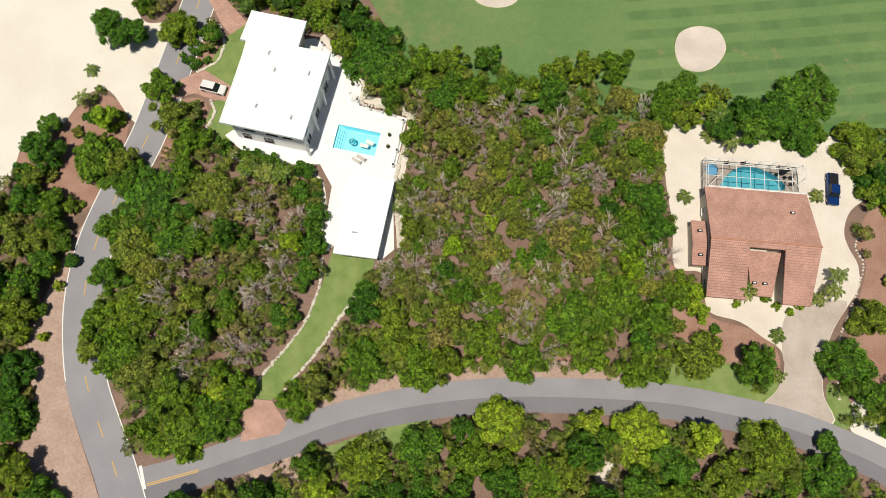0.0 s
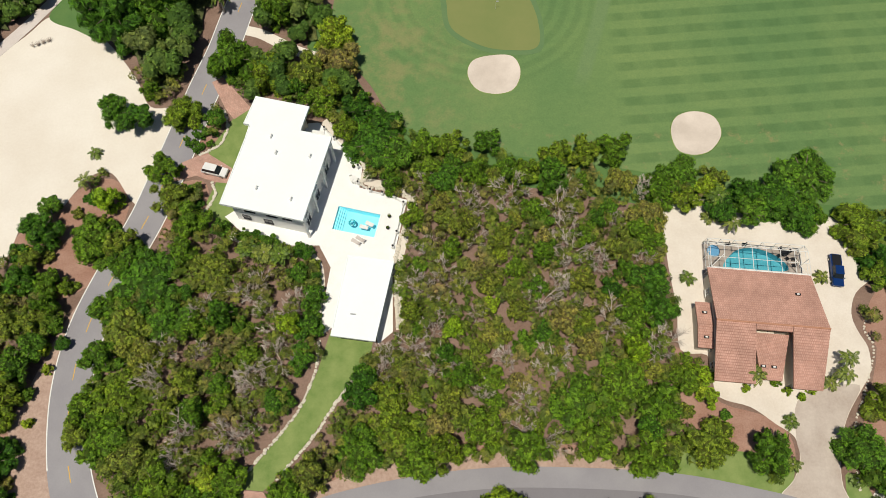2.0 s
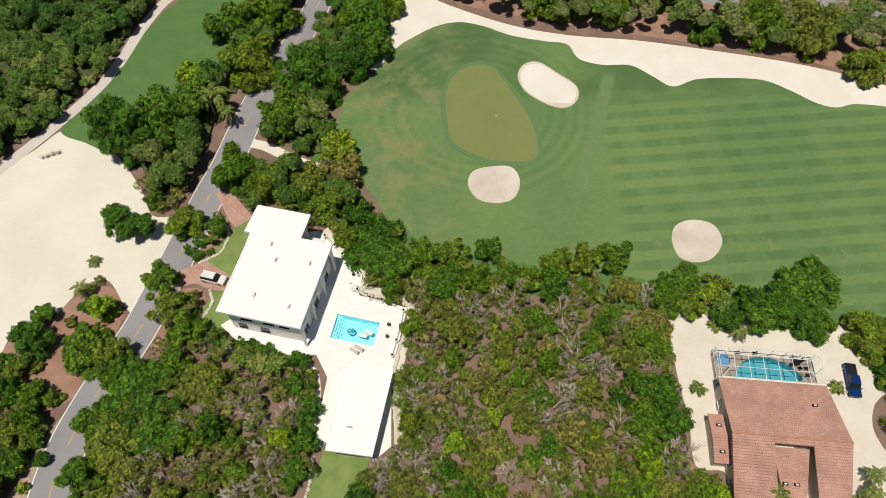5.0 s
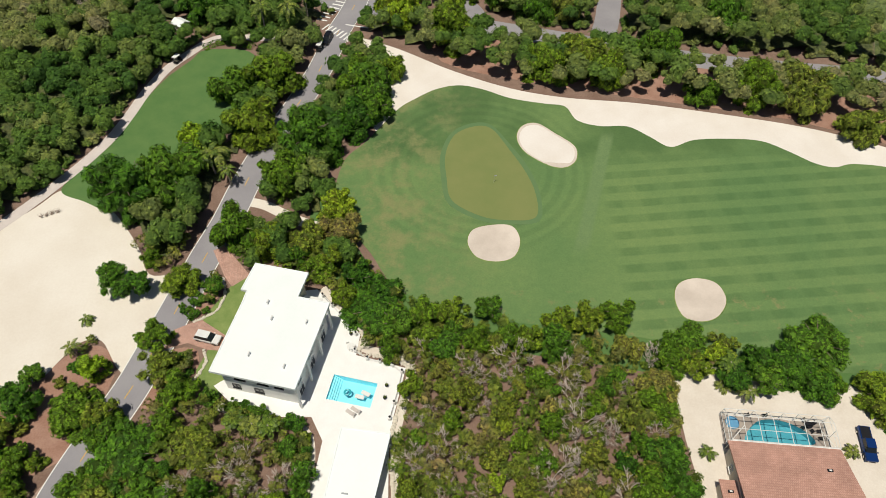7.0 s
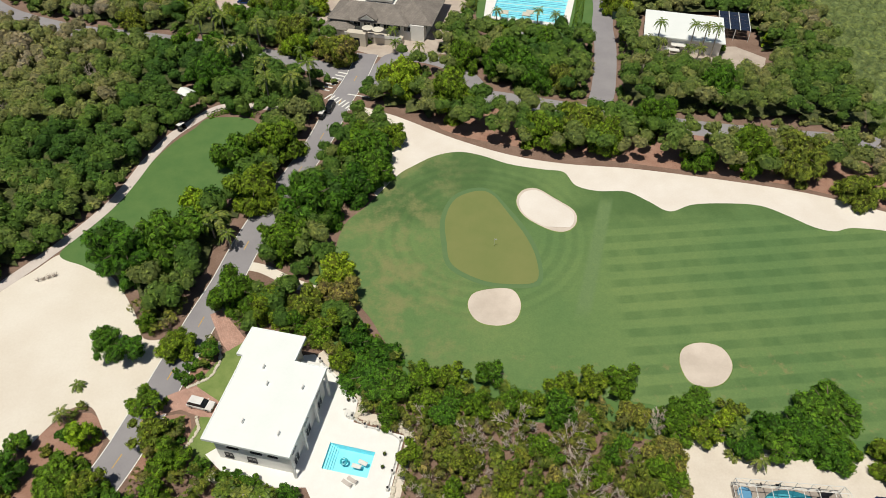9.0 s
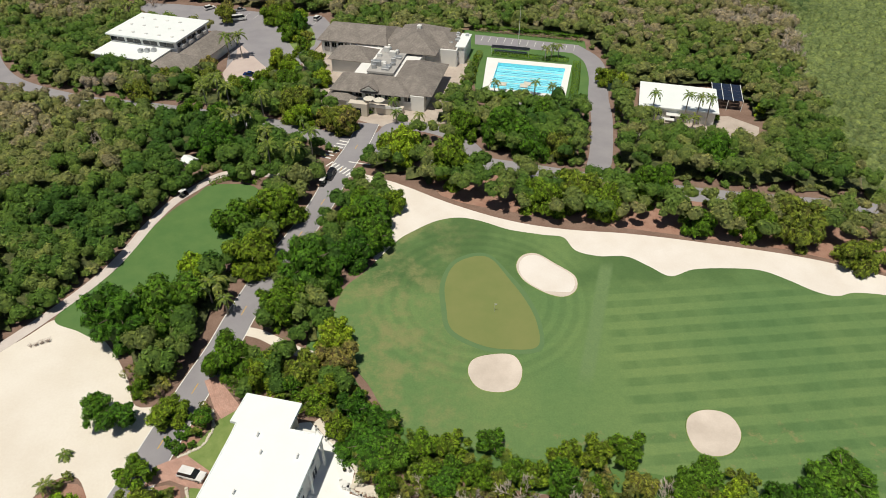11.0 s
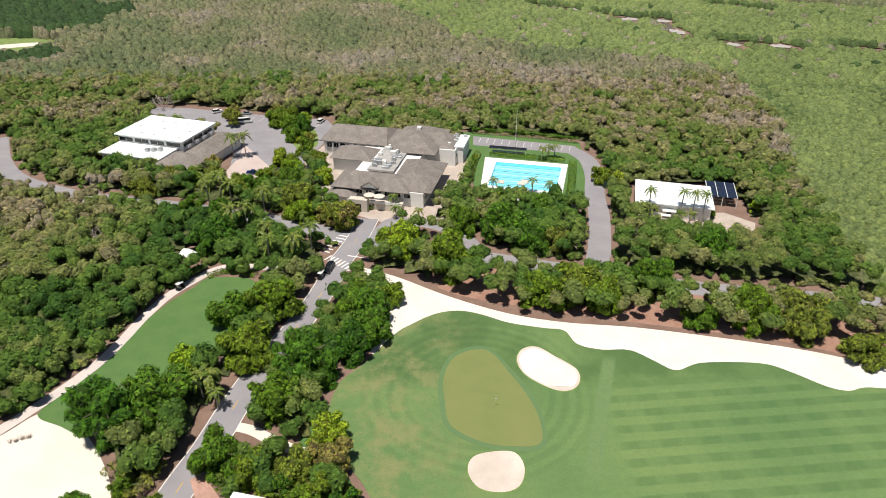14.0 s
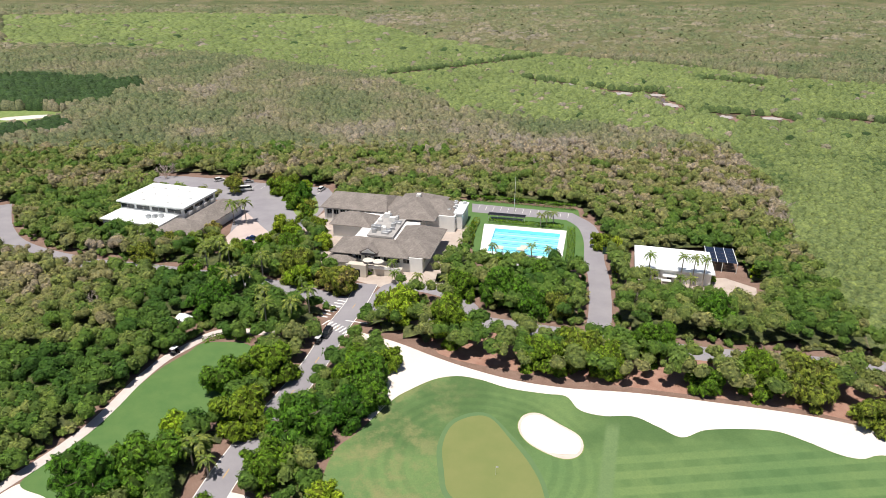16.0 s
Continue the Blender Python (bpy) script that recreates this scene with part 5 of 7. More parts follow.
part("flat_roof", box(25.4, -21.5, 5.5, 34.6, -2.5, 6.1), M["roof_felt"], club, "grey flat roof well with machinery")
# front block
part("wall", box(21, -34, 0, 48, -12.003, 5.0), M["white_wall"], club)
part("roof", hip(17.5, -35.5, 43.5, -22.5, 5.3, 3.4), M["shingle"], club, "grey-brown shingled hip roof")
part("roof", hip(35.5, -33.5, 50.5, -8.5, 5.25, 3.9), M["shingle"], club, "grey-brown shingled hip roof")
part("roof", hip(16.5, -38.2, 26.5, -31, 3.3, 1.5), M["shingle"], club, "grey-brown shingled hip roof")
part("wall", box(17.3, -37.4, 0, 25.2, -34.003, 3.3), M["white_wall"], club)
bm = roof_solid([(27.6, -35.6, 6.2), (33.6, -35.6, 6.2), (33.6, -30, 6.2), (27.6, -30, 6.2)], ([(30.6, -35.6, 8.0), (30.6, -30, 8.0)], [(0, 1, 4), (1, 2, 5, 4), (2, 3, 5), (3, 0, 4, 5)]), 0.15)
part("dormer", bm, M["shingle"], club, "small gable over the entrance front")
part("gable", roof_solid([(28.3, -35.75, 6.15), (32.9, -35.75, 6.15), (32.9, -35.65, 6.15), (28.3, -35.65, 6.15)], ([(30.6, -35.75, 7.6), (30.6, -35.65, 7.6)], [(0, 1, 4), (1, 2, 5, 4), (2, 3, 5), (3, 0, 4, 5)]), 0.05), M["white_paint"], club)
for k in range(7):
    window(club, 23.5 + 3.2 * k, -34.05, 2.9, 2.2, 1.6, 0)
for k in range(6):
    window(club, 48.05, -31 + 3.4 * k, 2.9, 2.0, 1.6, 90)
for k in range(5):
    window(club, 51.05, 3 + 2.8 * k, 3.0, 2.0, 1.8, 90)
part("porch", box(24, -38.5, 0, 42, -35.6, 2.2), M["stucco"], club, "cream entrance terrace")
part("railing", box(24, -38.6, 2.2, 42, -38.4, 3.1), M["white_paint"], club)
part("entrance", box(25.5, -41.0, 0, 31.5, -38.6, 4.2), M["stucco"], club, "cream entrance portico")
part("entrance_door", box(27.4, -41.06, 0.1, 29.6, -41.0, 2.7), M["glass_dark"], club)
part("flat_roof", box(47.2, 4, 6.0, 53.5, 16.5, 6.4), M["membrane"], club, "white flat roof end")
part("wall", box(51.003, 4.3, 0, 53.2, 16.2, 5.98), M["white_wall"], club)
part("cupola", box(35.2, 7.2, 9.8, 36.8, 8.8, 11.4, 0.1), M["white_paint"], club, "small white roof cupola")
rr_ = random.Random(5)
for k in range(16):
    u, v = rr_.uniform(26.2, 33.4), rr_.uniform(-20, -4)
    s, h = rr_.uniform(0.5, 1.3), rr_.uniform(0.7, 1.8)
    part("rooftop_unit", box(u - s, v - s * 0.7, 6.1, u + s, v + s * 0.7, 6.1 + h, 0.05), M["grey_metal"] if k % 3 else M["white_paint"], club, "metal air-conditioning unit")
for k in range(6):
    u, v = rr_.uniform(48, 52.5), rr_.uniform(5, 15)
    part("rooftop_unit", box(u - 0.6, v - 0.5, 6.4, u + 0.6, v + 0.5, 7.4, 0.05), M["grey_metal"], club, "metal air-conditioning unit")


def parasol(x, y, z, r, label="round pale parasol over a terrace table"):
    th = thing("parasol", x, y, z, 0, label, "parasol", "parasols")
    part("pole", rod((0, 0, 0), (0, 0, 2.4), 0.04, 0.04, 6), M["white_paint"], th)
    bm = bmesh.new()
    bmesh.ops.create_cone(bm, segments=10, radius1=r, radius2=0.05, depth=0.6, cap_ends=False, matrix=Matrix.Translation((0, 0, 2.4)))
    part("canopy", bm, M["shade_cloth"], th)


parasol(-22.2, 192.6, 3.0, 1.8)
parasol(-19.0, 191.6, 3.0, 1.8)

# sports hall
gym = thing("sports_hall", -120.9, 238.8, 0, -17, "white flat-roofed hall with a band of dark windows", "hall")
part("wall", box(1.0, 1.0, 0, 28.6, 20.6, 7.5), M["white_wall"], gym)
part("roof", box(0, 0, 7.5, 29.5, 21.6, 8.0, 0.05), M["membrane"], gym, "white flat roof")
for k in range(4):
    window(gym, 4.2 + 6.8 * k, 0.95, 5.2, 6.0, 1.7, 0)
for k in range(3):
    window(gym, 28.65, 4.0 + 6.3 * k, 5.2, 5.4, 1.7, 90)
for k in range(14):
    part("vent", box(4 + 5.4 * (k % 5) - 0.5, 3.5 + 6.5 * (k // 5) - 0.35, 8.0, 4 + 5.4 * (k % 5) + 0.5, 3.5 + 6.5 * (k // 5) + 0.35, 8.35, 0.04), M["white_paint"], gym)
part("wall", box(1.5, -9.5, 0, 25.5, 0.997, 4.4), M["white_wall"], gym)
part("lower_roof", box(0.8, -10.2, 4.4, 26.2, 0.9, 4.8, 0.05), M["membrane"], gym, "lower white flat roof")
for k in range(3):
    part("rooftop_unit", box(17 + 2.0 * k, -5.5 + k, 4.8, 18.4 + 2.0 * k, -4 + k, 6.0, 0.05), M["grey_metal"], gym)
part("wall", box(26.4, -11, 0, 40, -1, 3.9), M["white_wall"], gym)
part("roof", hip(25.6, -12.5, 41, 0.2, 4.0, 2.6), M["shingle"], gym, "grey-brown shingled roof")
part("wall", box(30.5, -1, 0, 40, 20, 3.9), M["white_wall"], gym)
part("roof", hip(29.6, -2.5, 41.5, 22, 4.05, 2.9), M["shingle"], gym, "grey-brown shingled roof")
for k in range(3):
    window(gym, 29.0 + 3.6 * k, -11.05, 1.2, 2.6, 1.8, 0)
for k in range(4):
    part("duct", box(28.7, 2.5 + 4.6 * k, 4.6, 29.8, 4.5 + 4.6 * k, 5.8, 0.1), M["white_paint"], gym)
sheet("lawn", [(-138.2, 246.5), (-134.1, 260.5), (-129, 268), (-122, 264), (-124, 242), (-131, 238.7)], 0.03, M["lawn"], "strip of lawn beside the white hall", "lawn")

# annexe by the courts
an = thing("annexe", 60.9, 189.2, 0, -14.5, "low white building with a flat white roof among palms", "building")
part("wall", box(0.8, 0.8, 0, 22.8, 16.2, 4.1), M["white_wall"], an)
part("roof", box(0, 0, 4.1, 23.7, 17.2, 4.5, 0.05), M["membrane"], an, "white flat roof")
for u in (3, 6.5, 13.5, 17.5):
    window(an, u, 0.75, 1.2, 1.8, 1.6, 0)
part("door", box(10, 0.7, 0.05, 11.4, 0.78, 2.3), M["dark_metal"], an, "dark entrance door")
part("awning", box(8.5, -1.4, 2.6, 12.8, 0.8, 2.8, 0.03), M["white_paint"], an)
part("canopy_roof", box(6.5, -3.2, 1.9, 11, -1.6, 2.1, 0.03), M["white_paint"], an)
pg = thing("solar_pergola", 85.8, 195.0, 0, -14.5, "white frame pergola carrying dark solar panels", "pergola")
for i in range(3):
    for j in range(2):
        part("post", box(0.2 + 4.4 * i, 0.2 + 11 * j, 0, 0.4 + 4.4 * i, 0.4 + 11 * j, 3.4), M["white_paint"], pg)
for i in range(4):
    part("beam", box(0.1 + 2.95 * i, 0, 3.4, 0.3 + 2.95 * i, 12.4, 3.6), M["white_paint"], pg)
for i in range(3):
    for j in range(5):
        part("solar_panel", box(0.35 + 2.95 * i, 0.3 + 2.4 * j, 3.5, 3.0 + 2.95 * i, 2.5 + 2.4 * j, 3.56), M["solar"], pg)
wall_s = thing("windscreen_fence", 52.5, 208.5, 0, -10, "dark green windscreen fence by the courts", "fence")
part("screen", box(3, 0, 0.1, 10.5, 0.06, 2.7), M["screen_green"], wall_s)
part("screen", box(3, 0, 0.1, 3.06, 9, 2.7), M["screen_green"], wall_s)
for k in range(4):
    part("post", rod((3 + 2.5 * k, -0.05, 0), (3 + 2.5 * k, -0.05, 2.8), 0.05, 0.05, 6), M["dark_metal"], wall_s)

# club pool
cp = thing("swimming_pool", 0, 0, 0, 0, "large blue lap pool with lane lines and white deck", "pool")
basin(cp, CLUB_WATER, 1.2, 0.1, M["pool_tile"], 0.0)
M["lane_blue"] = plain("lane float", (0.10, 0.35, 0.6), 0.5)
for k in range(1, 8):
    f = k / 8
    a = Vector(CLUB_WATER[3]).lerp(Vector(CLUB_WATER[0]), f)
    b = Vector(CLUB_WATER[2]).lerp(Vector(CLUB_WATER[1]), f)
    part("lane_line", rod((a.x + 0.1, a.y, 0.02), (b.x - 0.1, b.y, 0.02), 0.09, 0.09, 5), M["lane_blue"] if k % 2 else M["white_paint"], cp)
    a2, b2 = a.lerp(b, 0.06), a.lerp(b, 0.94)
    part("lane_mark", box(-0.15, 0, 0, (b2 - a2).length, 0.2, 0.02), M["lane_blue"], cp).matrix_basis = pose(a2.x, a2.y + 1.0, -1.08, 0, 0, math.degrees(math.atan2(b2.y - a2.y, b2.x - a2.x)))
sh2 = thing("pool_shelter", 18.5, 238.0, 0.05, -13, "low dark shade shelter behind the club pool", "shelter")
part("canopy", box(0, 0, 2.5, 14, 2.6, 2.7, 0.03), M["dark_metal"], sh2)
part("counter", box(1, 1, 0, 13, 2.2, 1.1), M["white_wall"], sh2)
for k in range(5):
    part("post", rod((0.2 + 3.4 * k, 0.2, 0), (0.2 + 3.4 * k, 0.2, 2.5), 0.05, 0.05, 6), M["white_paint"], sh2)
for x, y in ((27.5, 207.2), (28.8, 208.6), (20.5, 208.5)):
    cb = thing("shade_canopy", x, y, 0.1, -13, "small white shade canopy on the pool deck", "canopy", "deck canopies")
    part("canopy", hip(-1.3, -1.3, 1.3, 1.3, 2.3, 0.6), M["shade_cloth"], cb)
    for sx in (-1.2, 1.2):
        for sy in (-1.2, 1.2):
            part("post", rod((sx, sy, 0), (sx, sy, 2.2), 0.04, 0.04, 6), M["white_paint"], cb)
fp = thing("flagpole", 28.5, 239.5, 0, 0, "tall thin white flagpole behind the club pool", "flagpole")
part("pole", rod((0, 0, 0), (0, 0, 17), 0.12, 0.05, 8), M["white_paint"], fp)
part("finial", rod((0, 0, 17), (0, 0, 17.25), 0.1, 0.1, 8), M["chrome"], fp)
sg = thing("road_sign", -20.2, 161.5, 0, 0, "dark sign post beside the crossing", "sign")
part("post", rod((0, 0, 0), (0, 0, 2.4), 0.05, 0.05, 6), M["dark_metal"], sg)
part("panel", box(-0.4, -0.03, 1.6, 0.4, 0.03, 2.4), M["dark_metal"], sg)
stone_row(smooth_outline([(71.3, 36), (70.2, 33.5), (71.1, 30.6), (68.0, 23.8), (64.6, 17.5), (63.4, 12), (63.2, 8)], False, 4), 0.62, 0.26, 1, "row of white stones along the shell drive", "stone edgings")
stone_row(smooth_outline([(-14.6, 65.6), (-13.9, 63.0), (-14.4, 61.3), (-6.0, 58.8), (-7.6, 49.5), (-8.2, 45.2), (-7.3, 34)], False, 4), 0.6, 0.44, 2, "low wall of pale stones along the terrace", "stone edgings")
stone_row(smooth_outline([(-20.4, 32), (-20.6, 26.9), (-23.1, 20.3), (-28.0, 13.8), (-31.6, 9.4)], False, 4), 0.42, 0.34, 3, "row of pale stones along the grass lane", "stone edgings")
stone_row(smooth_outline([(-11.6, 29.6), (-13.2, 27.4), (-16.8, 22.1), (-20.2, 16.5), (-25.2, 10.4)], False, 4), 0.42, 0.34, 4, "row of pale stones along the grass lane", "stone edgings")
stone_row(smooth_outline([(-41.9, 78), (-40.8, 74), (-41.6, 70.5), (-43.6, 68.9), (-45.6, 68.0)], False, 4), 0.42, 0.38, 5, "curved row of pale stones round the planting bed", "stone edgings")
stone_row(smooth_outline([(-42.0, 62.0), (-41.2, 59.5), (-42.4, 56.5), (-44.4, 53.5)], False, 4), 0.42, 0.38, 6, "curved row of pale stones round the planting bed", "stone edgings")


# ---- vegetation
rng = np.random.default_rng(7)


def mesh_from(name, verts, quads, mat, tint=None):
    """A mesh of many loose quads."""
    me = bpy.data.meshes.new(name)
    nv, nq = len(verts), len(quads)
    me.vertices.add(nv)
    me.vertices.foreach_set("co", np.ascontiguousarray(verts, np.float32).ravel())
    me.loops.add(nq * 4)
    me.loops.foreach_set("vertex_index", np.ascontiguousarray(quads, np.int32).ravel())
    me.polygons.add(nq)
    me.polygons.foreach_set("loop_start", np.arange(0, nq * 4, 4, dtype=np.int32))
    if tint is not None:
        at = me.attributes.new("tint", "FLOAT", "POINT")
        at.data.foreach_set("value", np.ascontiguousarray(tint, np.float32))
    me.update(calc_edges=True)
    me.materials.append(mat)
    return me


def leaves(points, normals, sizes, rnd):
    """A bent four-cornered leaf spray at every point."""
    n = len(points)
    ref = rnd.normal(size=(n, 3))
    t = np.cross(normals, ref)
    t /= np.linalg.norm(t, axis=1, keepdims=True) + 1e-9
    b = np.cross(normals, t)
    s = sizes[:, None]
    w = s * rnd.uniform(0.5, 0.8, (n, 1))
    v = np.stack([points + t * s, points + b * w - normals * s * 0.25, points - t * s, points - b * w - normals * s * 0.25], 1)
    return v.reshape(-1, 3), np.arange(n * 4).reshape(n, 4)


def unit(a):
    return a / (np.linalg.norm(a, axis=-1, keepdims=True) + 1e-9)


def lobe_bodies(c, rr, rnd, squash=0.9, el=(64, 22, -22)):
    """A lumpy closed leaf mass for every lobe: three rings of six and a cap."""
    n = len(rr)
    e = np.radians(el)
    az = np.arange(6) * math.tau / 6
    rad = rr[:, None, None] * rnd.uniform(0.84, 1.14, (n, 3, 6))
    a = az[None, None] + rnd.uniform(0, 2, (n, 1, 1)) + np.array([0.0, 0.5, 0.0])[None, :, None]
    ce, se = np.cos(e)[None, :, None], np.sin(e)[None, :, None]
    V = np.stack([c[:, 0, None, None] + rad * ce * np.cos(a), c[:, 1, None, None] + rad * ce * np.sin(a), c[:, 2, None, None] + rad * se * squash], -1)
    k = np.arange(6)
    q = np.concatenate([np.stack([j * 6 + k, (j + 1) * 6 + k, (j + 1) * 6 + (k + 1) % 6, j * 6 + (k + 1) % 6], 1) for j in (0, 1)] + [np.array([[0, 1, 2, 3], [0, 3, 4, 5]])])
    return V.reshape(-1, 3), (np.arange(n)[:, None, None] * 18 + q[None]).reshape(-1, 4)


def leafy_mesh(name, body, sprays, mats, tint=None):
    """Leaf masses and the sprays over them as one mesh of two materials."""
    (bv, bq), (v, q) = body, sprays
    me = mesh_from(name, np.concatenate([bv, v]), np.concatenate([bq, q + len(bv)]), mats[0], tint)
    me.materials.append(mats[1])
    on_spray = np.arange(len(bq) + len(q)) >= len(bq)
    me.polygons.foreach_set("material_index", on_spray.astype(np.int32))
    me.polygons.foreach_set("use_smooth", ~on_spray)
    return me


def crown_cloud(seed, radius, base, top, lobes, count, size, low=-0.25):
    """Leaf sprays over a crown of overlapping lobes."""
    r = np.random.default_rng(seed)
    ang = r.uniform(0, math.tau, lobes)
    rad = np.sqrt(r.uniform(0, 1, lobes)) * radius * 0.78
    hh = (top - base)
    c = np.stack([rad * np.cos(ang), rad * np.sin(ang), base + hh * (0.38 + 0.36 * r.uniform(-1, 1, lobes)) - (rad / radius) ** 2 * hh * 0.25], 1)
    rr = radius * r.uniform(0.2, 0.42, lobes) * (1 - 0.25 * rad / radius)
    c[0], rr[0] = (0, 0, base + hh * 0.45), radius * 0.46
    rr = np.minimum(rr, hh * 0.55)
    pick = r.choice(lobes, count * 3, p=rr ** 2 / (rr ** 2).sum())
    d = unit(r.normal(size=(count * 3, 3)))
    keep = d[:, 2] > low - r.uniform(0, 0.4, count * 3)
    pick, d = pick[keep], d[keep]
    p = c[pick] + d * (rr[pick] * r.uniform(0.72, 1.08, len(pick)))[:, None] * (1, 1, 0.9)
    dist = np.linalg.norm(p[:, None] - c[None], axis=2) / rr[None]
    dist[np.arange(len(p)), pick] = 9
    out = dist.min(1) > 0.85
    p, d = p[out][:count], d[out][:count]
    nrm = unit(d + r.normal(size=d.shape) * 0.38 + (0, 0, 0.3))
    return lobe_bodies(c, rr * 0.84, r), leaves(p, nrm, size * r.uniform(0.6, 1.3, len(p)), r)


def tube_path(bm, pts, radii, sides=6):
    prev = None
    for i, (p, rad) in enumerate(zip(pts, radii)):
        d = (pts[min(i + 1, len(pts) - 1)] - pts[max(i - 1, 0)]).normalized()
        q = d.to_track_quat("Z", "Y")
        ring = [bm.verts.new(p + q @ Vector((rad * math.cos(k * math.tau / sides), rad * math.sin(k * math.tau / sides), 0))) for k in range(sides)]
        if prev:
            for k in range(sides):
                bm.faces.new((prev[k], prev[(k + 1) % sides], ring[(k + 1) % sides], ring[k]))
        prev = ring
    bm.faces.new(prev)


def trunk_mesh(seed, height, radius):
    r = random.Random(seed)
    bm = bmesh.new()
    lean = Vector((r.uniform(-0.4, 0.4), r.uniform(-0.4, 0.4), 0))
    pts = [Vector((0, 0, -0.1)), Vector((0, 0, height * 0.25)) + lean * 0.3, Vector((0, 0, height * 0.5)) + lean, Vector((0, 0, height * 0.8)) + lean * 1.3]
    g = 0.035 * height + 0.05
    tube_path(bm, pts, [g * 1.3, g, g * 0.75, g * 0.35])
    for k in range(5):
        a = k * math.tau / 5 + r.uniform(-0.5, 0.5)
        s = pts[1].lerp(pts[2], r.uniform(0.2, 1.0))
        e = s + Vector((math.cos(a) * radius * 0.65, math.sin(a) * radius * 0.65, height * r.uniform(0.22, 0.4)))
        tube_path(bm, [s, s.lerp(e, 0.5) + Vector((0, 0, 0.25)), e], [g * 0.5, g * 0.35, g * 0.12], 5)
    me = bpy.data.meshes.new("trunk")
    bm.to_mesh(me)
    bm.free()
    me.materials.append(M["bark"])
    return me


# the kinds of plants: (label, category, crown radius, base, top, lobes, leaf sprays, spray size, leaf material)
KINDS = {
    "deep": ("dense dark green broadleaf plant with a rounded crown", 3.2, 1.0, 6.0, 17, 680, 0.37, "deep"),
    "mid": ("green broadleaf plant with an uneven leafy crown", 3.0, 0.8, 5.2, 18, 640, 0.36, "mid"),
    "olive": ("olive-green plant with a thin open crown", 2.7, 0.8, 4.6, 15, 560, 0.32, "olive"),
    "lime": ("bright yellow-green leafy plant", 2.4, 0.6, 4.2, 13, 520, 0.33, "lime"),
}
VARIANTS, BIG = {}, {}
for kn, (kind, (label, R, zb, zt, lobes, cnt, size, leafname)) in enumerate(KINDS.items()):
    VARIANTS[kind] = []
    BIG[kind] = []
    for k in range(3):
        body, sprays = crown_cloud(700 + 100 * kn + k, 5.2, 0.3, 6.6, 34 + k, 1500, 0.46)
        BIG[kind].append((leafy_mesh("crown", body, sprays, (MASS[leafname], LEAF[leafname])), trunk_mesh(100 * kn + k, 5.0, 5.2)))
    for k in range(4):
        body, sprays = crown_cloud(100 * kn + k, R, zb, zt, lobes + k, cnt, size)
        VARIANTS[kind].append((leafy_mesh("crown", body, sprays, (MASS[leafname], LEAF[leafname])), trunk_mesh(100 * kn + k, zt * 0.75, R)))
CROWN_R = {k: v[1] for k, v in KINDS.items()}
_count = [0]


def tree(kind, x, y, r, tall=1.0, z=0.0, label=""):
    """One tree or shrub of the kind, with a crown of radius r."""
    big = r > 3.9
    crown, trunk = BIG[kind][_count[0] % 3] if big else VARIANTS[kind][_count[0] % 4]
    _count[0] += 1
    s = r / (5.2 if big else CROWN_R[kind])
    size = "tree" if r > 2.8 else "small_tree" if r > 2.2 else "shrub"
    root = new(size)
    root.matrix_world = pose(x, y, z, 0, 0, (_count[0] * 137.5) % 360) @ Matrix.Diagonal((s, s, s * tall, 1))
    tagged(root, label or KINDS[kind][0], size.replace("_", " "), {"tree": "trees of the estate", "small_tree": "small trees of the estate", "shrub": "shrubs of the thicket"}[size])
    for nm, me in (("trunk", trunk), ("crown", crown)):
        o = new(nm, me)
        o.parent = root
    return root


def twig_mesh(seed, n=150):
    r = random.Random(seed)
    bm = bmesh.new()

    def grow(p, d, length, rad, level):
        e = p + d * length
        q = d.to_track_quat("Z", "Y")
        ring = [[bm.verts.new(o + q @ Vector((w * math.cos(k * math.tau / 3), w * math.sin(k * math.tau / 3), 0))) for k in range(3)] for o, w in ((p, rad), (e, rad * 0.65))]
        for k in range(3):
            bm.faces.new((ring[0][k], ring[0][(k + 1) % 3], ring[1][(k + 1) % 3], ring[1][k]))
        if level:
            for _ in range(3 if level > 1 else 6):
                nd = (d + Vector((r.uniform(-1, 1), r.uniform(-1, 1), r.uniform(-0.35, 0.6))) * 0.75).normalized()
                grow(p.lerp(e, r.uniform(0.45, 1.0)), nd, length * r.uniform(0.5, 0.8), max(rad * 0.68, 0.016), level - 1)

    for k in range(6):
        a = k * math.tau / 6 + r.uniform(-0.4, 0.4)
        grow(Vector((0, 0, -0.05)), Vector((math.cos(a) * 0.75, math.sin(a) * 0.75, 1)).normalized(), r.uniform(0.8, 1.3), 0.034, 3)
    me = bpy.data.meshes.new("twig_crown")
    bm.to_mesh(me)
    bm.free()
    me.materials.append(M["twig"])
    return me


TWIGS = [twig_mesh(k) for k in range(4)]


def bare_bush(x, y, s):
    _count[0] += 1
    root = new("bare_bush")
    root.matrix_world = pose(x, y, 0, 0, 0, (_count[0] * 101) % 360) @ Matrix.Diagonal((s, s, s, 1))
    tagged(root, "leafless grey-brown bush of dry tangled twigs", "bush", "bare bushes in the thicket")
    o = new("twig_crown", TWIGS[_count[0] % 4])
    o.parent = root


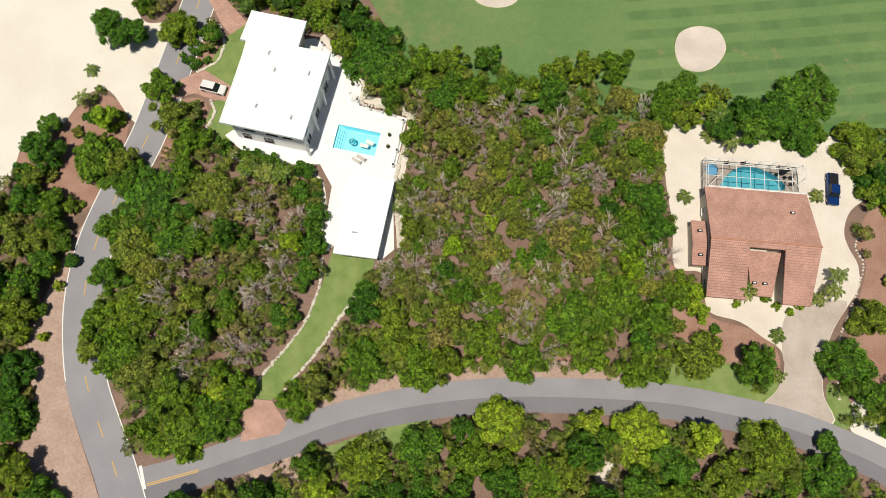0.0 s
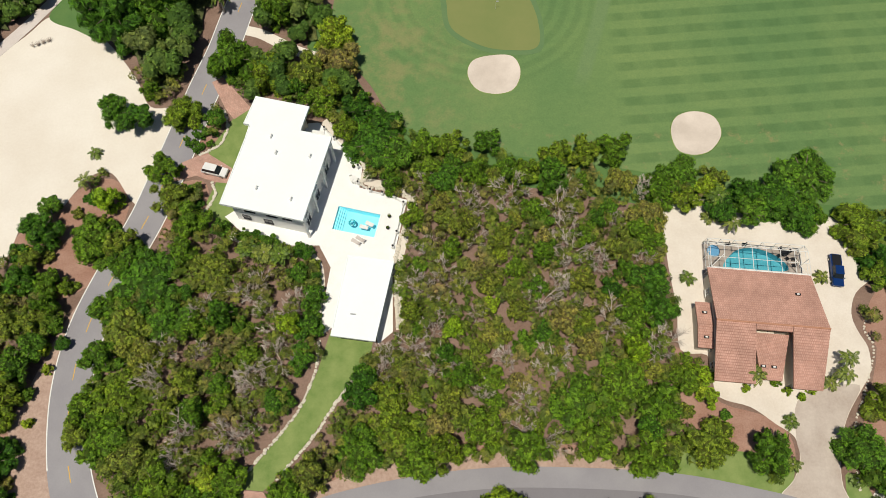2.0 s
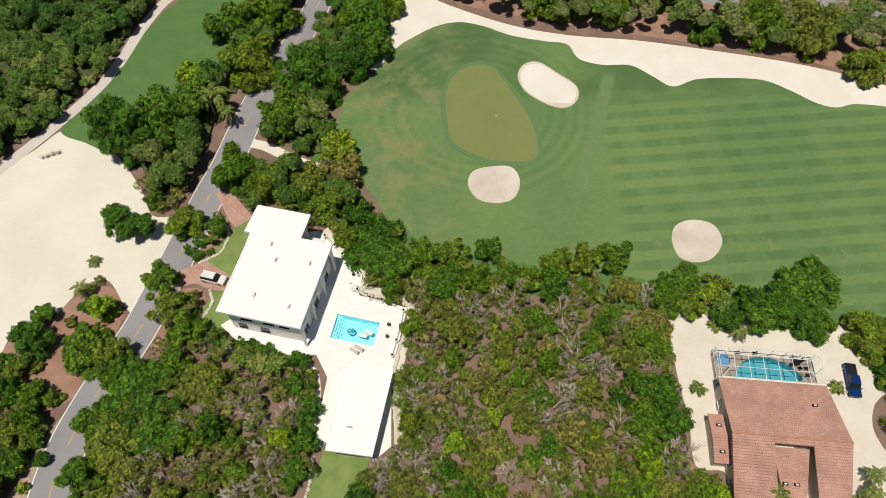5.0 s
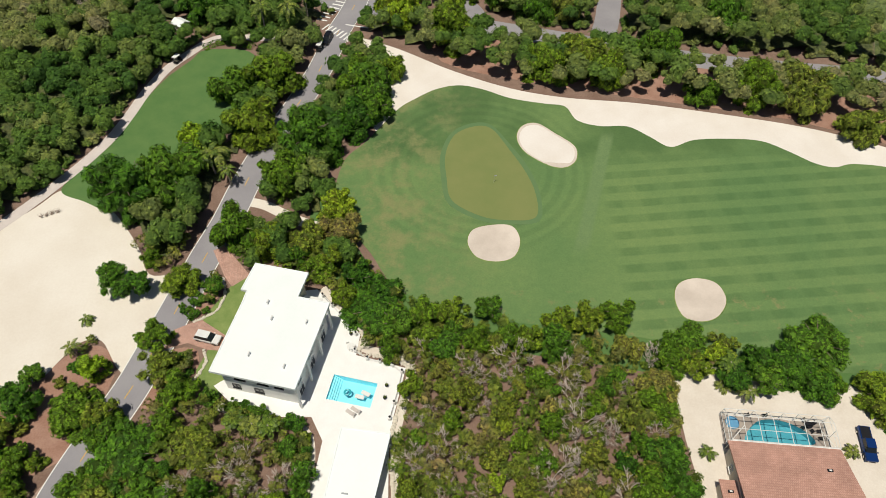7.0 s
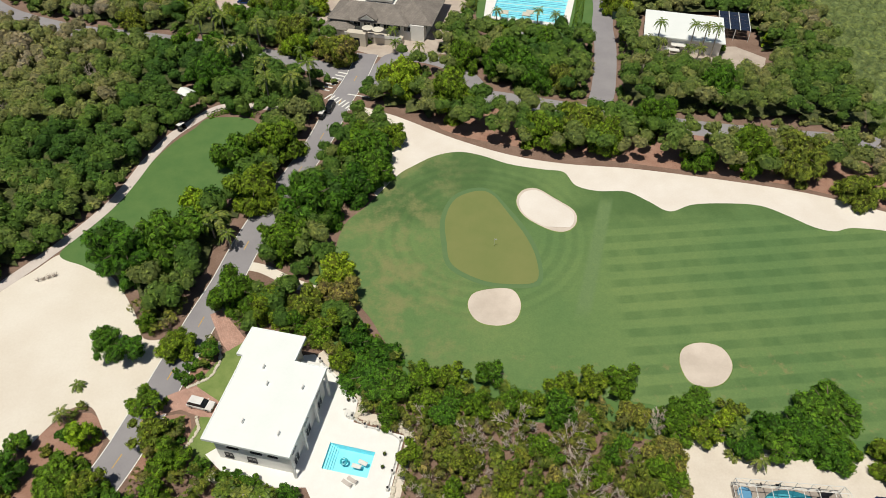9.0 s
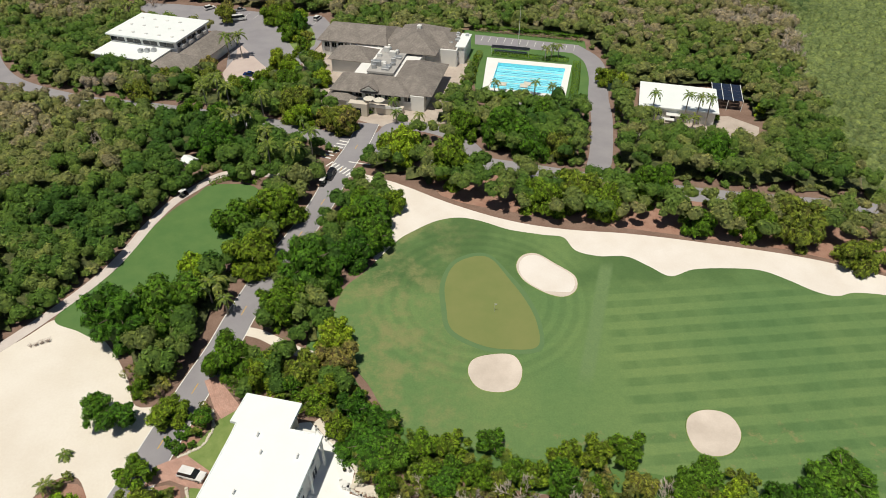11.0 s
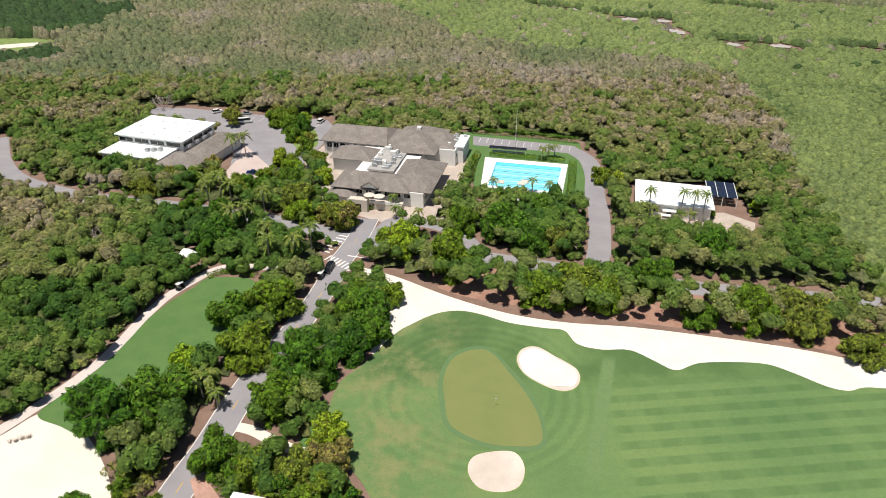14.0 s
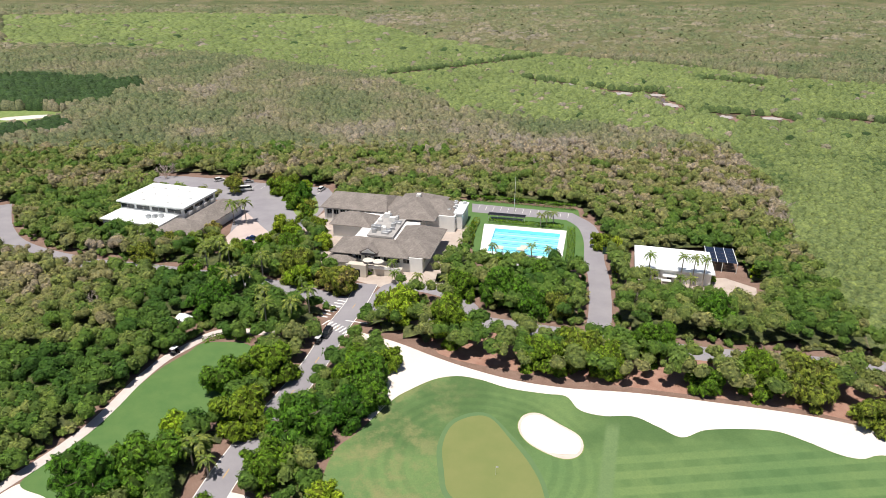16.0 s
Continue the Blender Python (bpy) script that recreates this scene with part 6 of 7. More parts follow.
def frond_mesh(seed, length, droop, fan=False):
    """A feather palm's crown: arching fronds with leaflets on both sides."""
    r = np.random.default_rng(seed)
    V, Q = [], []

    def quad(*p):
        Q.append([len(V) + i for i in range(4)])
        V.extend(p)

    fr = 15 if not fan else 18
    for k in range(fr):
        a = k * 2.399 + r.uniform(-0.2, 0.2)
        rise = 0.95 - 1.15 * (k / fr)
        d = np.array([math.cos(a), math.sin(a), 0.0])
        side = np.array([-math.sin(a), math.cos(a), 0.0])
        L = length * r.uniform(0.85, 1.1)
        up = np.array([0, 0, 1.0])

        def at(t):
            return d * (L * t * (1 - 0.18 * t)) + up * (L * (rise * t - droop * t * t))

        n = 9
        for i in range(n):
            t0, t1 = (0.12 + 0.88 * i / n), (0.12 + 0.88 * (i + 0.7) / n)
            p, q = at(t0), at(t1)
            w = L * (0.15 if not fan else 0.22) * math.sin(math.pi * min(0.96, 0.18 + 0.8 * t0))
            for s in (-1, 1):
                tip = side * s * w + d * w * 0.45 - up * w * 0.4
                quad(p, q, q + tip * 0.95 + d * 0.05, p + tip)
        p0, p1 = at(0), at(0.95)
        pm = at(0.5)
        for u, v in ((p0, pm), (pm, p1)):
            quad(u - side * 0.03 * length / 2, u + side * 0.03 * length / 2, v + side * 0.02, v - side * 0.02)
    return mesh_from("fronds", np.array(V), np.array(Q), LEAF["palm"])


FRONDS = [frond_mesh(1, 2.6, 0.75), frond_mesh(2, 2.6, 0.95), frond_mesh(3, 1.8, 0.55, True)]


def palm_trunk(seed, h):
    r = random.Random(seed)
    bm = bmesh.new()
    lx, ly = r.uniform(-0.06, 0.06) * h, r.uniform(-0.06, 0.06) * h
    pts = [Vector((lx * (t ** 2 - 1), ly * (t ** 2 - 1), h * t - (0.1 if t == 0 else 0))) for t in (0, 0.25, 0.5, 0.75, 1)]
    tube_path(bm, pts, [0.24, 0.19, 0.17, 0.16, 0.14], 7)
    me = bpy.data.meshes.new("trunk")
    bm.to_mesh(me)
    bm.free()
    me.materials.append(M["palm_bark"])
    return me


PALM_TRUNKS = {h: palm_trunk(h, h) for h in (1, 3, 4, 5, 7, 9, 10)}


def palm(x, y, h, s=1.0, kind=0):
    _count[0] += 1
    root = new("palm_tree")
    root.matrix_world = pose(x, y, 0, 0, 0, (_count[0] * 83) % 360)
    tagged(root, "palm with a slender grey trunk and arching green fronds" if kind < 2 else "low fan palm with stiff green leaves", "palm", "palms of the estate")
    t = new("trunk", PALM_TRUNKS[h])
    f = new("fronds", FRONDS[kind])
    f.matrix_basis = Matrix.Translation((0, 0, h - 0.1)) @ Matrix.Diagonal((s, s, s, 1))
    t.parent = f.parent = root


# where nothing tall grows
CLEAR = [(SAND_NORTH, 0), (FAIRWAY, 0.5), (SAND_WEST, 0), (GRASS_WEST, 0), (LANE, 0.3), (APRON, 0.2), (TERRACE, 0.4), (HOUSE_LAWN, 0), (DRIVE_NORTH, 0), (DRIVE_SOUTH, 0), (RED_PLOT, 0.2), (VERGE_WEST, 0), (CLUB_DECK, 2.5), (PARK_EAST, 1), (PARK_WEST, 1.5), (PARK_FRONT, 2.5), (TENNIS_PLOT, 0.5), (TURNING, 1), (ISLAND, 0), ([(9, 262), (55, 250), (50, 198), (40, 196), (12, 203)], 0), ([(-73, 163.5), (-69, 165), (-65.5, 161), (-67, 155), (-72, 158)], 0)]


def local_plan(x, y, rz, pts):
    return [tuple((pose(x, y, 0, 0, 0, rz) @ Vector((*p, 0)))[:2]) for p in pts]


BUILT = [local_plan(-44.3, 237.2, -13, [(-2, 21), (56, 21), (56, -8), (53, -36), (48, -42), (22, -43), (11, -31), (7, -14), (-2, -1)]),
         local_plan(-120.9, 238.8, -17, [(-2, 24), (43, 24), (43, -13), (-1, -11.5)]),
         [(58, 190), (64, 210), (98, 210), (96, 188), (84, 180)], [(-39, 52), (-18, 48), (-15, 68), (-32, 79), (-40, 79)]]
STREETS = [(ROAD_MAIN, 3.6), (ROAD_SIDE, 3.2), (ROAD_CLUB, 4.0), (CLUB_DRIVE, 3.5), (PORCH_DRIVE, 2.8), (PATH_WEST, 0.1), (SAND_PATH, 0.9)]


def open_ground(x, y, m):
    """True where a plant of reach m may stand."""
    ok = np.ones(np.shape(x), bool)
    for o, extra in CLEAR:
        ok &= ~inside(o, x, y) & (near_line(o, x, y, True) > m + extra)
    for o in BUILT:
        ok &= ~inside(o, x, y)
    for l, hw in STREETS:
        ok &= near_line(l[::3] + [l[-1]], x, y) > m + hw
    return ok


def scatter(x0, x1, y0, y1, step, seed):
    r = np.random.default_rng(seed)
    gx, gy = np.meshgrid(np.arange(x0, x1, step), np.arange(y0, y1, step * 0.87))
    gx = gx + (np.arange(gx.shape[0]) % 2)[:, None] * step / 2
    return (gx + r.uniform(-0.36, 0.36, gx.shape) * step).ravel(), (gy + r.uniform(-0.36, 0.36, gy.shape) * step).ravel(), r


def soft_noise(x, y, scale, seed):
    """Smooth random values, 0 to 1, over the plan."""
    r = np.random.default_rng(seed)
    g = r.uniform(0, 1, (64, 64))
    u, v = (x / scale) % 64, (y / scale) % 64
    i, j = u.astype(int) % 64, v.astype(int) % 64
    fu, fv = u - np.floor(u), v - np.floor(v)
    fu, fv = fu * fu * (3 - 2 * fu), fv * fv * (3 - 2 * fv)
    a, b, c, d = g[j, i], g[j, (i + 1) % 64], g[(j + 1) % 64, i], g[(j + 1) % 64, (i + 1) % 64]
    return (a * (1 - fu) + b * fu) * (1 - fv) + (c * (1 - fu) + d * fu) * fv


def grove(name, x, y, r, top, tint, per, size, mats, label, seed, lobes=3, category="woods", flat=0.3):
    """Many plants joined into one body of leaves."""
    rr = np.random.default_rng(seed)
    n = len(x)
    la = rr.uniform(0, math.tau, (n, lobes))
    lr = rr.uniform(0.15, 0.6, (n, lobes)) * r[:, None]
    cx, cy = x[:, None] + lr * np.cos(la), y[:, None] + lr * np.sin(la)
    rad = r[:, None] * rr.uniform(0.42, 0.68, (n, lobes))
    cz = top[:, None] - rad * rr.uniform(0.9, 1.5, (n, lobes))
    k = rr.integers(0, lobes, (n, per))
    take = np.arange(n)[:, None]
    d = unit(rr.normal(size=(n, per, 3)))
    d[..., 2] = np.where(d[..., 2] < -0.3, -d[..., 2], d[..., 2])
    ra = rad[take, k] * rr.uniform(0.75, 1.05, (n, per))
    p = np.stack([cx[take, k], cy[take, k], cz[take, k]], -1) + d * ra[..., None]
    p[..., 2] = np.maximum(p[..., 2], 0.15)
    nrm = unit(d + rr.normal(size=d.shape) * 0.4 + (0, 0, flat))
    s = (size * rr.uniform(0.6, 1.3, (n, per)) * (r / r.mean())[:, None])
    v, q = leaves(p.reshape(-1, 3), nrm.reshape(-1, 3), s.ravel(), rr)
    if len(mats) == 1:
        me = mesh_from(name, v, q, mats[0], np.repeat(tint, per * 4))
    else:
        body = lobe_bodies(np.stack([cx, cy, cz], -1).reshape(-1, 3), rad.ravel() * 0.82, rr)
        me = leafy_mesh(name, body, (v, q), mats, np.concatenate([np.repeat(tint, lobes * 18), np.repeat(tint, per * 4)]))
    return tagged(new(name, me), label, category, kind="stuff")


def domes(name, x, y, r, top, tint, mat, label, seed, category="woods", per=4, size=0.28):
    """Far crowns, each a rough leafy dome, joined into one body."""
    rr = np.random.default_rng(seed)
    hz = np.maximum(r * rr.uniform(0.62, 0.95, len(x)), top - 0.7)
    V, q = lobe_bodies(np.stack([x, y, top - hz], -1), r, rr, 1.0, (66, 30, -4))
    # stretch each crown to its own height
    c = np.repeat(top - hz, 18)
    V[:, 2] = c + (V[:, 2] - c) * np.repeat(hz / r, 18)
    # loose boughs standing out of each crown
    dry = tint < 0.69
    x, y, r, top, hz = x[dry], y[dry], r[dry], top[dry], hz[dry]
    d = unit(rr.normal(size=(len(x), per, 3)) + (0, -0.25, 0.5))
    d[..., 2] = np.abs(d[..., 2])
    p = np.stack([x, y, top - hz], -1)[:, None] + d * np.stack([r, r, hz], -1)[:, None] * rr.uniform(0.9, 1.08, (len(x), per, 1))
    sprays = leaves(p.reshape(-1, 3), unit(d + rr.normal(size=d.shape) * 0.35).reshape(-1, 3), np.repeat(r, per) * size * rr.uniform(0.6, 1.3, len(x) * per), rr)
    me = leafy_mesh(name, (V, q), sprays, (mat, mat), np.concatenate([np.repeat(tint, 18), np.repeat(tint[dry], per * 4)]))
    return tagged(new(name, me), label, category, kind="stuff")


GREY = [(52, 325, 24), (136, 262, 13), (128, 235, 12), (140, 300, 10), (-42, 345, 18), (-215, 365, 22), (-130, 352, 14), (90, 800, 60), (-60, 950, 60)]


def greyed(t, x, y):
    """Dead grey stands among the far woods."""
    for gx, gy, gr in GREY:
        t = t + 0.3 * np.exp(-((x - gx) ** 2 + (y - gy) ** 2) / gr ** 2)
    return np.clip(t, 0, 0.68)


# the single trees near the houses, one by one: kind, x, y, crown radius, height factor
WOOD_N = [('deep', -16.7, 131.0, 6.9), ('deep', -19.9, 120.7, 5.5), ('deep', -29.2, 113.1, 7.7), ('mid', -33.2, 102.6, 6.1), ('lime', -21.7, 94.4, 4.4), ('deep', -64.2, 97.7, 8.3), ('deep', -56.4, 101.0, 7.9), ('mid', -42.4, 117.9, 6.7), ('mid', -40.7, 135.4, 7.5), ('lime', -54.1, 113.7, 4.8), ('mid', -40.4, 87.7, 5.5), ('mid', -34.0, 84.6, 4.5), ('mid', -25.8, 84.7, 4.5), ('olive', -20.0, 87.3, 4.7), ('deep', -12.8, 69.5, 6.3), ('deep', -49.3, 131.1, 6.0), ('mid', -12.6, 141.0, 4.3)]
WEST = [('deep', -61.1, 75.4, 4.1), ('deep', -56.7, 74.8, 4.0), ('mid', -49.2, 76.2, 4.4), ('mid', -50.4, 63.7, 4.0), ('mid', -48.2, 57.6, 3.9), ('mid', -43.2, 53.1, 4.2), ('mid', -60.0, 50.0, 5.7), ('lime', -59.5, 57.0, 3.8), ('deep', -69.0, 50.5, 4.3), ('deep', -69.4, 56.6, 2.8), ('mid', -54.7, 48.3, 4.3), ('deep', -71.2, 42.3, 3.8), ('mid', -67.0, 41.0, 3.4), ('mid', -70.5, 35.2, 3.9), ('deep', -68.2, 27.0, 4.2), ('deep', -68.0, 13.0, 4.7), ('mid', -69.4, 20.0, 3.6), ('deep', -67.4, 6.0, 4.5), ('mid', -67.6, -0.5, 3.4), ('deep', -61.4, -7.0, 5.2), ('mid', -64.6, -2.6, 4.0)]
BLOCK = [('mid', -54.0, 46.4, 4.4), ('mid', -54.6, 37.3, 4.6), ('mid', -54.4, 28.6, 4.0), ('mid', -55.4, 21.2, 3.6), ('mid', -55.9, 16.6, 3.4), ('deep', -49.6, 41.8, 7.0), ('mid', -51.4, 34.3, 5.9), ('deep', -44.7, 35.4, 5.0), ('mid', -39.2, 43.6, 4.4), ('mid', -44.6, 47.0, 3.7), ('mid', -52.5, 16.3, 5.7), ('mid', -50.9, 22.6, 5.0), ('mid', -48.1, 13.4, 4.5), ('mid', -40.9, 2.8, 5.5), ('mid', -35.4, 5.6, 4.8), ('mid', -42.0, 9.1, 4.2), ('mid', -22.9, 8.6, 4.0), ('deep', -24.4, 43.6, 2.6), ('deep', -21.2, 38.9, 3.1), ('deep', -21.8, 33.9, 3.2), ('deep', -23.0, 29.1, 2.8), ('deep', -25.7, 21.6, 3.0), ('mid', -32.2, 9.9, 3.7), ('olive', -48.8, 28.8, 4.4)]
MIDROW = [('deep', -11.8, 71.0, 6.6), ('deep', -8.3, 66.4, 4.2), ('mid', -12.6, 14.1, 4.7), ('mid', -7.4, 18.5, 5.0), ('mid', -3.8, 13.2, 4.5), ('mid', -8.4, 22.7, 4.0), ('mid', 5.9, 16.7, 4.3), ('mid', 13.0, 14.1, 4.0), ('mid', 21.1, 21.0, 5.5), ('mid', 27.6, 24.7, 5.8), ('mid', 23.6, 15.8, 4.2), ('mid', 31.3, 13.2, 4.3), ('mid', 33.9, 21.2, 4.2), ('deep', 34.9, 41.9, 4.4), ('deep', 35.8, 35.9, 4.1), ('mid', 31.5, 34.5, 3.9), ('mid', 35.6, 50.6, 4.5), ('deep', -12.7, 25.8, 2.8)]
BELT = [('mid', 43.6, 57.7, 3.2), ('deep', 49.3, 55.6, 3.4), ('deep', 54.0, 54.5, 3.6), ('deep', 59.5, 56.4, 4.4), ('mid', 64.9, 53.9, 3.4), ('mid', 72.4, 49.2, 3.2), ('lime', 47.4, 59.4, 3.0), ('mid', 39.3, 58.6, 3.4), ('mid', 74.0, 43.5, 3.0), ('deep', 66.2, 62.2, 6.7), ('deep', 43.3, 62.7, 4.4), ('deep', 59.2, 57.8, 5.1), ('deep', 54.3, 57.9, 4.0), ('deep', 63.2, 54.2, 4.7), ('mid', 73.3, 52.3, 5.5), ('deep', 76.0, 45.0, 4.7), ('mid', 49.0, 61.6, 3.3), ('mid', 31.3, 67.6, 3.9), ('mid', 26.2, 67.1, 3.9), ('mid', 21.1, 66.5, 3.8), ('deep', 9.0, 69.0, 3.6), ('mid', 1.8, 68.3, 3.8), ('mid', -3.2, 67.7, 4.0), ('olive', 35.9, 53.3, 4.5), ('mid', 14.9, 63.3, 3.5)]
SOUTH = [('mid', 40.7, 15.3, 4.8), ('mid', 49.5, 14.0, 4.3), ('lime', 9.1, 4.7, 5.0), ('deep', -3.7, 1.4, 4.6), ('mid', -12.0, -1.4, 5.0), ('mid', 3.9, -0.2, 4.4), ('lime', 30.2, 3.0, 5.5), ('lime', 39.9, 3.0, 4.2), ('mid', 49.3, 0.5, 5.8), ('deep', 34.9, -1.9, 4.6), ('lime', 23.1, 5.1, 3.1), ('mid', 43.3, -3.5, 4.2), ('deep', 59.5, 1.7, 2.3), ('deep', 64.5, 13.9, 5.0), ('deep', 66.7, 8.8, 3.4), ('mid', 14.8, -2.6, 4.5), ('lime', -18.8, -4.2, 3.6), ('deep', 58.0, -3.5, 5.0), ('mid', 69.2, 21.2, 3.9)]
CLUB = [('lime', -11.6, 165.0, 7.9), ('mid', 3.2, 156.3, 8.5), ('deep', 18.2, 173.7, 8.3), ('deep', 25.7, 167.0, 6.5), ('mid', 25.7, 141.2, 6.3), ('mid', 34.6, 143.8, 7.0), ('mid', 40.8, 138.7, 5.8), ('mid', 54.0, 146.4, 7.0), ('deep', 74.8, 160.6, 7.4), ('mid', -19.0, 134.0, 6.6), ('deep', -15.6, 124.9, 5.3), ('olive', -30.2, 180.8, 6.9), ('mid', 62.6, 131.8, 4.9), ('mid', 74.6, 131.4, 6.8), ('mid', 85.8, 129.0, 7.3), ('mid', 95.0, 118.3, 5.4), ('mid', 6.8, 177.2, 6.0), ('mid', 33.7, 167.0, 5.5), ('deep', -63.7, 167.3, 7.4), ('mid', -43.6, 190.2, 7.2)]
SHRUBS = [(-65.9, 23.2, 1.5), (-65.0, 18.6, 1.2), (-67.0, 15.2, 1.6), (-65.8, 9.8, 1.3), (-66.4, 3.6, 1.8), (-63.6, 27.4, 1.2), (-62.2, 31.6, 1.5), (-64.8, -2.4, 1.6), (-63.9, 34.4, 2.0), (-65.2, 30.2, 1.8), (-62.8, 58.0, 1.5), (-65.0, 55.6, 1.3), (-59.8, 53.4, 1.9), (-71.0, 51.2, 2.1), (-73.2, 47.6, 2.2), (-71.8, 41.2, 2.1), (-66.6, 43.0, 2.0), (-59.2, 50.4, 1.5), (-57.0, 51.6, 1.2), (-68.6, 47.4, 1.8), (-63.6, 41.4, 1.9), (76.5, 40.5, 1.6), (77.5, 33.0, 1.9), (74.8, 27.4, 1.6), (72.6, 20.6, 1.8), (66.6, 12.4, 1.5), (44.6, 19.6, 1.1), (38.4, 20.4, 1.5), (84, 187, 2.4), (99, 190, 2.8), (101, 197, 3.0), (100, 204, 3.0), (60, 186, 2.0), (57, 193, 2.4)]
PALM_LOW = [(-33.4, 47.8, 3), (-30.4, 46.9, 3), (-27.8, 46.6, 3), (-64.5, 68.2, 1), (-64.2, 61.2, 3), (-55.9, 25.1, 1), (-56.6, 21.9, 1), (49.4, 25.4, 4), (65.0, 28.2, 3), (64.0, 25.6, 3), (62.2, 24.6, 1), (54.6, 18.6, 1), (53.4, 12.2, 1), (50.7, 52.5, 3), (47.5, 54.4, 1), (65.0, 43.0, 1), (42.0, 42.9, 1), (-13.4, 26.2, 1)]
PALM_TALL = [(-76.5, 202.5, 7), (-54.2, 187.5, 10), (-60.9, 175.0, 10), (-57.2, 176.9, 10), (-36.3, 165.8, 9), (-39.1, 157.4, 10), (-46.5, 159.0, 9), (-49.6, 170.2, 7), (-72.6, 191.7, 10), (-70.5, 198.8, 10), (-66.0, 193.5, 9), (-76.3, 234.5, 9), (-72.3, 235.7, 9), (-14.7, 192.5, 5), (48.6, 57.2, 4), (-41.2, 180.9, 5), (-13.6, 186.5, 4), (-6.5, 184.8, 4), (1.9, 180.6, 5), (10.5, 220.6, 5), (7.8, 208.9, 5), (17.9, 205.3, 5), (30.8, 204.4, 5), (36.1, 202.3, 5), (37.7, 232.2, 5), (40.4, 234.3, 5), (42.7, 234.3, 5), (64.7, 187.0, 10), (61.1, 186.1, 5), (65.6, 185.0, 5), (74.2, 185.2, 10), (77.6, 184.4, 10), (80.4, 183.6, 10), (72.8, 181.3, 5), (75.6, 180.5, 5), (-128, 266, 7), (-125.3, 272.3, 7), (-47.4, 106.1, 7), (-49.2, 105.6, 7), (-45.0, 103.0, 5)]
CLUB_MORE = [("mid", -50.2, 237.4, 4), ("lime", -40, 213.2, 4.4), ("mid", -52, 209, 5), ("mid", -78, 214, 4.5), ("olive", -80, 222, 3.6), ("mid", -60.1, 262.3, 5.4), ("olive", -87.6, 276.5, 4.6), ("mid", -67.0, 269, 5.6), ("lime", -56.5, 227, 4.6), ("mid", -59, 213, 4.5), ("mid", -66.5, 204, 5), ("mid", -62.5, 273, 5.0), ("deep", -56.5, 262, 5.2), ("mid", -57.0, 252, 4.4), ("lime", -51.6, 219.4, 4.6), ("mid", -43.4, 226.4, 4.6), ("olive", -85.6, 268.5, 4.2), ("lime", -42.9, 185.2, 5.2), ("olive", -29, 181, 6.6), ("mid", -77.9, 188.8, 5), ("deep", -68, 186, 5), ("mid", -91.2, 210.9, 5), ("olive", -97, 201.6, 5), ("deep", -64, 206, 4.6), ("mid", -64.4, 270.7, 4.6), ("mid", -58.4, 262, 5), ("lime", -55.2, 265, 4), ("olive", -68.7, 275.4, 4), ("olive", -87.4, 277.3, 3.6), ("mid", -52.5, 224.1, 4), ("mid", -49.4, 238, 3.4), ("mid", -82.7, 208.6, 5), ("olive", -92, 212.8, 4.5), ("deep", -58.2, 204.4, 4.5), ("mid", 56, 213, 4.6), ("lime", 59, 206, 4), ("mid", 20, 190, 5), ("deep", 30, 186, 6), ("mid", -49, 206, 6), ("olive", -34, 184.6, 5), ("mid", -47, 197, 5)]
SINGLE = [row for rows in (WOOD_N, WEST, BLOCK, MIDROW, BELT, SOUTH, CLUB, CLUB_MORE) for row in rows]
for kind, x, y, r in SINGLE:
    tree(kind, x, y, r * (1.0 if 84 < y < 150 else 0.9), 1.35 if y > 150 else 1.25 if y > 84 else min(1.0, 7.4 / (1.75 * r)) if r > 3.4 else 0.95)
for i, (x, y, h) in enumerate(PALM_LOW):
    palm(x, y, h, 1.25 if i < 3 else 0.7 if h == 1 else 0.8, 2 if i < 3 else i % 2)
for i, (x, y, h) in enumerate(PALM_TALL):
    palm(x, y, h, (1.0 if x > 50 else 1.45) if h > 5 else 0.95, i % 2)

for i, (x, y, r) in enumerate(SHRUBS):
    tree(("mid", "lime", "deep", "olive")[i % 4], x, y, r, 0.9, label="leafy shrub growing in the mulch and bare earth")

BEDS = [(-46.6, 72.4), (-44.9, 69.7), (-47.2, 70.0), (-43.4, 76.4), (-43.6, 73.4), (-46.8, 75.6), (-45.2, 76.2), (-44.6, 72.9), (-48.0, 71.2), (-45.8, 68.9), (-43.2, 78.0), (-46.4, 60.4), (-44.9, 55.6), (-46.2, 56.4), (-43.6, 57.6), (-47.4, 60.2), (-44.1, 74.8), (-42.8, 72.6), (-43.2, 70.2), (-45.4, 71.8), (-45.9, 74), (-46.4, 70.4), (-44.4, 77), (-45.3, 60.6), (-43.8, 59.2), (-44.6, 57), (-46.5, 58.3), (-47.5, 55.3), (-45.6, 54.2), (-48.2, 58.8)]
for i, (x, y) in enumerate([(-35, 51), (-32.5, 50.3), (-30, 49.4), (-27.5, 48.2), (-25, 48), (-23.2, 47.4), (-21.9, 45.4), (-21.5, 43), (-21.4, 40.5), (-21.5, 38), (-21.4, 35.6), (-21, 33), (-22.6, 30), (-23.4, 27)]):
    tree("deep" if i % 3 else "mid", x, y, 1.35 + 0.2 * (i % 3), 1.0, label="dense green shrub along the terrace edge")
for i, (x, y) in enumerate([(-61, 265), (-57.5, 266), (-58.5, 259), (-54, 262), (-53, 255), (-50.5, 252), (-52, 246), (-55.5, 250)]):
    tree(("mid", "lime", "olive")[i % 3], x, y, 1.6 + 0.5 * (i % 3), 0.9, label="leafy shrub on the parking island")
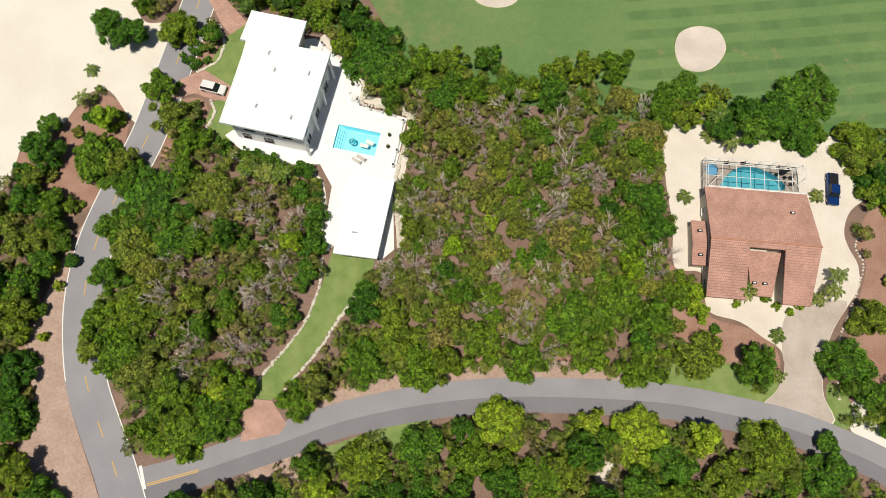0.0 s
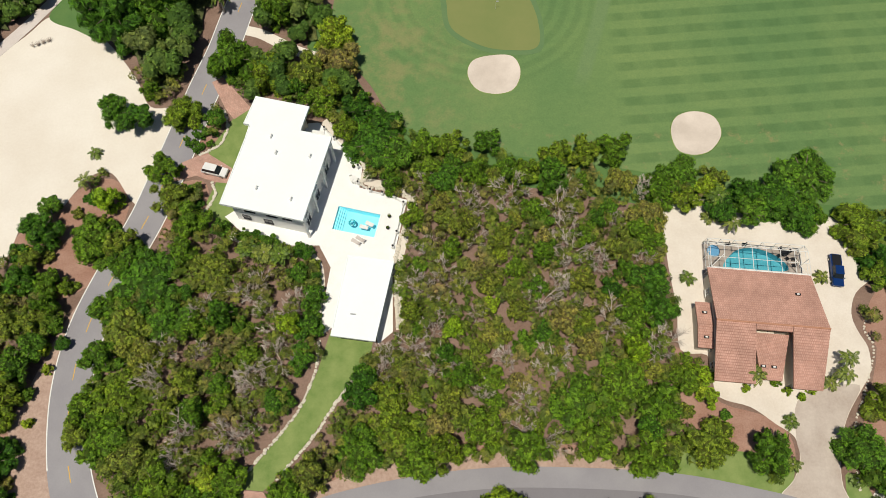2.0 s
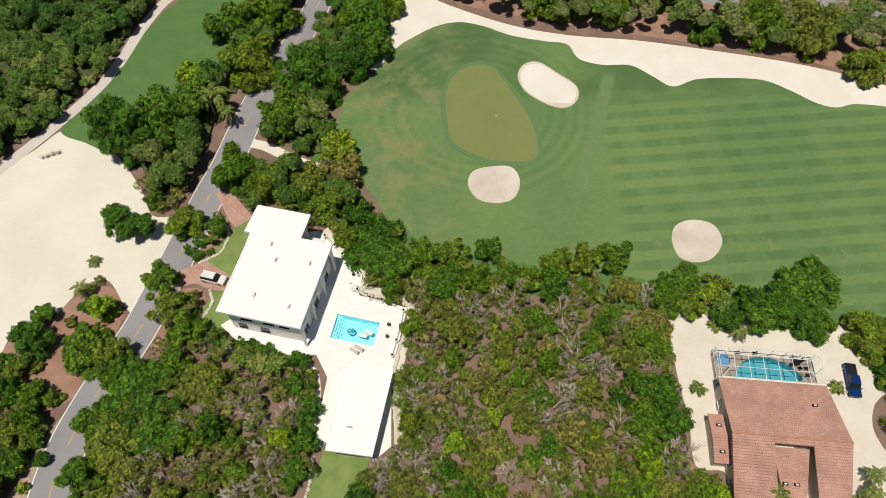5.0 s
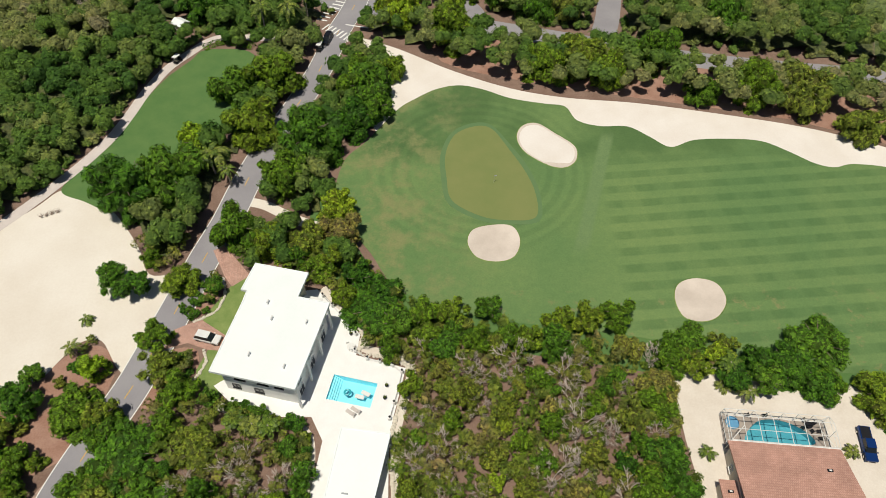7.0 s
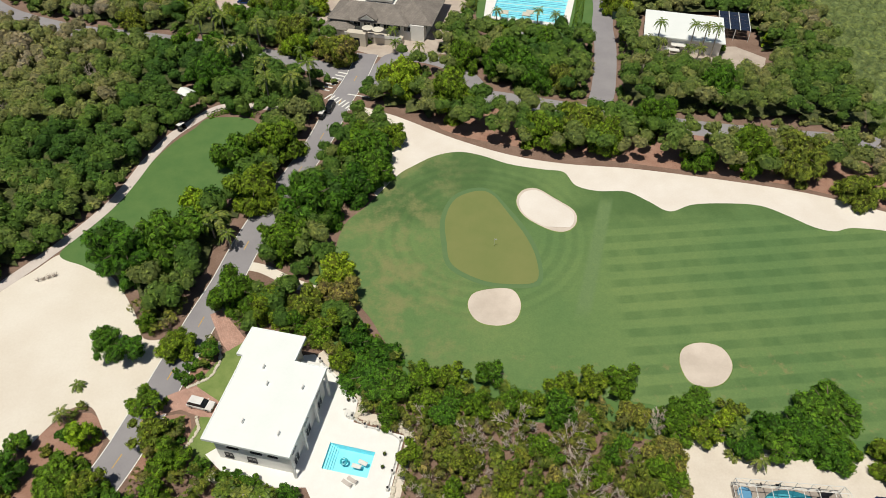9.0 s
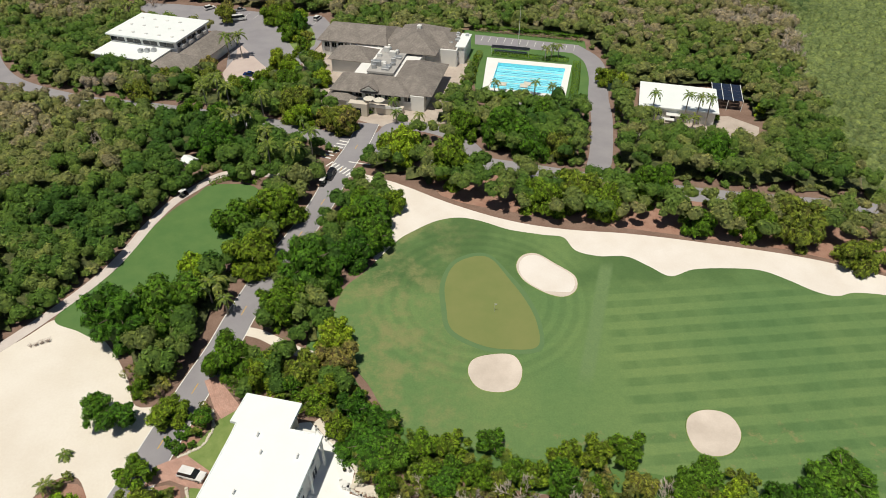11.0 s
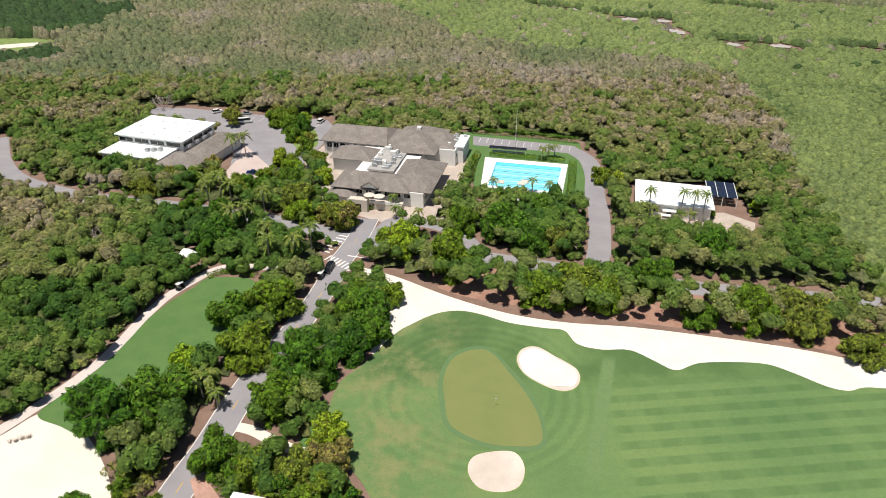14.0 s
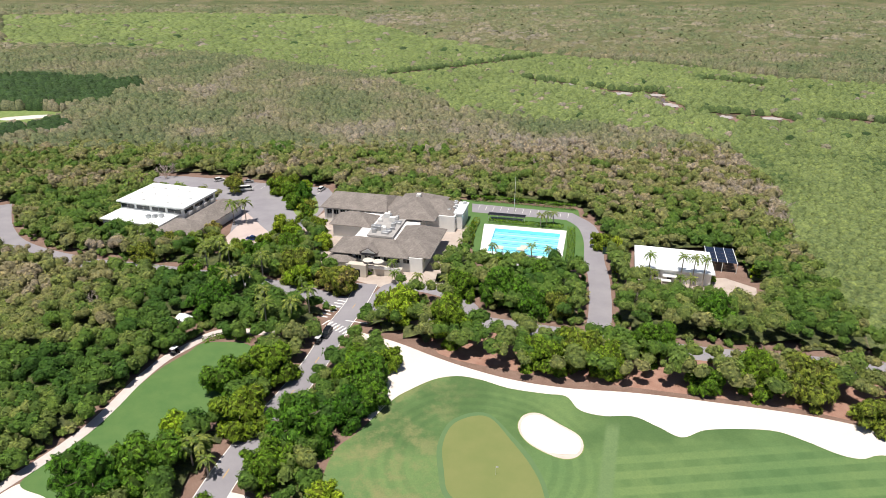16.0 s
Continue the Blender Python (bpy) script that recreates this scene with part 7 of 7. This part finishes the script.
for i, (x, y) in enumerate([(13, 233), (12, 228.5), (11, 223), (9.5, 216.5), (8, 211), (5, 205), (-22, 193), (-27, 195), (-34, 198), (3, 196), (-38, 203)]):
    tree(("mid", "deep", "lime")[i % 3], x, y, 1.5 + 0.35 * (i % 3), 1.0, label="leafy shrub beside the clubhouse wall")
for i, (x, y) in enumerate(BEDS):
    tree("deep", x, y, 0.75 + 0.12 * (i % 4), 0.8, label="clipped dark green shrub in the planting bed")
for i, (x, y) in enumerate([(39.2, 28.5), (40.4, 26.5), (42.0, 25.6), (39.3, 24.6), (41.0, 23.4), (42.3, 22.2), (38.2, 26.6), (55.2, 23.4), (57.1, 22.6), (53.6, 24.9), (59.0, 23.6), (48.6, 24.0)]):
    tree("lime" if i % 3 else "mid", x, y, (1.5 + 0.25 * (i % 3)) if i < 7 else 0.95, 0.9, label="lush bright green garden shrub beside the tiled house")


def hedge(line, width, height, label, seed):
    """A clipped hedge along a line."""
    r = np.random.default_rng(seed)
    pts = np.array(smooth_outline(line, False, 4))
    seg = np.linalg.norm(np.diff(pts, axis=0), axis=1)
    n = int(seg.sum() * 26 * max(1.0, width / 1.5))
    k = r.choice(len(seg), n, p=seg / seg.sum())
    f = r.uniform(0, 1, n)[:, None]
    base = pts[k] * (1 - f) + pts[k + 1] * f
    d = unit(pts[k + 1] - pts[k])
    a = r.uniform(-1.4, 1.4, n)
    side = np.clip(np.sin(a) * 1.3, -1, 1) * width / 2
    z = height * np.where(np.abs(np.sin(a)) > 0.7, r.uniform(0.15, 1, n), r.uniform(0.92, 1.08, n))
    p = np.stack([base[:, 0] - d[:, 1] * side, base[:, 1] + d[:, 0] * side, z], 1)
    nrm = unit(np.stack([-d[:, 1] * side, d[:, 0] * side, np.full(n, 0.6)], 1) + r.normal(size=(n, 3)) * 0.35)
    v, q = leaves(p, nrm, 0.3 * r.uniform(0.6, 1.3, n), r)
    root = new("hedge")
    tagged(root, label, "hedge", "hedges")
    o = new("foliage", mesh_from("foliage", v, q, LEAF["mid"]))
    o.parent = root


hedge([(-62.0, 152.4), (-58.1, 155.2), (-54, 154.9), (-49, 153)], 2.2, 0.8, "low bright green hedge round the end of the tee", 1)
hedge([(14, 205.6), (27, 202.3), (41, 199)], 2.2, 1.4, "clipped green hedge along the club pool", 2)
hedge([(42.4, 200), (45.4, 212), (48.6, 229)], 2.6, 1.6, "clipped green hedge along the club drive", 3)
hedge([(13, 260.5), (30, 257), (54, 249.5)], 2.2, 2.4, "tall green hedge behind the parking bays", 4)
hedge([(19, 237.5), (32, 234.3), (46, 231)], 2.2, 1.2, "low green planting behind the club pool", 6)
hedge([(14.5, 238), (11.5, 224), (10.5, 212)], 2.4, 1.6, "green hedge between clubhouse and pool", 5)
for i in range(7):
    bt = thing("grass_tuft", -82.5 + 0.5 * i + 0.3 * (i % 2), 93.8 + 0.25 * i, 0, i * 50, "dry tan tuft of dune grass on the sand", "grass", "dune grass tufts")
    rt = random.Random(i)
    bm = bmesh.new()
    for k in range(40):
        a, l = rt.uniform(0, math.tau), rt.uniform(0.4, 0.9)
        rod((0, 0, 0), (math.cos(a) * l * 0.7, math.sin(a) * l * 0.7, l), 0.03, 0.01, 3, bm)
    part("blades", bm, M["twig"], bt)

# trees of the near woods
px, py, r0 = scatter(-105, 105, -16, 82, 4.4, 3)
reach = r0.uniform(2.0, 3.5, len(px))
ok = open_ground(px, py, reach * 0.45)
ok &= (near_line(ROAD_MAIN[::3], px, py) > 3.6 + reach * 0.95)
ok &= (near_line(RED_PLOT, px, py, True) > reach * 0.8)
for k in (0, 1, 2):
    ok &= ~inside(MULCH[k], px, py) & (near_line(MULCH[k], px, py, True) > reach * 0.6) | (r0.uniform(size=len(px)) < 0.06)
ok &= np.hypot(px + 30.5, py - 46.5) > 5.5
for kind, x, y, r in SINGLE:
    ok &= np.hypot(px - x, py - y) > 0.85 * r
px, py, reach = px[ok], py[ok], reach[ok]
dry = soft_noise(px, py, 17, 5)
THICKET = [(-8, 62), (38, 60), (37, 18), (10, 14), (-10, 16), (-10, 30)]
WESTBLOCK = [(-50, 52), (-24, 48), (-21, 34), (-24, 22), (-30, 12), (-48, 12), (-56, 30)]
scrubby = inside(THICKET, px, py) | inside(WESTBLOCK, px, py)
for x, y, r, dv, sc in zip(px, py, reach, dry, scrubby):
    u = r0.uniform()
    if sc:
        r *= 0.85
        if u < 0.2 + 0.4 * (dv > 0.48):
            bare_bush(x, y, r * 0.82)
            continue
        kind = "olive" if u < 0.5 else ("mid" if u < 0.9 else "lime" if u < 0.93 else "deep")
    else:
        kind = "deep" if u < 0.4 else ("mid" if u < 0.9 else "lime" if u < 0.95 else "olive")
    tree(kind, x, y, r, r0.uniform(0.8, 1.55))

bare_bush(-122.2, 289.5, 3.2)
for x, y, s in ((-58, 262.5, 1.6), (-98, 172, 2.4), (-104, 160, 2.2), (-110, 180, 2.6), (-92, 150, 2.0), (-120, 190, 2.6), (-86, 176, 2.2), (40.5, 178, 2.2), (57, 171, 2.4),
                (44, 340, 3.4), (49, 325, 3.6), (56, 316, 3.4), (65, 330, 3.6), (47, 303, 3.2), (57, 299, 3.4), (63, 290, 3.2), (33, 312, 3.2), (134, 274, 3.0), (133, 261, 3.2), (131, 245, 3.4), (126, 228, 3.2), (118, 215, 3.0), (123, 234, 3.2), (126, 251, 3.0), (-80, 303, 3.4), (-116, 155, 2.6), (-100, 187, 2.6), (-128, 172, 2.8)):
    bare_bush(x, y, s)

# low growth between them
px, py, r1 = scatter(-110, 110, -18, 88, 2.05, 11)
reach = r1.uniform(1.2, 2.2, len(px))
ok = open_ground(px, py, reach * 0.55) & (r1.uniform(size=len(px)) < 1.0 - 0.45 * (soft_noise(px, py, 9, 21) > 0.74))
for k in (0, 1, 2):
    ok &= ~inside(MULCH[k], px, py)
px, py, reach = px[ok], py[ok], reach[ok]
grove("undergrowth", px, py, reach, reach * 1.1 + r1.uniform(0, 1.4, len(px)), np.zeros(len(px)), 40, 0.5, (LEAF["scrub"],), "tangled low undergrowth of green and olive shrubs", 12, 2, "undergrowth")

# woods of the middle distance
px, py, r2 = scatter(-240, 240, 82, 335, 4.3, 31)
ok = (np.abs(px) < 0.62 * py + 78)
px, py = px[ok], py[ok]
reach = r2.uniform(2.4, 4.2, len(px))
ok = open_ground(px, py, reach * 0.45) & ~inside(MANGROVE, px, py)
for kind, x, y, r in SINGLE:
    ok &= np.hypot(px - x, py - y) > 0.6 * r
for x, y, h in PALM_TALL:
    ok &= np.hypot(px - x, py - y + 2) > 3.2
beds = inside(MULCH[6], px, py)
ok &= ~(beds & (r2.uniform(size=len(px)) < 0.12))
px, py, reach = px[ok], py[ok], reach[ok]
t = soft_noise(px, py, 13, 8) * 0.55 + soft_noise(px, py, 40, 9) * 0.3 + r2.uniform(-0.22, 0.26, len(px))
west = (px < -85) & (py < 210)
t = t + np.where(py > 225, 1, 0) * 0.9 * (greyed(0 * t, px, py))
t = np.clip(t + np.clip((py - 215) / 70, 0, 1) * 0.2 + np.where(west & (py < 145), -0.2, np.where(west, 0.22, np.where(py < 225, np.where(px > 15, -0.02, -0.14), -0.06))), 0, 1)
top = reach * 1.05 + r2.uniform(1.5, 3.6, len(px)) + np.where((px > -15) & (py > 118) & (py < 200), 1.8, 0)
# crowns beyond 200 m tinted drier and paler, some of it for haze
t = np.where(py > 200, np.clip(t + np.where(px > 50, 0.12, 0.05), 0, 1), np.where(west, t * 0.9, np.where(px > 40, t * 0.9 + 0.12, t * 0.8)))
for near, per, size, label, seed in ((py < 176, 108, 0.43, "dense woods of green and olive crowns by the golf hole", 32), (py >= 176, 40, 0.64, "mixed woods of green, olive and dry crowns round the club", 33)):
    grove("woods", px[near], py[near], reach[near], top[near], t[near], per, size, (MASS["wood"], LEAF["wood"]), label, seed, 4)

# shrubs along the edges of the roads and the path
ex, ey, r5 = [], [], np.random.default_rng(77)
for line, side in ((ROAD_CLUB, -5.4), (ROAD_CLUB, -7.6), (ROAD_CLUB, 5.2), (PATH_WEST, 2.9), (PATH_WEST, 4.6), (CLUB_DRIVE, -5.0), (CLUB_DRIVE, 5.0)):
    for (x0, y0), (x1, y1) in zip(offset_line(line, side), offset_line(line, side)[1:]):
        for k in range(max(1, int(math.hypot(x1 - x0, y1 - y0) / 2.2))):
            f = r5.uniform()
            ex.append(x0 + (x1 - x0) * f + r5.uniform(-0.5, 0.5))
            ey.append(y0 + (y1 - y0) * f + r5.uniform(-0.5, 0.5))
px, py = np.array(ex), np.array(ey)
reach = r5.uniform(1.1, 2.1, len(px))
ok = open_ground(px, py, 0.7) & (py > 82) & (np.abs(px) < 160) & (r5.uniform(size=len(px)) < 0.8)
px, py, reach = px[ok], py[ok], reach[ok]
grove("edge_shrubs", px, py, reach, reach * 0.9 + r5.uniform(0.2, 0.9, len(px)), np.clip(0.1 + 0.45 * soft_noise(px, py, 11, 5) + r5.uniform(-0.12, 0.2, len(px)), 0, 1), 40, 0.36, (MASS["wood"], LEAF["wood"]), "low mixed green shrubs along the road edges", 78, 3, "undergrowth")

# far woods and mangroves
for name, y0, y1, step, lo, hi, seed, label in (("far_woods", 325, 660, 5.0, 2.6, 4.4, 41, "distant brown-green woods and mangroves"), ("farthest_woods", 660, 1150, 10.2, 5.2, 8.4, 43, "far woods and mangroves, haze put into their colour")):
    px, py, r3 = scatter(-0.62 * y1 - 70, 0.62 * y1 + 70, y0, y1, step, seed)
    ok = (np.abs(px) < 0.62 * py + 70)
    px, py = px[ok], py[ok]
    cre = np.min([near_line(c, px, py) for c in CREEKS], axis=0)
    ok = ~inside(FAR_TEE, px, py) & (cre > 4.0)
    # crowns in front of the pools cleared to fit the camera's view
    for x, y, a, b, rz in POOLS:
        ok &= np.hypot((px - x) / (a + 2.5), (py - y + 5) / (b + 8)) > 1
    px, py = px[ok], py[ok]
    wet = inside(MANGROVE, px, py)
    reach = r3.uniform(lo, hi, len(px)) * np.where(wet, 0.9, 1)
    t = np.where(wet, 0.78 + 0.22 * soft_noise(px, py, 30, 3) + r3.uniform(-0.02, 0.1, len(px)), greyed(0.68 * (soft_noise(px, py, 26, 8) * 0.75 + soft_noise(px, py, 9, 18) * 0.3 + r3.uniform(-0.1, 0.1, len(px))), px, py))
    # tall dark mangroves along the creeks, and deep green trees about the far fairway, their tint darkened further for
    # a cloud's shadow
    fringe = wet & (np.min([near_line(c, px, py - 3) for c in CREEKS], axis=0) < 6.5)
    # crowns in front of the creeks lowered so the camera sees the water
    cut_front = wet & (np.min([near_line(c, px, py + 6) for c in CREEKS], axis=0) < 6)
    wob = 14 * (soft_noise(px, py, 18, 61) - 0.5)
    shaded_wood = (inside(FAR_SHADED_GROVES[0], px + wob, py + wob) | inside(FAR_SHADED_GROVES[1], px + wob * 0.4, py)) & ~inside(FAR_TEE, px, py)
    t = np.where(fringe & ~cut_front, 0.748, np.where(shaded_wood, 0.70 + r3.uniform(0, 0.03, len(px)), t))
    stray = wet & ~fringe & (r3.uniform(size=len(px)) < 0.05)
    t = np.where(stray, 0.45 + 0.3 * r3.uniform(size=len(px)), t)
    reach = reach * np.where(shaded_wood, 1.4, 1)
    domes(name, px, py, reach, np.where(cut_front, -1.2, np.where(fringe, 1.0, 0)) + np.where(shaded_wood, 1.0, 0) + np.where(wet, 2.4, 5.2) + r3.uniform(0, 1.7, len(px)) * np.where(wet, 0.6, 1) + reach * 0.15, t, LEAF["far"], label, seed + 1)

# the mangrove flats beside the club
px, py, r4 = scatter(118, 330, 140, 335, 3.4, 51)
ok = (np.abs(px) < 0.62 * py + 78) & inside(MANGROVE, px, py)
px, py = px[ok], py[ok]
reach = r4.uniform(1.5, 2.8, len(px))
t = np.clip(0.78 + 0.25 * soft_noise(px, py, 25, 3) + r4.uniform(-0.08, 0.08, len(px)), 0.745, 1)
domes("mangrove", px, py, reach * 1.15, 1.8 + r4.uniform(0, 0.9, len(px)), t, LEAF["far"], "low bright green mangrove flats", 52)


def canopy():
    """The farthest woods as one uneven leafy surface, haze put into its colours; nearer, a low sheet added to fill dark
    gaps.
    """
    ys = np.concatenate([np.linspace(80, 640, 190), 640 * (7.0 ** np.linspace(0.01, 1, 110))])
    fx = np.linspace(-1, 1, 230)
    X = fx[None] * (0.75 * ys[:, None] + 90)
    Y = np.broadcast_to(ys[:, None], X.shape)
    r = np.random.default_rng(6)
    X = X + r.uniform(-0.3, 0.3, X.shape) * 3
    wet = inside(MANGROVE, X, Y)
    lump = soft_noise(X, Y, 5, 71) * 0.6 + soft_noise(X, Y, 11, 72) * 0.4
    H = np.where(wet, 0.8, 3.2) + lump * np.where(wet, 1.6, 5.0)
    H = np.where(Y < 640, np.where(wet, 0.5, 2.2) + lump * np.where(wet, 0.7, 1.4), H)
    cre = np.min([near_line(c, X, Y) for c in CREEKS], axis=0)
    low = (cre < 3.6) | (np.min([np.hypot((X - x) / (a + 3), (Y - y + 5) / (b + 8)) for x, y, a, b, rz in POOLS], axis=0) < 1) | inside(FAR_TEE, X, Y)
    H = np.where(low, -0.5, H)
    T = np.where((Y < 262) & ~wet, 0.22, np.where(wet, 0.78 + 0.22 * soft_noise(X, Y, 40, 3), 0.68 * np.clip(soft_noise(X, Y, 34, 8) * 0.6 + soft_noise(X, Y, 8, 4) * 0.5, 0, 1)))
    n, m = X.shape
    idx = np.arange(n * m).reshape(n, m)
    q = np.stack([idx[:-1, :-1], idx[:-1, 1:], idx[1:, 1:], idx[1:, :-1]], -1).reshape(-1, 4)
    edge = sum(open_ground(X, Y, m).astype(float) for m in (1.5, 2.5, 3.5, 4.5)) / 4
    bed = inside(MULCH[6], X, Y)
    H = np.where((Y < 262) & ~wet, edge * (0.9 + lump * 1.4) - 0.1, H)
    H = np.where((Y >= 262) & (Y < 345) & ~wet, (H - 1.6) * edge, H)
    grown_over = (edge > 0.2) & (H > 0) & ~bed
    q = q[grown_over.ravel()[q].all(1)]
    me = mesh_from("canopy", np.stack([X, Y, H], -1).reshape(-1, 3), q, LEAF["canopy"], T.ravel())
    return tagged(new("distant_canopy", me), "leafy sheet: far canopy with haze in its colour, gap filler under nearer woods", "woods", kind="stuff")


# greyed stops put haze into the canopy's colour
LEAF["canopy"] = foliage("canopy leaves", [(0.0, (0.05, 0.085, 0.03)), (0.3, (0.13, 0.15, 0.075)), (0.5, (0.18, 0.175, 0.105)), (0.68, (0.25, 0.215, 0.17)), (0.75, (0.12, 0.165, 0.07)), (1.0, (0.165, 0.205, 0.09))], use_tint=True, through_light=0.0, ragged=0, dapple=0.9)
canopy()
